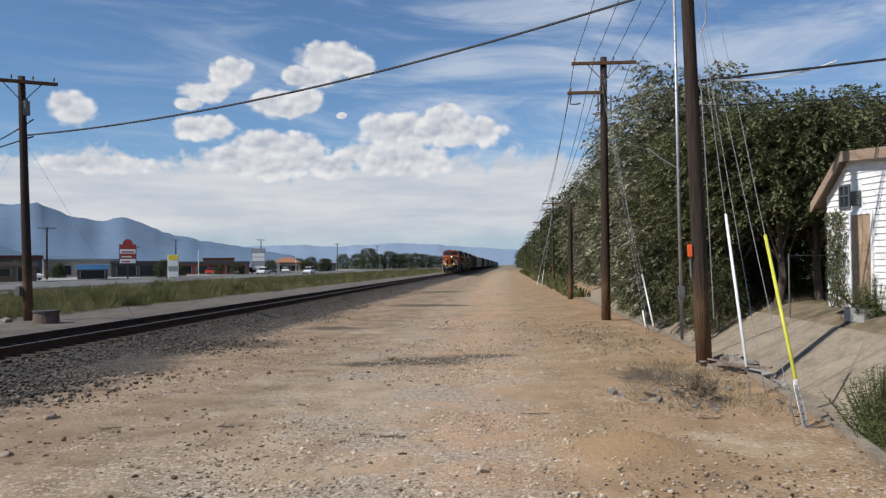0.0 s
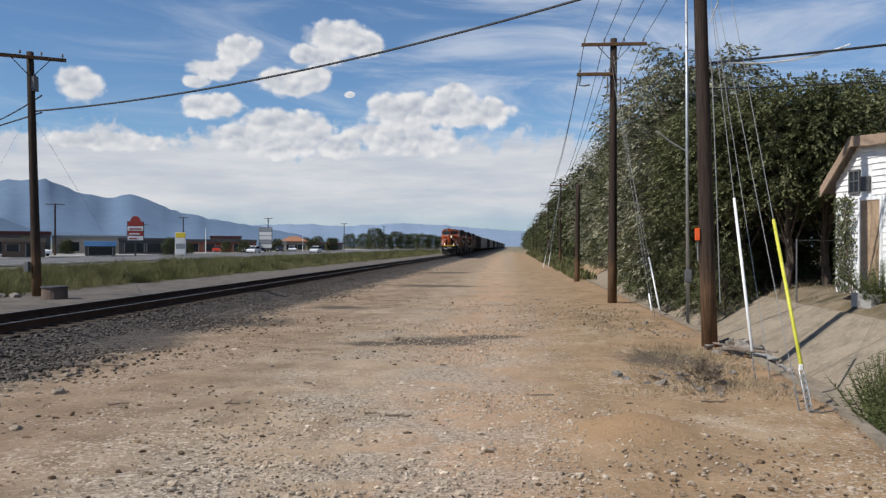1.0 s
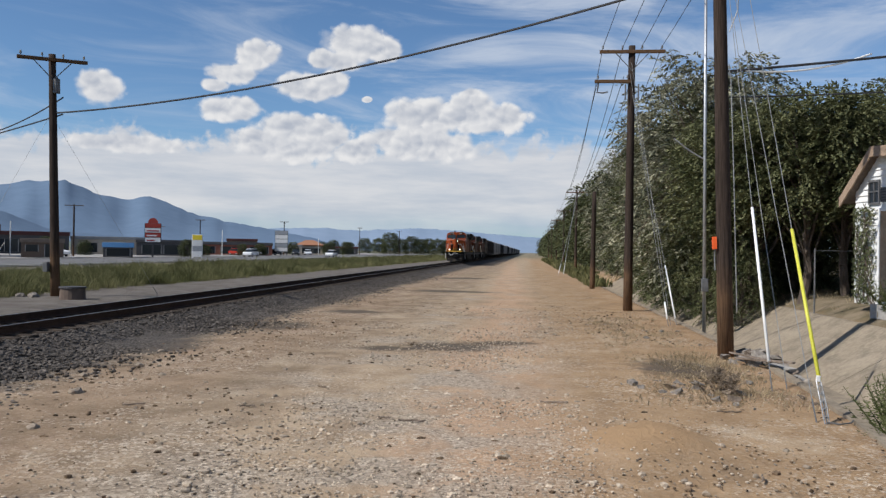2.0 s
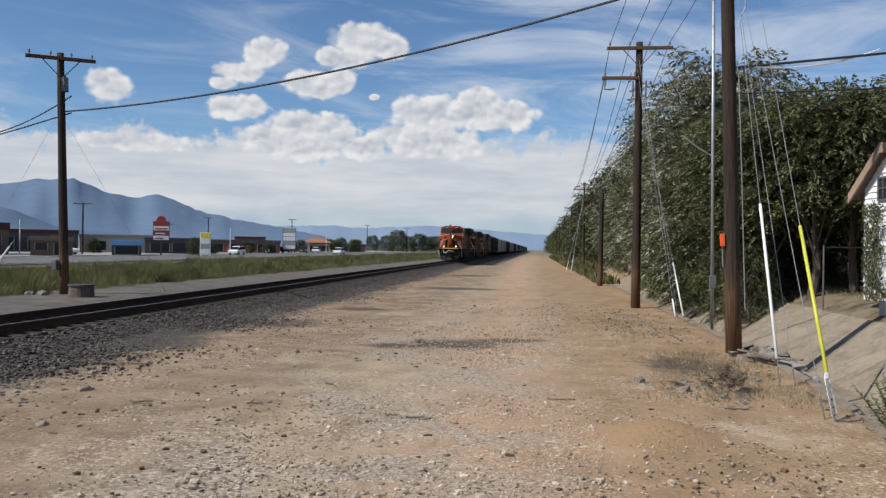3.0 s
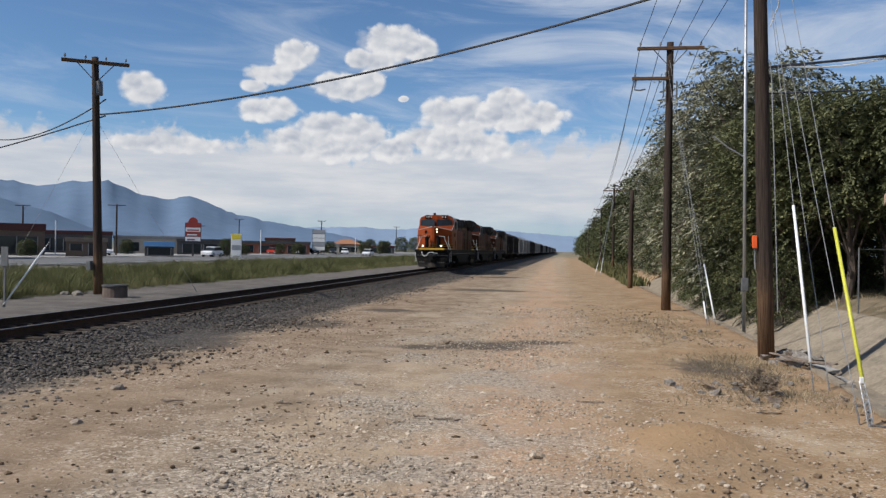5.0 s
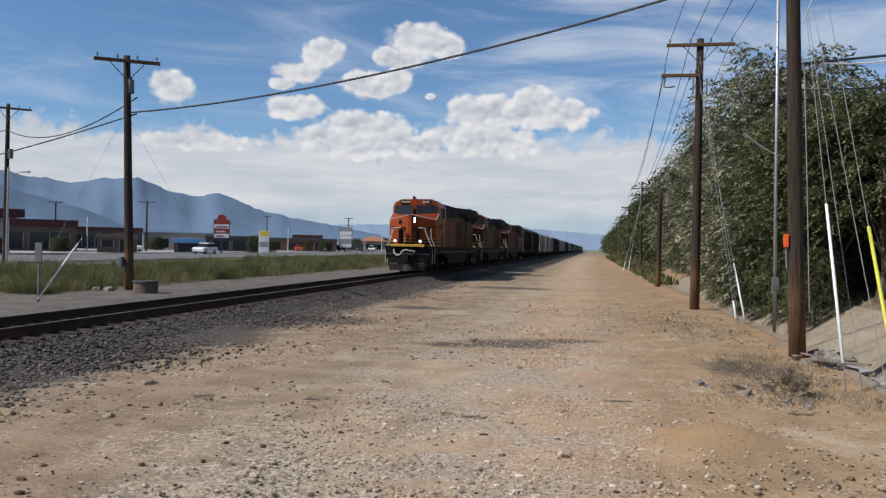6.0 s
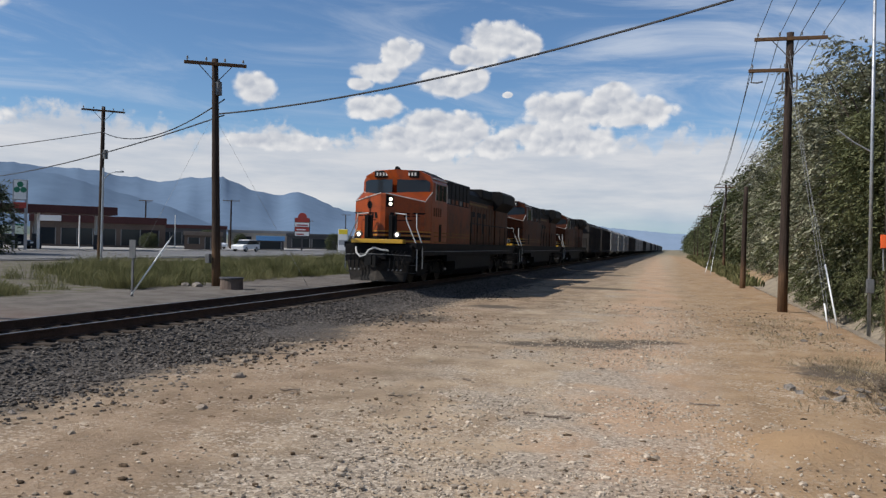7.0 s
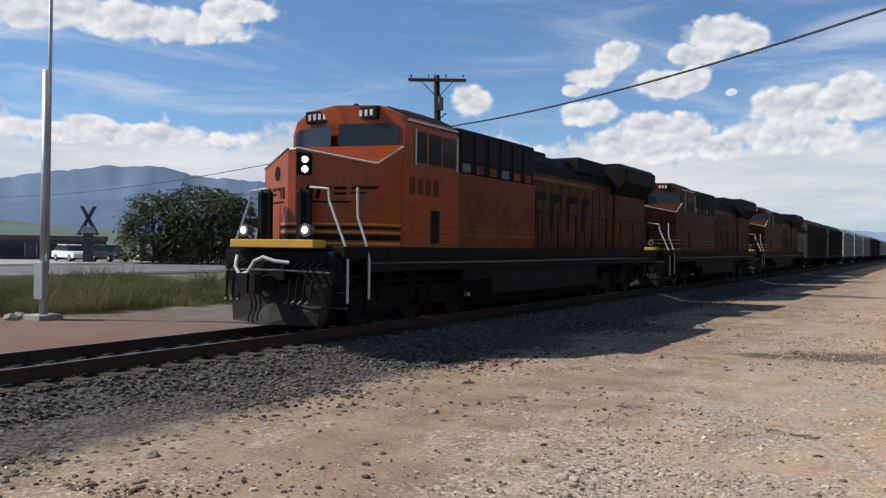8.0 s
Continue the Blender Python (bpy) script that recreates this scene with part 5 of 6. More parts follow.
# ---------------------------------------------------------------- trees and plants
def tree_meshes(seed, h, spread_r, leaves, leaf, leaf_mat, low=0.12):
    """Trunk with limbs, and a crown of many small leaves hung in drooping sprays."""
    r = random.Random(seed)
    bm = B()
    pts = [Vector((0, 0, -0.4))]
    for k in range(1, 6):
        pts.append(Vector((r.uniform(-0.25, 0.25), r.uniform(-0.25, 0.25), h * 0.15 * k)))
    for k in range(5):
        tube(bm, pts[k], pts[k + 1], 0.24 * (1 - 0.16 * k) * h / 10, 0.24 * (1 - 0.16 * (k + 1)) * h / 10, 8, cap=False)
    for k in range(26):
        t = r.uniform(0.18, 0.98)
        base = pts[min(4, int(t * 5))].lerp(pts[min(5, int(t * 5) + 1)], (t * 5) % 1)
        a = k * 2.4 + r.uniform(-0.5, 0.5)
        zz = h * (low + (0.93 - low) * r.random() ** 0.8)
        width = spread_r * math.sqrt(max(0.08, 1 - ((zz / h - 0.45) / 0.60) ** 2)) * r.uniform(0.62, 1.0)
        tip = Vector((math.cos(a) * width, math.sin(a) * width, zz))
        midp = base.lerp(tip, 0.5) + Vector((0, 0, 0.06 * h))
        tube(bm, base, midp, 0.06 * h / 10, 0.04 * h / 10, 5, cap=False)
        tube(bm, midp, tip, 0.04 * h / 10, 0.012 * h / 10, 5, cap=False)
    inner = [(Vector((r.uniform(-0.35, 0.35) * spread_r, r.uniform(-0.35, 0.35) * spread_r, h * r.uniform(max(0.3, low), 0.85))), spread_r * 0.5) for _ in range(9)]
    lobes = []
    for k in range(64):
        zz = h * (low + (1.0 - low) * (k + 0.5) / 64)
        a = k * 2.39996 + r.uniform(-0.4, 0.4)
        env = spread_r * math.sqrt(max(0.02, 1 - ((zz / h - 0.45) / 0.58) ** 2)) * (0.84 + 0.34 * noise.noise((math.cos(a) * 1.2 + seed, math.sin(a) * 1.2, zz * 0.35))) * r.uniform(0.74, 1.08)
        lobes.append((Vector((math.cos(a) * env, math.sin(a) * env, zz)), spread_r * r.uniform(0.13, 0.25)))
    verts, faces = [], []
    for _ in range(leaves // 14):
        c, rad = r.choice(lobes) if r.random() < 0.88 else r.choice(inner)
        d = Vector((r.gauss(0, 1), r.gauss(0, 1), r.gauss(0.5, 0.9))).normalized()
        p = c + d * rad * r.uniform(0.45, 1.05)
        out = (Vector((c.x, c.y, 0.0)).normalized() * 0.7 + Vector((d.x, d.y, 0.0)) + Vector((r.uniform(-0.4, 0.4), r.uniform(-0.4, 0.4), 0))).normalized()
        way = (out + Vector((0, 0, r.uniform(-0.5, 0.75)))).normalized()
        span = leaf * r.uniform(2.6, 5.0)
        for k in range(14):
            q = p + way * span * (k / 14) - Vector((0, 0, 0.5 * span * (k / 14) ** 2))
            side = Vector((r.gauss(0, 1), r.gauss(0, 1), r.gauss(0, 0.5))).normalized()
            lw = (way + side * 0.7 + Vector((0, 0, -0.35))).normalized()
            cr = lw.cross(Vector((r.gauss(0, 0.4), r.gauss(0, 0.4), 1.0))).normalized()
            L, W = leaf * r.uniform(0.7, 1.25), leaf * r.uniform(0.15, 0.27)
            b = len(verts)
            verts += [tuple(q), tuple(q + lw * L * 0.5 + cr * W), tuple(q + lw * L), tuple(q + lw * L * 0.5 - cr * W)]
            faces.append((b, b + 1, b + 2, b + 3))
    me = bpy.data.meshes.new("crown")
    me.from_pydata(verts, [], faces)
    me.materials.append(leaf_mat)
    return mesh_of("trunk", bm, M["bark"]), me


def plant_tree(meshes, m, label, group, scale=1.0):
    t = thing("tree", m, label, "tree", group)
    t.scale = (scale, scale, scale)
    for name, me in zip(("trunk", "crown"), meshes):
        ob = new(name, me)
        ob.parent = t
    return t


HIGH_TREE = tree_meshes(15, 10.5, 4.0, 16000, 0.24, M["leaf"], 0.40)
NEAR_TREES = [tree_meshes(11, 11.0, 3.9, 27000, 0.23, M["leaf_grey"], 0.10), tree_meshes(12, 10.6, 3.8, 27000, 0.23, M["leaf"], 0.08), tree_meshes(13, 11.2, 4.0, 27000, 0.22, M["leaf_grey"], 0.1)]
FAR_TREES = [tree_meshes(21, 10.0, 4.2, 13000, 0.46, M["far_leaf"], 0.06), tree_meshes(22, 9.0, 4.6, 13000, 0.46, M["far_leaf"], 0.06)]


def build_trees():
    r = random.Random(3)
    k = 0
    for y, x, s in ((35.0, 7.5, 0.90), (38.5, 8.8, 0.85), (43.0, 8.6, 0.90), (48.0, 8.9, 0.78), (53.5, 8.7, 0.92), (59.0, 9.0, 0.80), (65.0, 8.9, 0.93), (71.0, 9.2, 0.80), (78.0, 9.0, 0.94)):
        plant_tree(NEAR_TREES[k % 3], pose(x, y, land(x, y), 0, 0, r.uniform(0, 360)), "tall dense grey-green roadside tree in a row", "row of trees by the drain", s)
        k += 1
    for y, x, s in ((36.0, 13.5, 0.74), (33.0, 17.0, 0.62), (42.0, 15.5, 0.80), (30.5, 12.4, 0.62), (38.0, 20.0, 0.68), (46.0, 22.0, 0.78), (36.0, 24.5, 0.66), (29.5, 9.2, 0.56), (50.0, 14.0, 0.86), (28.0, 7.7, 0.60), (26.6, 9.8, 0.60), (30.5, 7.4, 0.66), (26.4, 8.4, 0.60), (28.6, 7.6, 0.62), (25.2, 10.4, 0.56)):
        plant_tree(HIGH_TREE if x < 18 else NEAR_TREES[k % 3], pose(x, y, land(x, y), 0, 0, r.uniform(0, 360)), "leafy green tree standing behind the white house", "trees behind the house", s)
        k += 1
    for y in (35.0, 38.0, 41.0, 43.5, 48.5, 54.0, 60.0, 67.0, 75.0):
        x = 7.9 + r.uniform(-0.2, 0.3)
        plant_tree(NEAR_TREES[k % 3], pose(x, y, land(x, y) - 0.4, 0, 0, r.uniform(0, 360)), "low dark green bushy tree overhanging the drain", "undergrowth by the drain", r.uniform(0.40, 0.48))
        k += 1
    for x, y, s in ((6.9, 27.5, 0.26), (6.8, 30.5, 0.30), (6.6, 33.5, 0.34), (6.6, 37.0, 0.34), (6.7, 41.0, 0.36), (6.8, 46.0, 0.38), (10.4, 34.5, 0.5), (12.5, 33.5, 0.46), (14.6, 35.5, 0.5), (17.4, 36.5, 0.5), (11.5, 39.5, 0.55), (20.5, 35.5, 0.5), (9.6, 31.0, 0.42), (7.9, 29.5, 0.36), (11.4, 28.0, 0.4), (15.6, 31.5, 0.42), (13.5, 44.0, 0.6), (18.5, 42.0, 0.6), (23.0, 40.0, 0.6)):
        plant_tree(NEAR_TREES[1], pose(x, y, land(x, y) - 0.3, 0, 0, r.uniform(0, 360)), "dark green thicket in the shade of taller trees", "undergrowth by the drain", s)
    y = 84.0
    while y < 520:
        plant_tree(FAR_TREES[k % 2], pose(11.7 + r.uniform(-0.6, 0.8), y, 0.4, 0, 0, r.uniform(0, 360)), "distant dark green tree in a long row", "row of trees by the drain", r.uniform(0.86, 1.22))
        y += 7.5 + y * 0.012
        k += 1
    for az, d, s in ((-11.3, 420, 0.75), (-10.3, 400, 0.8), (-9.6, 380, 0.95), (-8.9, 400, 0.8), (-8.1, 400, 0.85), (-7.5, 410, 0.8), (-6.9, 430, 0.8), (-6.2, 420, 0.85), (-5.6, 430, 0.75), (-5.0, 450, 0.75), (-4.3, 460, 0.7),
                     (-12.4, 380, 0.55), (-13.5, 350, 0.55), (-14.3, 330, 0.5), (-3.6, 480, 0.7), (-2.9, 480, 0.7)):
        a = radians(az)
        plant_tree(FAR_TREES[k % 2], pose(d * math.sin(a), d * math.cos(a), 0.3, 0, 0, r.uniform(0, 360)), "distant round dark green tree beyond the road", "far trees", s)
        k += 1
    for az, d, s in ((-31.6, 150, 0.30), (-30.9, 152, 0.24), (-29.4, 160, 0.26), (-27.9, 158, 0.22), (-23.1, 150, 0.30), (-22.0, 168, 0.24), (-19.6, 190, 0.26), (-18.4, 195, 0.30), (-16.2, 240, 0.36), (-13.8, 260, 0.40), (-12.6, 270, 0.42), (-35.2, 122, 0.24)):
        a = radians(az)
        plant_tree(FAR_TREES[k % 2], pose(d * math.sin(a), d * math.cos(a), 0.3, 0, 0, r.uniform(0, 360)), "small dark green tree planted beside shops", "small trees by the shops", s)
        k += 1
    for az, d, s in ((-50.0, 80, 0.62), (-46.9, 79, 0.76), (-45.3, 77, 0.62)):
        a = radians(az)
        plant_tree(FAR_TREES[k % 2], pose(d * math.sin(a), d * math.cos(a), 0.25, 0, 0, r.uniform(0, 360)), "full green shade tree by a low house", "shade trees across the road", s)
        k += 1


build_trees()


def blades(name, spots, mat, label, category, lean=0.35, width=0.012, kind="stuff"):
    """Tufts in one mesh: spots of (x, y, z, height, count, radius)."""
    r = random.Random(len(spots) + 7)
    verts, faces = [], []
    for x, y, z, h, n, rad in spots:
        for _ in range(n):
            a, d = r.uniform(0, 6.3), rad * math.sqrt(r.random())
            bx, by = x + d * math.cos(a), y + d * math.sin(a)
            hh, la = h * r.uniform(0.45, 1.05) * (1.05 - 0.6 * (d / rad) ** 2), a + r.uniform(-0.9, 0.9)
            lx, ly = lean * hh * r.random() * math.cos(la), lean * hh * r.random() * math.sin(la)
            w = width * r.uniform(0.7, 1.5) * (1 + max(0.0, y - 30) / 45)
            px, py = -math.sin(la + 1.2) * w, math.cos(la + 1.2) * w
            b = len(verts)
            verts += [(bx - px, by - py, z - 0.03), (bx + px, by + py, z - 0.03), (bx + lx * 0.4 + px * 1.3, by + ly * 0.4 + py * 1.3, z + hh * 0.6), (bx + lx * 0.4 - px * 1.3, by + ly * 0.4 - py * 1.3, z + hh * 0.6), (bx + lx, by + ly, z + hh)]
            faces += [(b, b + 1, b + 2, b + 3), (b + 3, b + 2, b + 4)]
    me = bpy.data.meshes.new(name)
    me.from_pydata(verts, [], faces)
    me.materials.append(mat)
    return tagged(new(name, me), label, category, kind=kind)


def build_grass():
    r = random.Random(8)
    spots = []
    for _ in range(3200):
        y = 9 + 260 * r.random() ** 1.8
        x = -17.6 - 14.0 * r.random() ** 1.3 - ramp(y, [(10, 2.6), (24, 0.5), (60, 0)])
        if abs(y - 21.6 + (x + 18.5) * 0.8) < 1.9 + 0.1 * abs(x + 18) and r.random() < 0.95:
            continue
        hump = 0.22 + 1.75 * max(0.0, 0.45 + 0.75 * noise.noise((x * 0.42, y * 0.3, 2)))
        k = 1 + y / 70
        n = int(250 / k) + 24
        spots.append((x, y, 0.28, hump * r.uniform(0.4, 0.78), n, 0.6 * k ** 0.5))
    blades("verge_grass", spots, M["grass"], "tall dry yellow-green grass and weeds on the verge", "grass", 0.9, 0.0042)
    spots = []
    for _ in range(420):
        y = 84 + 150 * r.random()
        spots.append((r.uniform(4.2, 6.8), y, 0.1, r.uniform(0.5, 1.0), 26, 0.7))
    for _ in range(90):
        spots.append((r.uniform(4.3, 5.2), r.uniform(54, 86), 0.0, r.uniform(0.5, 0.9), 26, 0.5))
    blades("roadside_grass", spots, M["grass"], "yellow-green grass at the foot of the trees", "grass", 0.5, 0.02)
    spots = []
    for _ in range(260):
        x, y = r.uniform(1.8, 4.2), r.uniform(12, 28)
        spots.append((x, y, land(x, y), r.uniform(0.05, 0.13), 14, 0.3))
    for _ in range(150):
        y = r.uniform(12.4, 18.0)
        x = r.gauss(3.05 + (y - 13) * 0.09, 0.45)
        spots.append((x, y, land(x, y), r.uniform(0.05, 0.16), 22, 0.34))
    for _ in range(120):
        x, y = r.uniform(8.3, 12.0), r.uniform(8, 30)
        spots.append((x, y, land(x, y), r.uniform(0.1, 0.35), 18, 0.35))
    blades("dry_weeds", spots, M["dry_weed"], "thin dead straw-coloured weeds on dirt", "weeds", 1.7, 0.004)


build_grass()


def weed_bush(x, y, z, h, rad, n, label, seed, mat):
    """A bushy weed: upright stems with feathery leaves."""
    r = random.Random(seed)
    bush = thing("weed_bush", pose(x, y, z), label, "bush", "weeds by the drain")
    stems = B()
    verts, faces = [], []
    for _ in range(n):
        a, lean = r.uniform(0, 6.3), r.uniform(0.05, 1.0)
        tip = Vector((math.cos(a) * rad * lean, math.sin(a) * rad * lean, h * (1.05 - 0.45 * lean) * r.uniform(0.75, 1.05)))
        root = Vector((tip.x * 0.15, tip.y * 0.15, -0.05))
        tube(stems, root, tip, 0.009, 0.003, 4, cap=False)
        for k in range(46):
            t = r.uniform(0.15, 1.0)
            p = root.lerp(tip, t)
            w = Vector((r.gauss(0, 1), r.gauss(0, 1), r.uniform(-0.2, 0.9))).normalized()
            c = w.cross(Vector((r.gauss(0, 1), r.gauss(0, 1), r.gauss(0, 1)))).normalized()
            L = 0.11 * (1.2 - 0.7 * t) * r.uniform(0.6, 1.4)
            b = len(verts)
            verts += [tuple(p), tuple(p + w * L * 0.5 + c * L * 0.09), tuple(p + w * L), tuple(p + w * L * 0.5 - c * L * 0.09)]
            faces.append((b, b + 1, b + 2, b + 3))
    part("stalk_mass", stems, mat, bush)
    me = bpy.data.meshes.new("leaves")
    me.from_pydata(verts, [], faces)
    me.materials.append(mat)
    ob = new("leaves", me)
    ob.parent = bush
    return bush


weed_bush(5.1, 11.6, -0.45, 1.25, 0.9, 110, "feathery green weed growing in the drain", 1, M["weed"])
weed_bush(4.9, 10.5, -0.45, 0.95, 0.85, 110, "low green weed growing in the drain", 2, M["weed"])
weed_bush(4.75, 9.3, -0.45, 0.8, 0.8, 90, "green weed growing in the drain", 3, M["weed"])
weed_bush(8.7, 20.2, 0.75, 1.15, 0.9, 110, "round green bush before the white house", 4, M["weed"])
weed_bush(8.9, 18.8, 0.85, 0.8, 0.8, 80, "small green bush before the white house", 5, M["weed"])
weed_bush(3.05, 13.2, 0.0, 0.40, 0.62, 15, "dry grey twiggy weed on the dirt", 6, M["twig"])
weed_bush(3.25, 14.2, 0.0, 0.34, 0.5, 12, "dry brown twiggy weed beside the pole", 7, M["twig"])

# ---------------------------------------------------------------- the white house
def build_house():
    x0, y0, base = 8.30, 22.0, 1.02
    house = thing("house", pose(x0, y0, base, 0, 0, -78), "small white clapboard house with brown eaves and boarded door", "house")
    w, d, eave, ridge, apex, far_eave = 6.0, 6.0, 2.8, 3.68, 0.95, 3.35
    # front wall with a gable, in boards
    core = B()
    prism(core, [(0, 0), (w, 0), (w, far_eave), (apex, ridge), (0, eave)], 0.02, 0.14, "y")
    wall = part("front_wall", core, M["siding"], house)
    z, k = 0.15, 0
    while z < ridge - 0.12:
        lo = 0 if z < eave - 0.1 else apex * (z + 0.1 - eave) / (ridge - eave)
        hi = w if z < far_eave - 0.1 else apex + (w - apex) * (ridge - z - 0.1) / (ridge - far_eave)
        spans = [(lo, hi)]
        if z < 2.38:
            spans = [(lo, 0.98), (1.86, hi)]
        elif z < 3.1:
            spans = [(lo, 0.56), (1.0, 1.04), (1.44, hi)]
        for a, b in spans:
            if b - a > 0.05:
                bm = B()
                prism(bm, [(-0.005, z), (0.022, z + 0.15), (0.03, z + 0.15), (0.03, z)], a, b)
                part("board", bm, M["siding"], wall)
        z += 0.15
    bm = B()
    prism(bm, [(0.16, 0), (0.16, eave), (d, eave), (d, 0)], 0.0, 0.12)
    part("side_wall", bm, M["siding"], house)
    part("side_wall", prism(B(), [(0.16, 0), (0.16, eave), (d, eave), (d, 0)], w - 0.12, w), M["siding"], house)
    part("back_wall", prism(B(), [(0, 0), (w, 0), (w, far_eave), (apex, ridge), (0, eave)], d, d + 0.12, "y"), M["siding"], house)
    for (ex, ez), over in (((0.0, eave), -0.32), ((w, far_eave), 0.5)):
        k = (ridge - ez) / (apex - ex)
        e = (ex + over, ez + over * k + 0.03)
        c = (apex, ridge + 0.03)
        roof = part("roof", prism(B(), [e, c, (c[0], c[1] + 0.14), (e[0], e[1] + 0.14)], -0.2, d + 0.4, "y"), M["shingle"], house, "brown shingled roof slope")
        part("bargeboard", prism(B(), [(e[0], e[1] - 0.1), (c[0], c[1] - 0.1), (c[0], c[1] + 0.15), (e[0], e[1] + 0.15)], -0.25, -0.205, "y"), M["trim_wood"], roof, "brown timber bargeboard")
    door = part("door", box(B(), 1.05, 1.79, -0.02, 0.03, 0.1, 2.28, 0.01), M["door_wood"], house, "weathered bare plywood door")
    bm = B()
    box(bm, 0.98, 1.05, -0.04, 0.03, 0.05, 2.36)
    box(bm, 1.79, 1.86, -0.04, 0.03, 0.05, 2.36)
    box(bm, 1.05, 1.79, -0.04, 0.03, 2.28, 2.36)
    part("frame", bm, M["siding"], door, "white door frame")
    part("step", box(B(), 1.2, 1.95, -0.36, -0.02, -0.3, 0.04, 0.02), M["pale_concrete"], house, "grey concrete doorstep")
    win = part("window", box(B(), 0.6, 0.96, 0.0, 0.03, 2.5, 3.02), M["glass"], house)
    bm = B()
    for a, b, c, e in ((0.56, 0.6, 2.46, 3.06), (0.96, 1.0, 2.46, 3.06), (0.6, 0.96, 2.46, 2.51), (0.6, 0.96, 3.01, 3.06), (0.6, 0.96, 2.76, 2.79), (0.77, 0.79, 2.51, 3.01)):
        box(bm, a, b, -0.03, 0.0, c, e)
    part("window_frame", bm, M["dull_metal"], win)
    vent = part("wall_vent", box(B(), 1.08, 1.4, -0.05, 0.03, 2.5, 2.86, 0.01), M["dull_metal"], house, "grey metal wall vent")
    for k in range(5):
        part("slat", box(B(), 1.11, 1.37, -0.062, -0.05, 2.53 + 0.065 * k, 2.56 + 0.065 * k), M["dark_wall"], vent)
    # twigs and leaves added on the wall to stand for branch shadows
    vine = thing("climbing_vine", house.matrix_basis.copy(), "dark twigs and leaves in place of branch shadows on the white wall", "vine")
    r = random.Random(4)
    for _ in range(16):
        p = Vector((r.uniform(0.1, 0.9), -0.03, 0.0))
        pts = [p.copy()]
        for _ in range(r.randint(9, 16)):
            p = p + Vector((r.uniform(-0.13, 0.13), r.uniform(-0.012, 0.006), r.uniform(0.1, 0.22)))
            p.x, p.y = min(max(p.x, 0.03), 0.95), min(max(p.y, -0.09), -0.02)
            if p.z > 2.5:
                break
            pts.append(p.copy())
        part("tendril", pipe(B(), pts, r.uniform(0.006, 0.012), 4), M["bark"], vine)
    verts, faces = [], []
    for _ in range(1100):
        q = Vector((abs(r.gauss(0.40, 0.3)) + 0.03, r.uniform(-0.1, -0.03), 2.4 * r.random() ** 0.8))
        if q.x > 0.95:
            continue
        d = Vector((r.gauss(0, 1), r.gauss(0, 0.4), r.gauss(0, 1))).normalized() * r.uniform(0.03, 0.06)
        c = d.cross(Vector((r.gauss(0, 0.3), 1, r.gauss(0, 0.3)))) * 0.5
        b = len(verts)
        verts += [tuple(q - d), tuple(q + c), tuple(q + d), tuple(q - c)]
        faces.append((b, b + 1, b + 2, b + 3))
    me = bpy.data.meshes.new("foliage")
    me.from_pydata(verts, [], faces)
    me.materials.append(M["far_leaf"])
    ob = new("foliage", me)
    ob.parent = vine
    fence = thing("fence", pose(8.0, 24.0, 0.7, 0, 0, 20), "wire mesh fence on thin steel posts", "fence")
    for k in range(4):
        part("post", tube(B(), (1.5 * k, 0, -0.2), (1.5 * k, 0, 1.7), 0.024, 0.024, 8), M["dull_metal"], fence)
    part("rail", tube(B(), (0, 0, 1.65), (4.5, 0, 1.65), 0.012, 0.012, 6), M["dull_metal"], fence)


build_house()


# ---------------------------------------------------------------- debris on the dirt
def lump(name, x, y, z, s, mat, label, category, seed, flat=0.6):
    r = random.Random(seed)
    bm = B()
    bmesh.ops.create_icosphere(bm, subdivisions=2, radius=1.0)
    for v in bm.verts:
        k = 1 + 0.35 * noise.noise(v.co * 1.7 + Vector((seed, 0, 0)))
        v.co = Vector((v.co.x * s[0], v.co.y * s[1], v.co.z * s[2])) * k
    ob = part(name, bm, mat)
    ob.matrix_basis = pose(x, y, z, r.uniform(-8, 8), r.uniform(-8, 8), r.uniform(0, 180))
    return tagged(ob, label, category)


def chunk(name, x, y, z, s, mat, label, category, seed):
    """An angular broken piece: the hull of a few random points."""
    r = random.Random(seed)
    bm = B()
    for _ in range(11):
        d = Vector((r.uniform(-1, 1), r.uniform(-1, 1), r.uniform(-1, 1)))
        bm.verts.new((d.x * s[0], d.y * s[1], d.z * s[2]))
    bmesh.ops.convex_hull(bm, input=bm.verts[:])
    bmesh.ops.delete(bm, geom=[v for v in bm.verts if not v.link_faces], context="VERTS")
    ob = part(name, bm, mat)
    ob.matrix_basis = pose(x, y, z, r.uniform(-25, 25), r.uniform(-25, 25), r.uniform(0, 180))
    return tagged(ob, label, category)


def stick(x, y, z, L, r0, turn, seed):
    rr = random.Random(seed)
    bm = B()
    pts = [(L * (k / 5 - 0.5), 0.05 * L * rr.uniform(-1, 1), r0 + 0.02 * rr.random()) for k in range(6)]
    pipe(bm, pts, r0, 6)
    ob = part("stick", bm, M["wood_debris"])
    ob.matrix_basis = pose(x, y, z, 0, 0, turn)
    return tagged(ob, "broken dark brown stick lying on dirt", "stick", "sticks on the dirt")


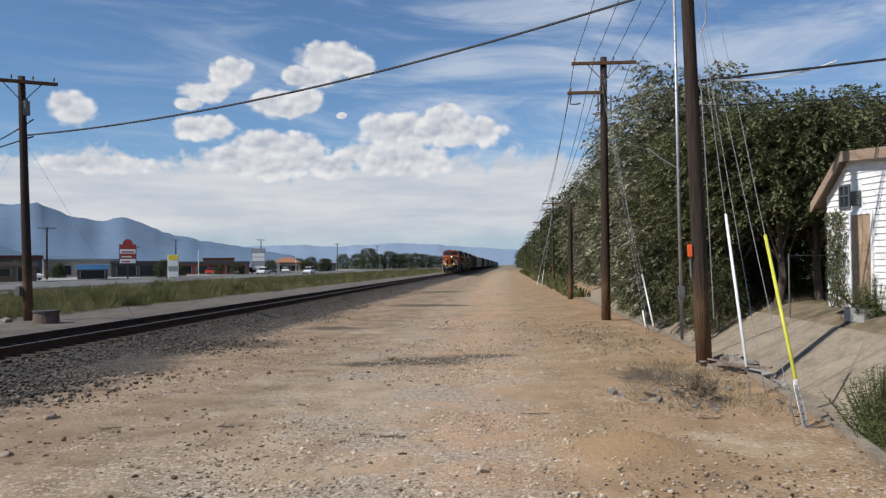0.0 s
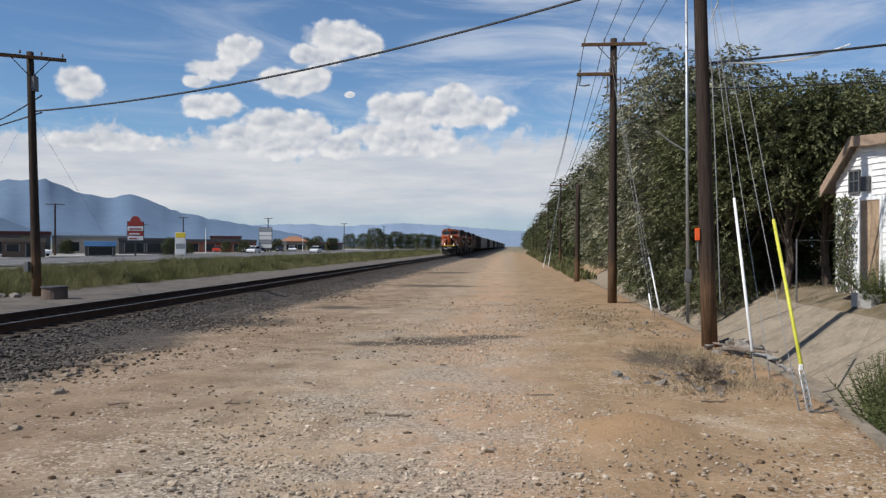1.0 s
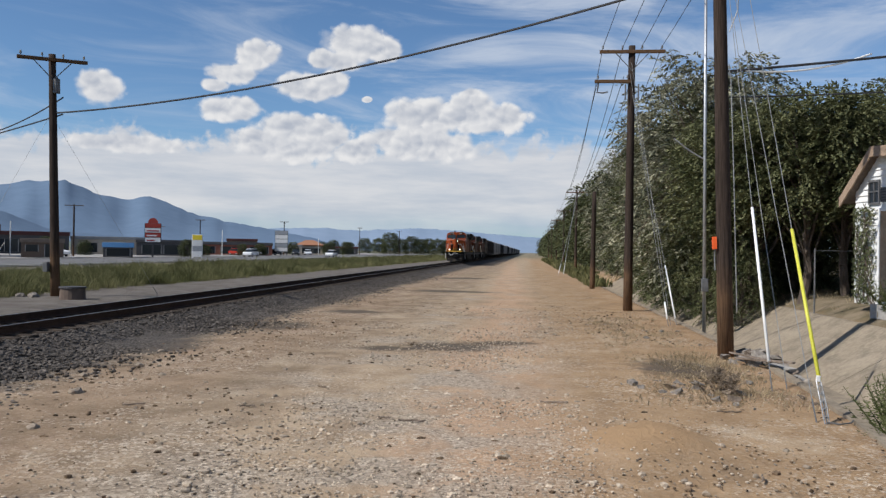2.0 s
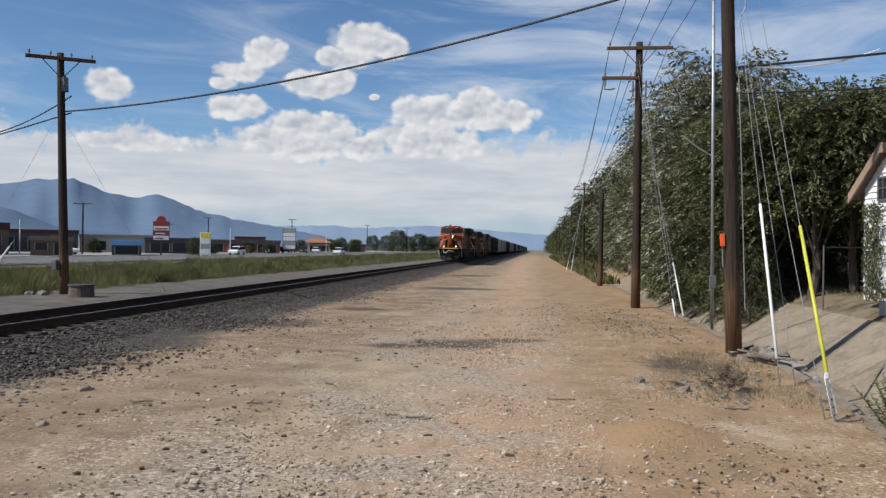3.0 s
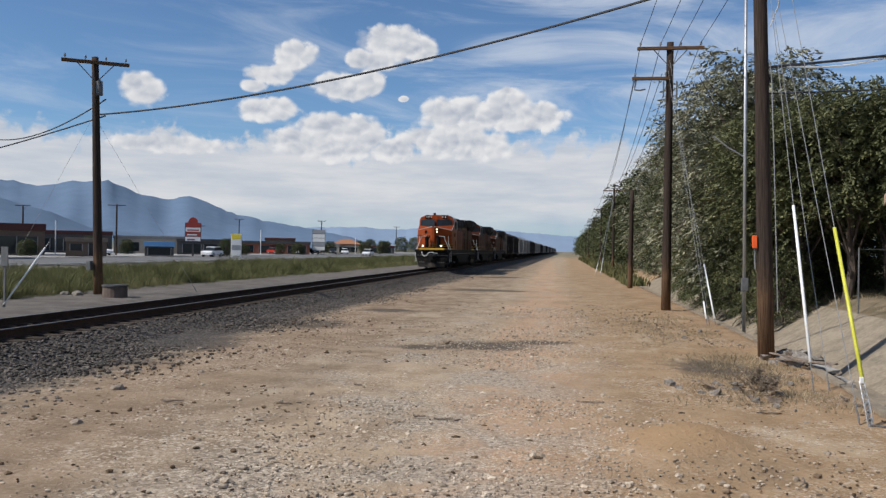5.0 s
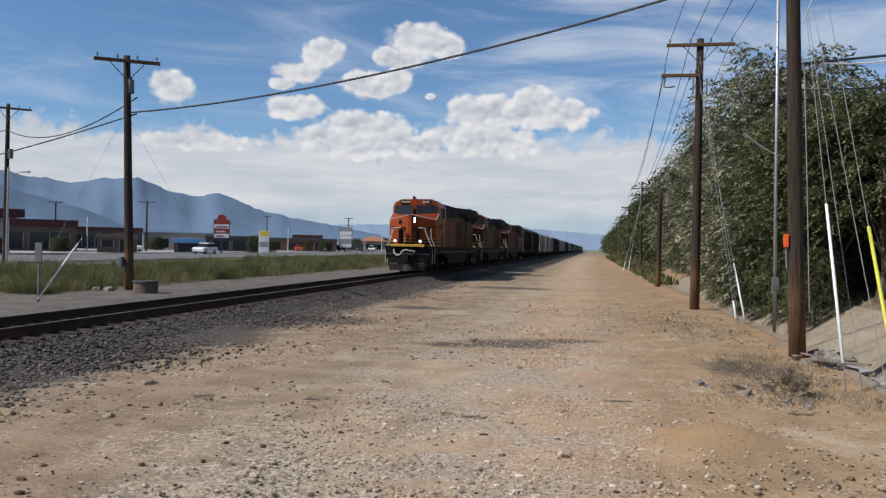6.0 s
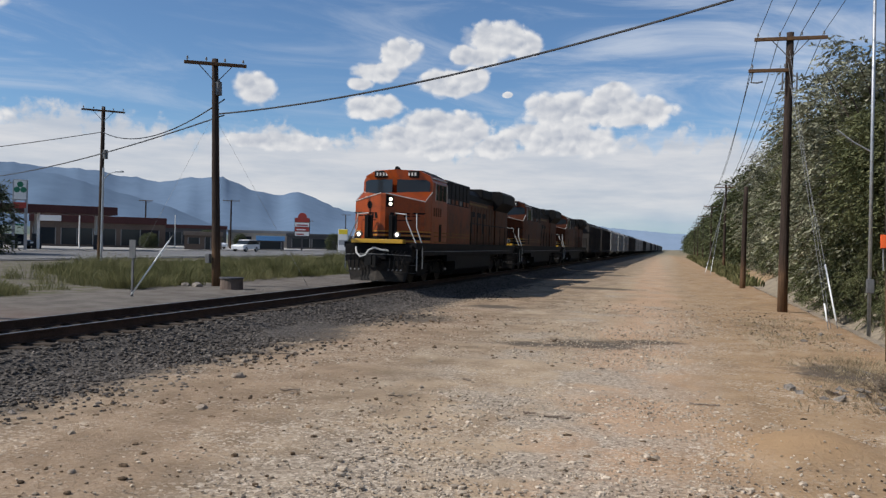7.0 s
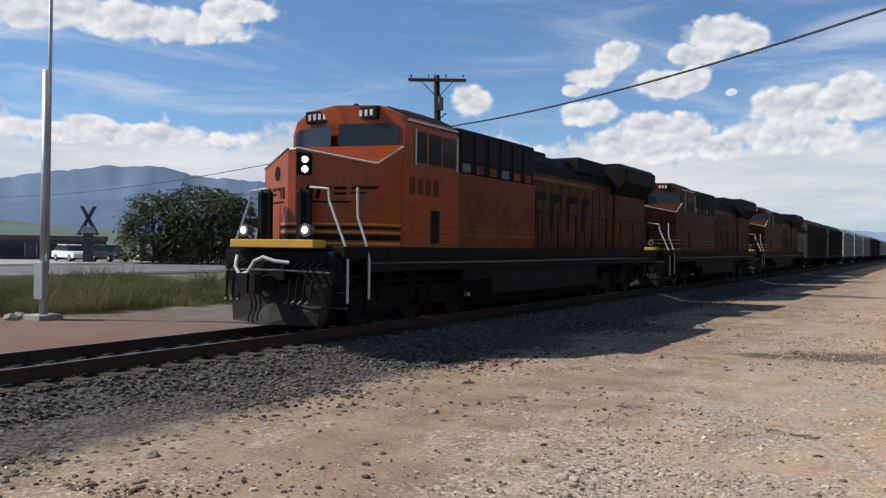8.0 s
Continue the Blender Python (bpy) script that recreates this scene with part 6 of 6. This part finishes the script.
def build_debris():
    r = random.Random(17)
    for i, (x, y, s) in enumerate(((-6.45, 11.35, 0.14), (-5.65, 9.05, 0.11), (-6.0, 13.2, 0.08), (-4.2, 14.2, 0.07), (-3.6, 11.7, 0.05), (-3.2, 13.6, 0.05), (-2.2, 15.0, 0.05), (-7.2, 12.9, 0.09), (-6.9, 14.2, 0.1), (-7.4, 16.2, 0.08), (-7.0, 10.4, 0.07), (-5.0, 12.6, 0.05), (-6.9, 5.6, 0.13), (-6.2, 7.4, 0.07), (-5.2, 6.2, 0.06), (-4.3, 9.0, 0.05), (-3.4, 8.0, 0.04), (-1.0, 12.5, 0.04), (1.0, 13.4, 0.05), (2.2, 9.4, 0.05), (2.9, 8.8, 0.05))):
        lump("stone", x, y, land(x, y) + s * 0.15, (s * 0.85, s * 0.65, s * 0.45), M["rock"], "rounded tan stone lying on the dirt", "stone", i)
    for i, (x, y, L, a) in enumerate(((0.43, 11.9, 0.5, 2), (-1.38, 10.25, 0.42, 8), (-1.75, 10.35, 0.2, 2), (2.8, 11.65, 0.42, 4), (2.3, 15.6, 0.7, -50), (-3.1, 12.5, 0.16, 0), (-5.2, 10.6, 0.35, 20), (-6.9, 14.0, 0.5, 5), (-7.6, 15.2, 0.7, 12), (-3.7, 10.8, 0.25, 25), (-1.2, 14.7, 0.12, 0), (1.2, 8.7, 0.12, 60), (2.3, 8.2, 0.25, 75))):
        stick(x, y, land(x, y) + 0.005, L * 0.8, r.uniform(0.008, 0.015), a, i)
    # flat rubble and boards by the pole and along the drain's edge
    for i in range(120):
        if i < 76:
            x, y = r.gauss(5.0, 0.36), r.gauss(17.5, 0.55)
            a, pile = r.uniform(0.07, 0.24), 0.26 * math.exp(-((x - 5.0) / 0.4) ** 2 - ((y - 17.5) / 0.7) ** 2) * r.random()
        elif i < 100:
            x, y = r.gauss(2.65, 0.5), r.gauss(13.4, 0.5)
            a, pile = r.uniform(0.04, 0.15), 0.0
        else:
            x, y = r.uniform(3.0, 4.4), r.uniform(11.5, 24)
            a, pile = r.uniform(0.04, 0.13), 0.0
        z = land(x, y) + (0.12 if x > 4.4 + lip(y) else 0.0) + pile
        chunk("rubble_piece", x, y, z + a * 0.2, (a, a * r.uniform(0.5, 0.9), a * r.uniform(0.3, 0.6)), M["rubble"] if r.random() < 0.7 else M["wood_debris"], "broken grey-brown lump of rubble by the drain", "rubble", 200 + i)["group"] = "rubble by the pole"
    for i, (x, y, w, d, t, turn, tip) in enumerate(((5.40, 17.2, 0.50, 0.40, 0.07, 20, 12), (4.95, 16.6, 0.55, 0.16, 0.08, -58, 4), (5.1, 17.9, 0.5, 0.3, 0.08, 70, -14), (4.9, 18.3, 0.4, 0.3, 0.07, 10, 16))):
        bm = box(B(), -w / 2, w / 2, -d / 2, d / 2, 0, t, 0.012)
        for v in bm.verts:
            v.co += Vector((noise.noise(v.co * 3 + Vector((i, 0, 0))), noise.noise(v.co * 3 + Vector((0, i, 4))), 0.3 * noise.noise(v.co * 4))) * 0.10
        ob = part("concrete_slab", bm, M["pale_concrete"])
        ob.matrix_basis = pose(x, y, land(x, y) + 0.17, tip, tip * 0.6, turn)
        tagged(ob, "broken pale concrete slab lying on rubble", "slab", "slabs in the drain")
    for i in range(4):
        x, y = r.uniform(4.4, 5.2), r.uniform(15.0, 19.5)
        bm = box(B(), -0.6, 0.6, -0.06, 0.06, 0, 0.03, 0.004)
        ob = part("plank", bm, M["wood_debris"])
        ob.matrix_basis = pose(x, y, land(x, y) + 0.14, r.uniform(-6, 6), r.uniform(-12, 12), r.uniform(0, 180))
        tagged(ob, "weathered grey broken plank by the pole", "plank", "planks by the pole")
    for i in range(10):
        x, y = r.uniform(7.9, 9.6), r.uniform(13.5, 19.5)
        lump("bank_rock", x, y, land(x, y) + 0.03, (r.uniform(0.1, 0.3), 0.15, 0.1), M["rubble"], "broken concrete lump on the bank", "rock", 50 + i)
    for i, (x, y) in enumerate(((-17.3, 27.4), (-17.5, 27.0), (-17.05, 27.1), (-18.9, 11.6), (-19.2, 12.0))):
        lump("verge_rock", x, y, 0.33, (0.2, 0.16, 0.12), M["rubble"], "pale broken stone beside a pole", "rock", 80 + i)


build_debris()

# ---------------------------------------------------------------- across the road
def at(az, d):
    return d * math.sin(radians(az)), d * math.cos(radians(az))


def strip(name, x0, x1, y0, y1, z, mat, label, category):
    tagged(part(name, box(B(), x0, x1, y0, y1, z - 0.06, z), mat), label, category, kind="structure")


strip("road", -60.0, -41.0, -400, 1500, 0.335, M["asphalt"], "grey asphalt highway running along the verge", "road")
for x in (-60.3, -40.7):
    strip("kerb", x - 0.3, x + 0.3, -400, 1500, 0.47, M["pale_concrete"], "pale concrete kerb along the road", "kerb")
strip("forecourt", -150.0, -60.7, 20, 420, 0.36, M["pale_concrete"], "pale concrete forecourt before the shops", "pavement")


def building(az0, az1, d, h, depth, wall, roof, label, openings=(), parapet=0.5, turn=0.0, z0=0.36):
    """A low commercial block that faces the road; its front spans two bearings."""
    ax, ay = at(az0, d)
    bx, by = at(az1, d * (1 + turn))
    w = math.hypot(bx - ax, by - ay)
    b = thing("building", pose(ax, ay, z0, 0, 0, math.degrees(math.atan2(by - ay, bx - ax))), label, "building", "shops across the road")
    shell = part("wall", box(B(), 0, w, 0, depth, -0.1, h), wall, b)
    part("roof", box(B(), -0.15, w + 0.15, -0.2, depth + 0.2, h, h + parapet, 0.03), roof, b)
    for u0, u1, v0, v1, mat in openings:
        win = part("window", box(B(), u0 * w, u1 * w, -0.03, 0.05, v0, v1), mat, b)
        n = max(1, int((u1 - u0) * w / 2.0))
        for k in range(n + 1):
            x = u0 * w + (u1 - u0) * w * k / n
            part("mullion", box(B(), x - 0.05, x + 0.05, -0.07, -0.03, v0, v1), M["roof_grey"], win)
    return b, w


G = M["glass"]
station, sw = building(-42.2, -34.2, 128, 3.4, 14, M["brown_wall"], M["roof_red"], "long low brown store with dark red fascia roof", [(0.02, 0.18, 0.3, 2.6, G), (0.22, 0.45, 0.3, 2.6, G), (0.5, 0.62, 0.3, 2.6, G), (0.66, 0.95, 0.3, 2.6, G)], 1.0)
part("fascia_board", box(B(), sw * 0.04, sw * 0.22, -0.34, -0.22, 3.5, 4.3), M["sign_white"], station, "pale sign board, unreadable")
canopy = thing("fuel_canopy", pose(*at(-43.2, 104), 0.36, 0, 0, 45), "flat fuel station canopy with white posts", "canopy")
part("canopy_roof", box(B(), -5.5, 10.5, -4, 4, 4.0, 4.9, 0.05), M["roof_red"], canopy)
for x in (-4, 2.5, 9):
    for y in (-2.5, 2.5):
        part("post", box(B(), x - 0.15, x + 0.15, y - 0.15, y + 0.15, 0, 4.0), M["sign_white"], canopy)
for x in (-4, 2.5, 9):
    pump = part("pump", box(B(), x - 0.5, x + 0.5, -0.4, 0.4, 0, 1.7, 0.04), M["dark_wall"], canopy)
building(-33.0, -30.6, 122, 2.0, 8, M["brown_wall"], M["shingle"], "small brown hut with shingled roof", [(0.1, 0.4, 0.8, 1.7, G), (0.55, 0.7, 0.1, 1.8, G)], 0.55)
building(-36.0, -30.3, 168, 3.4, 10, M["dark_wall"], M["roof_red"], "low dark shop with maroon parapet", [(0.1, 0.9, 0.4, 2.6, G)], 0.7)
building(-30.2, -25.0, 175, 2.9, 20, M["tan_wall"], M["roof_grey"], "long tan warehouse with grey flat roof", [(0.1, 0.3, 0.4, 2.2, G)], 0.6)
building(-28.3, -26.5, 135, 1.5, 6, M["dark_wall"], M["awning_blue"], "small shop with a bright blue awning", [(0.1, 0.9, 0.2, 1.3, G)], 0.75)
building(-26.3, -22.9, 165, 2.5, 12, M["dark_wall"], M["dark_wall"], "dark shop front with blue sign", [(0.1, 0.45, 0.3, 2.0, G), (0.5, 0.9, 0.3, 2.0, G)], 0.5)
building(-22.6, -17.6, 205, 2.4, 14, M["brick_red"], M["dark_wall"], "low red brick shop row", [(0.05, 0.25, 0.3, 2.0, G), (0.32, 0.6, 0.3, 2.0, G), (0.7, 0.95, 0.3, 2.0, G)], 0.7)
building(-20.6, -18.6, 230, 3.6, 14, M["brown_wall"], M["roof_red"], "brown two-level shop block", [(0.1, 0.9, 1.8, 2.8, G)], 0.6)
building(-17.4, -15.6, 250, 2.4, 14, M["tan_wall"], M["roof_grey"], "pale tan shop with flat grey roof", [(0.1, 0.9, 0.3, 1.9, G)], 0.6)
rest, rw = building(-16.0, -14.2, 262, 2.6, 14, M["tan_wall"], M["roof_orange"], "tan restaurant with terracotta roof", [(0.1, 0.9, 0.4, 2.0, G)], 0.4)
part("hip_roof", loft(B(), [[(-0.5, -0.5, 3.0), (rw + 0.5, -0.5, 3.0), (rw + 0.5, 14.5, 3.0), (-0.5, 14.5, 3.0)], [(rw * 0.35, 5, 4.6), (rw * 0.65, 5, 4.6), (rw * 0.65, 9, 4.6), (rw * 0.35, 9, 4.6)]]), M["roof_orange"], rest, "terracotta hipped roof")
building(-14.0, -11.8, 300, 2.2, 14, M["dark_wall"], M["roof_red"], "dark low shop far along the road", [(0.1, 0.9, 0.3, 1.8, G)], 0.6)
building(-59.5, -52.8, 96, 2.0, 10, M["dark_wall"], M["brown_wall"], "dark low shop across the road", [(0.05, 0.3, 0.3, 1.7, G), (0.4, 0.6, 0.3, 1.7, G), (0.7, 0.9, 0.3, 1.7, G)], 0.5)
building(-50.8, -46.2, 88, 2.0, 9, M["brick_red"], M["shingle"], "low brick house with dark roof among trees", [(0.08, 0.2, 0.5, 1.7, M["sign_white"]), (0.55, 0.75, 0.7, 1.6, G)], 0.7)


def sign(az, d, w, z0, z1, mats, label, posts=1, top=None, frame_mat="dark_wall"):
    s = thing("roadside_sign", pose(*at(az, d), 0.36, 0, 0, -az * 0.9), label, "sign", "signs across the road")
    for k in range(posts):
        x = 0 if posts == 1 else (-w * 0.42 if k == 0 else w * 0.42)
        part("post", box(B(), x - 0.14, x + 0.14, 0.02, 0.3, 0, z1 if posts > 1 else z0), M[frame_mat], s)
    n = len(mats)
    cab = part("sign_box", box(B(), -w / 2, w / 2, 0.0, 0.4, z0, z1, 0.03), M[frame_mat], s)
    for k, m in enumerate(mats):
        a, b = z1 - (z1 - z0) * (k + 0.95) / n, z1 - (z1 - z0) * (k + 0.05) / n
        part("panel", box(B(), -w / 2 + 0.1, w / 2 - 0.1, -0.04, 0.0, a, b, 0.01), M[m], cab)
    if top:
        part("crown", top, M["sign_red"], s, "rounded red top of sign")
    return s, cab


s1, c1 = sign(-25.3, 138, 2.5, 2.4, 5.4, ["sign_red", "sign_white", "sign_red", "sign_white"], "red and white roadside sign with rounded top", 1, tube(B(), (0, 0.05, 5.5), (0, 0.35, 5.5), 0.75, 0.75, 16))
for k in range(3):
    part("lettering", box(B(), -0.9, 0.9 - 0.3 * k, -0.052, -0.041, 4.1 - 0.75 * k, 4.3 - 0.75 * k), M["sign_red"] if k != 1 else M["sign_white"], c1, "unreadable lettering bar")
s2, c2 = sign(-22.5, 135, 1.6, 0.2, 3.7, ["sign_yellow", "sign_white", "sign_grey", "sign_white"], "tall yellow and white price sign on posts", 2, frame_mat="sign_white")
s3, c3 = sign(-17.0, 210, 3.2, 1.0, 6.2, ["sign_grey", "sign_white", "sign_white", "sign_grey", "sign_white"], "tall grey and white shopping centre sign", 2)
s4, c4 = sign(-42.8, 96, 1.35, 5.1, 7.25, ["sign_white"], "tall two-post fuel sign with green clover emblem", 2, frame_mat="sign_grey")
for dx, z in ((0, 6.75), (-0.3, 6.2), (0.3, 6.2)):
    part("emblem_leaf", tube(B(), (dx, -0.06, z), (dx, -0.045, z), 0.3, 0.3, 14), M["sign_green"], c4, "round green emblem leaf")
part("price_panel", box(B(), -0.6, 0.6, -0.02, 0.2, 4.3, 4.9, 0.02), M["sign_red"], s4, "red price panel")
part("brace_bar", box(B(), -0.5, 0.5, 0.05, 0.2, 2.5, 2.65), M["sign_green"], s4)
s5 = thing("roadside_sign", pose(*at(-53.9, 84), 0.36, 0, 0, 50), "dark crossed sign frame on a post", "sign", "signs across the road")
part("post", box(B(), -0.45, 0.45, 0, 0.4, 0, 2.7), M["dark_wall"], s5)
for s in (-1, 1):
    part("blade", prism(B(), [(s * -1.0, 2.5), (s * -0.6, 2.5), (s * 0.75, 5.2), (s * 0.4, 5.2)], -0.2, -0.05, "y"), M["dark_wall"], s5)
part("panel", prism(B(), [(-0.75, 2.7), (0.75, 2.7), (0.45, 3.3), (-0.45, 3.3)], -0.28, -0.2, "y"), M["sign_grey"], s5, "pale panel, unreadable")
for az, d, h in ((-20.9, 190, 5.5), (-14.5, 230, 4.6), (-39.4, 112, 4.6), (-33.6, 140, 5.2)):
    p = thing("flag_pole", pose(*at(az, d), 0.36), "slim white pole by the shop lots", "pole", "slim poles across the road")
    part("mast", tube(B(), (0, 0, 0), (0, 0, h), 0.09, 0.07, 8), M["sign_white"], p)


def motor_car(x, y, turn, paint, label, tall=1.0):
    """A parked or driven car, facing -y."""
    c = thing("car", pose(x, y, 0.36, 0, 0, turn), label, "car", "cars on the road")
    low = [(-2.25, 0.35), (-2.3, 0.7), (-2.1, 0.88), (-1.1, 0.98), (1.9, 1.02), (2.25, 0.9), (2.3, 0.4)]
    part("body", prism(B(), [(u, v * tall) for u, v in low], -0.9, 0.9), M[paint], c)
    top = [(-1.1, 0.98), (-0.45, 1.52), (1.4, 1.55), (2.1, 1.0)]
    part("greenhouse", prism(B(), [(u, v * tall) for u, v in top], -0.78, 0.78), G, c)
    part("roof", prism(B(), [(-0.5, 1.525 * tall), (-0.42, 1.6 * tall), (1.3, 1.62 * tall), (1.45, 1.55 * tall)], -0.76, 0.76), M[paint], c)
    for s in (-1, 1):
        for yy in (-1.4, 1.4):
            wheel = part("wheel", tube(B(), (s * 0.72, yy, 0.33), (s * 0.92, yy, 0.33), 0.33, 0.33, 16), M["rubber"], c)
            part("rim", tube(B(), (s * 0.92, yy, 0.33), (s * 0.93, yy, 0.33), 0.2, 0.19, 12), M["galvanised"], wheel)
        part("headlight", box(B(), s * 0.68 - 0.16, s * 0.68 + 0.16, -2.305, -2.2, 0.62 * tall, 0.78 * tall, 0.01), M["sign_white"], c)
    return c


suv = motor_car(-56.0, 150, 0, "car_white", "white sport utility vehicle driving along the road", 1.0)
for x, y, turn, paint, lab in ((-71.0, 118.0, 60, "car_white", "white car parked before a shop"), (-74.0, 121.0, 60, "car_dark", "dark car parked before a shop"), (-69.0, 190.0, 50, "car_red", "red car parked by the brick shops"),
                               (-66.0, 196.0, 50, "car_white", "white car parked by the brick shops"), (-64.0, 204.0, 50, "car_dark", "dark car parked by the shops"), (-61.5, 214.0, 20, "car_dark", "dark car near the tall sign"),
                               (-62.0, 228.0, 20, "car_white", "white car by the restaurant"), (-46.0, 190.0, 0, "car_white", "white car on the far road"), (-74.0, 72.0, 70, "car_white", "white car at the fuel station"),
                               (-70.0, 75.0, 70, "car_dark", "dark car at the fuel station"), (-68.0, 52.0, 80, "car_dark", "dark pickup-sized car parked across the road"), (-71.0, 50.0, 80, "car_white", "white car parked across the road")):
    motor_car(x, y, turn, paint, lab)


# ---------------------------------------------------------------- mountains
def ridge(name, d, profile, mat, label, jag, depth):
    """A range far off, as a rough slope: its skyline as bearings and elevations in degrees."""
    bm = B()
    lo, hi = profile[0][0], profile[-1][0]
    n = 260
    rows = []
    for j in range(9):
        f = j / 8
        row = []
        for i in range(n + 1):
            az = lo + (hi - lo) * i / n
            e = ramp(az, profile) + jag * (noise.noise((az * 0.9, d * 0.01, 0)) + 0.5 * noise.noise((az * 2.7, d * 0.01, 3)) + 0.4 * noise.noise((az * 6.5, d * 0.01, 7)))
            top = max(2.0, d * math.tan(radians(max(e, 0.02))))
            r = d - depth * (1 - f) * (1 + 0.1 * noise.noise((az * 0.3, f * 2, 9)))
            z = top * (f ** 1.15) * (1 + (0.12 * noise.noise((az * 0.5, f * 3.0, 5)) if 0 < j < 8 else 0)) - (6 if j == 0 else 0)
            x, y = at(az, r)
            row.append(bm.verts.new((x, y, min(z, top))))
        rows.append(row)
    for a, b in zip(rows, rows[1:]):
        for i in range(n):
            bm.faces.new((a[i], a[i + 1], b[i + 1], b[i]))
    tagged(part(name, bm, mat, smooth=True), label, "mountains", kind="structure")


# colours carry the distance haze, palest on the farthest range
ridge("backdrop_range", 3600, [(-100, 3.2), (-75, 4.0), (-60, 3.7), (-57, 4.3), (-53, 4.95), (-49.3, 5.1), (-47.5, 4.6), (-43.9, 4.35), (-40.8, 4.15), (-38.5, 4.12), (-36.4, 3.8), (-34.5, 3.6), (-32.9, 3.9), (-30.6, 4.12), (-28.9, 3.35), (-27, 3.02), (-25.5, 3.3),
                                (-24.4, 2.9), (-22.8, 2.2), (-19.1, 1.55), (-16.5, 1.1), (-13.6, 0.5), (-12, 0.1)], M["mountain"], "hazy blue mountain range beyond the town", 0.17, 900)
ridge("backdrop_pale_range", 4200, [(-24, 0.4), (-19, 1.3), (-15, 1.5), (-11.6, 1.35), (-7.7, 1.6), (-4, 1.4), (0, 1.1), (6, 0.9), (30, 0.6)], M["mountain_far_haze"], "faint pale blue range under cloud", 0.08, 500)
ridge("backdrop_foothill", 2600, [(-100, 2.0), (-60, 2.4), (-47, 3.2), (-43.9, 3.75), (-40.8, 3.8), (-37.4, 2.9), (-34, 2.0), (-31.4, 1.0), (-28, 0.7), (-20, 0.3), (-10, 0.2)], M["mountain_near_haze"], "darker blue foothill before the mountains", 0.08, 700)
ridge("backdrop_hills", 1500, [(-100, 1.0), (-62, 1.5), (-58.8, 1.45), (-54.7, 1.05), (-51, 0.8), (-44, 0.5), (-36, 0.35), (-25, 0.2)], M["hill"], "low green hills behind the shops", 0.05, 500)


# ---------------------------------------------------------------- movement
def spin(r, y, k):
    """A wheel of radius r that has rolled k metres."""
    return pose(0, y, r, math.degrees(k / r) % 360.0, 0, 0)


def motions():
    def front(t):
        return ramp(t, FRONT_ROWS)

    offset = 0.0
    for k, ob in enumerate([loco_1, loco_2, loco_3] + WAGONS):
        walk(ob, [(t, pose(TRACK_X, y + offset, RAIL_Z)) for t, y in FRONT_ROWS])
        offset += LOCO_LEN if k < 3 else CAR_LEN
    for w in loco_1_wheels:
        r, y = w.location.z, w.location.y
        walk(w, [(i / FPS, spin(r, y, FRONT_ROWS[0][1] - front(i / FPS))) for i in range(0, 241)])
    walk(suv, [(0.0, pose(-56.0, 187.0, 0.34)), (3.5, pose(-56.0, 144.0, 0.34)), (6.5, pose(-56.0, 107.0, 0.34)), (8.0, pose(-56.0, 88.7, 0.34))])


motions()
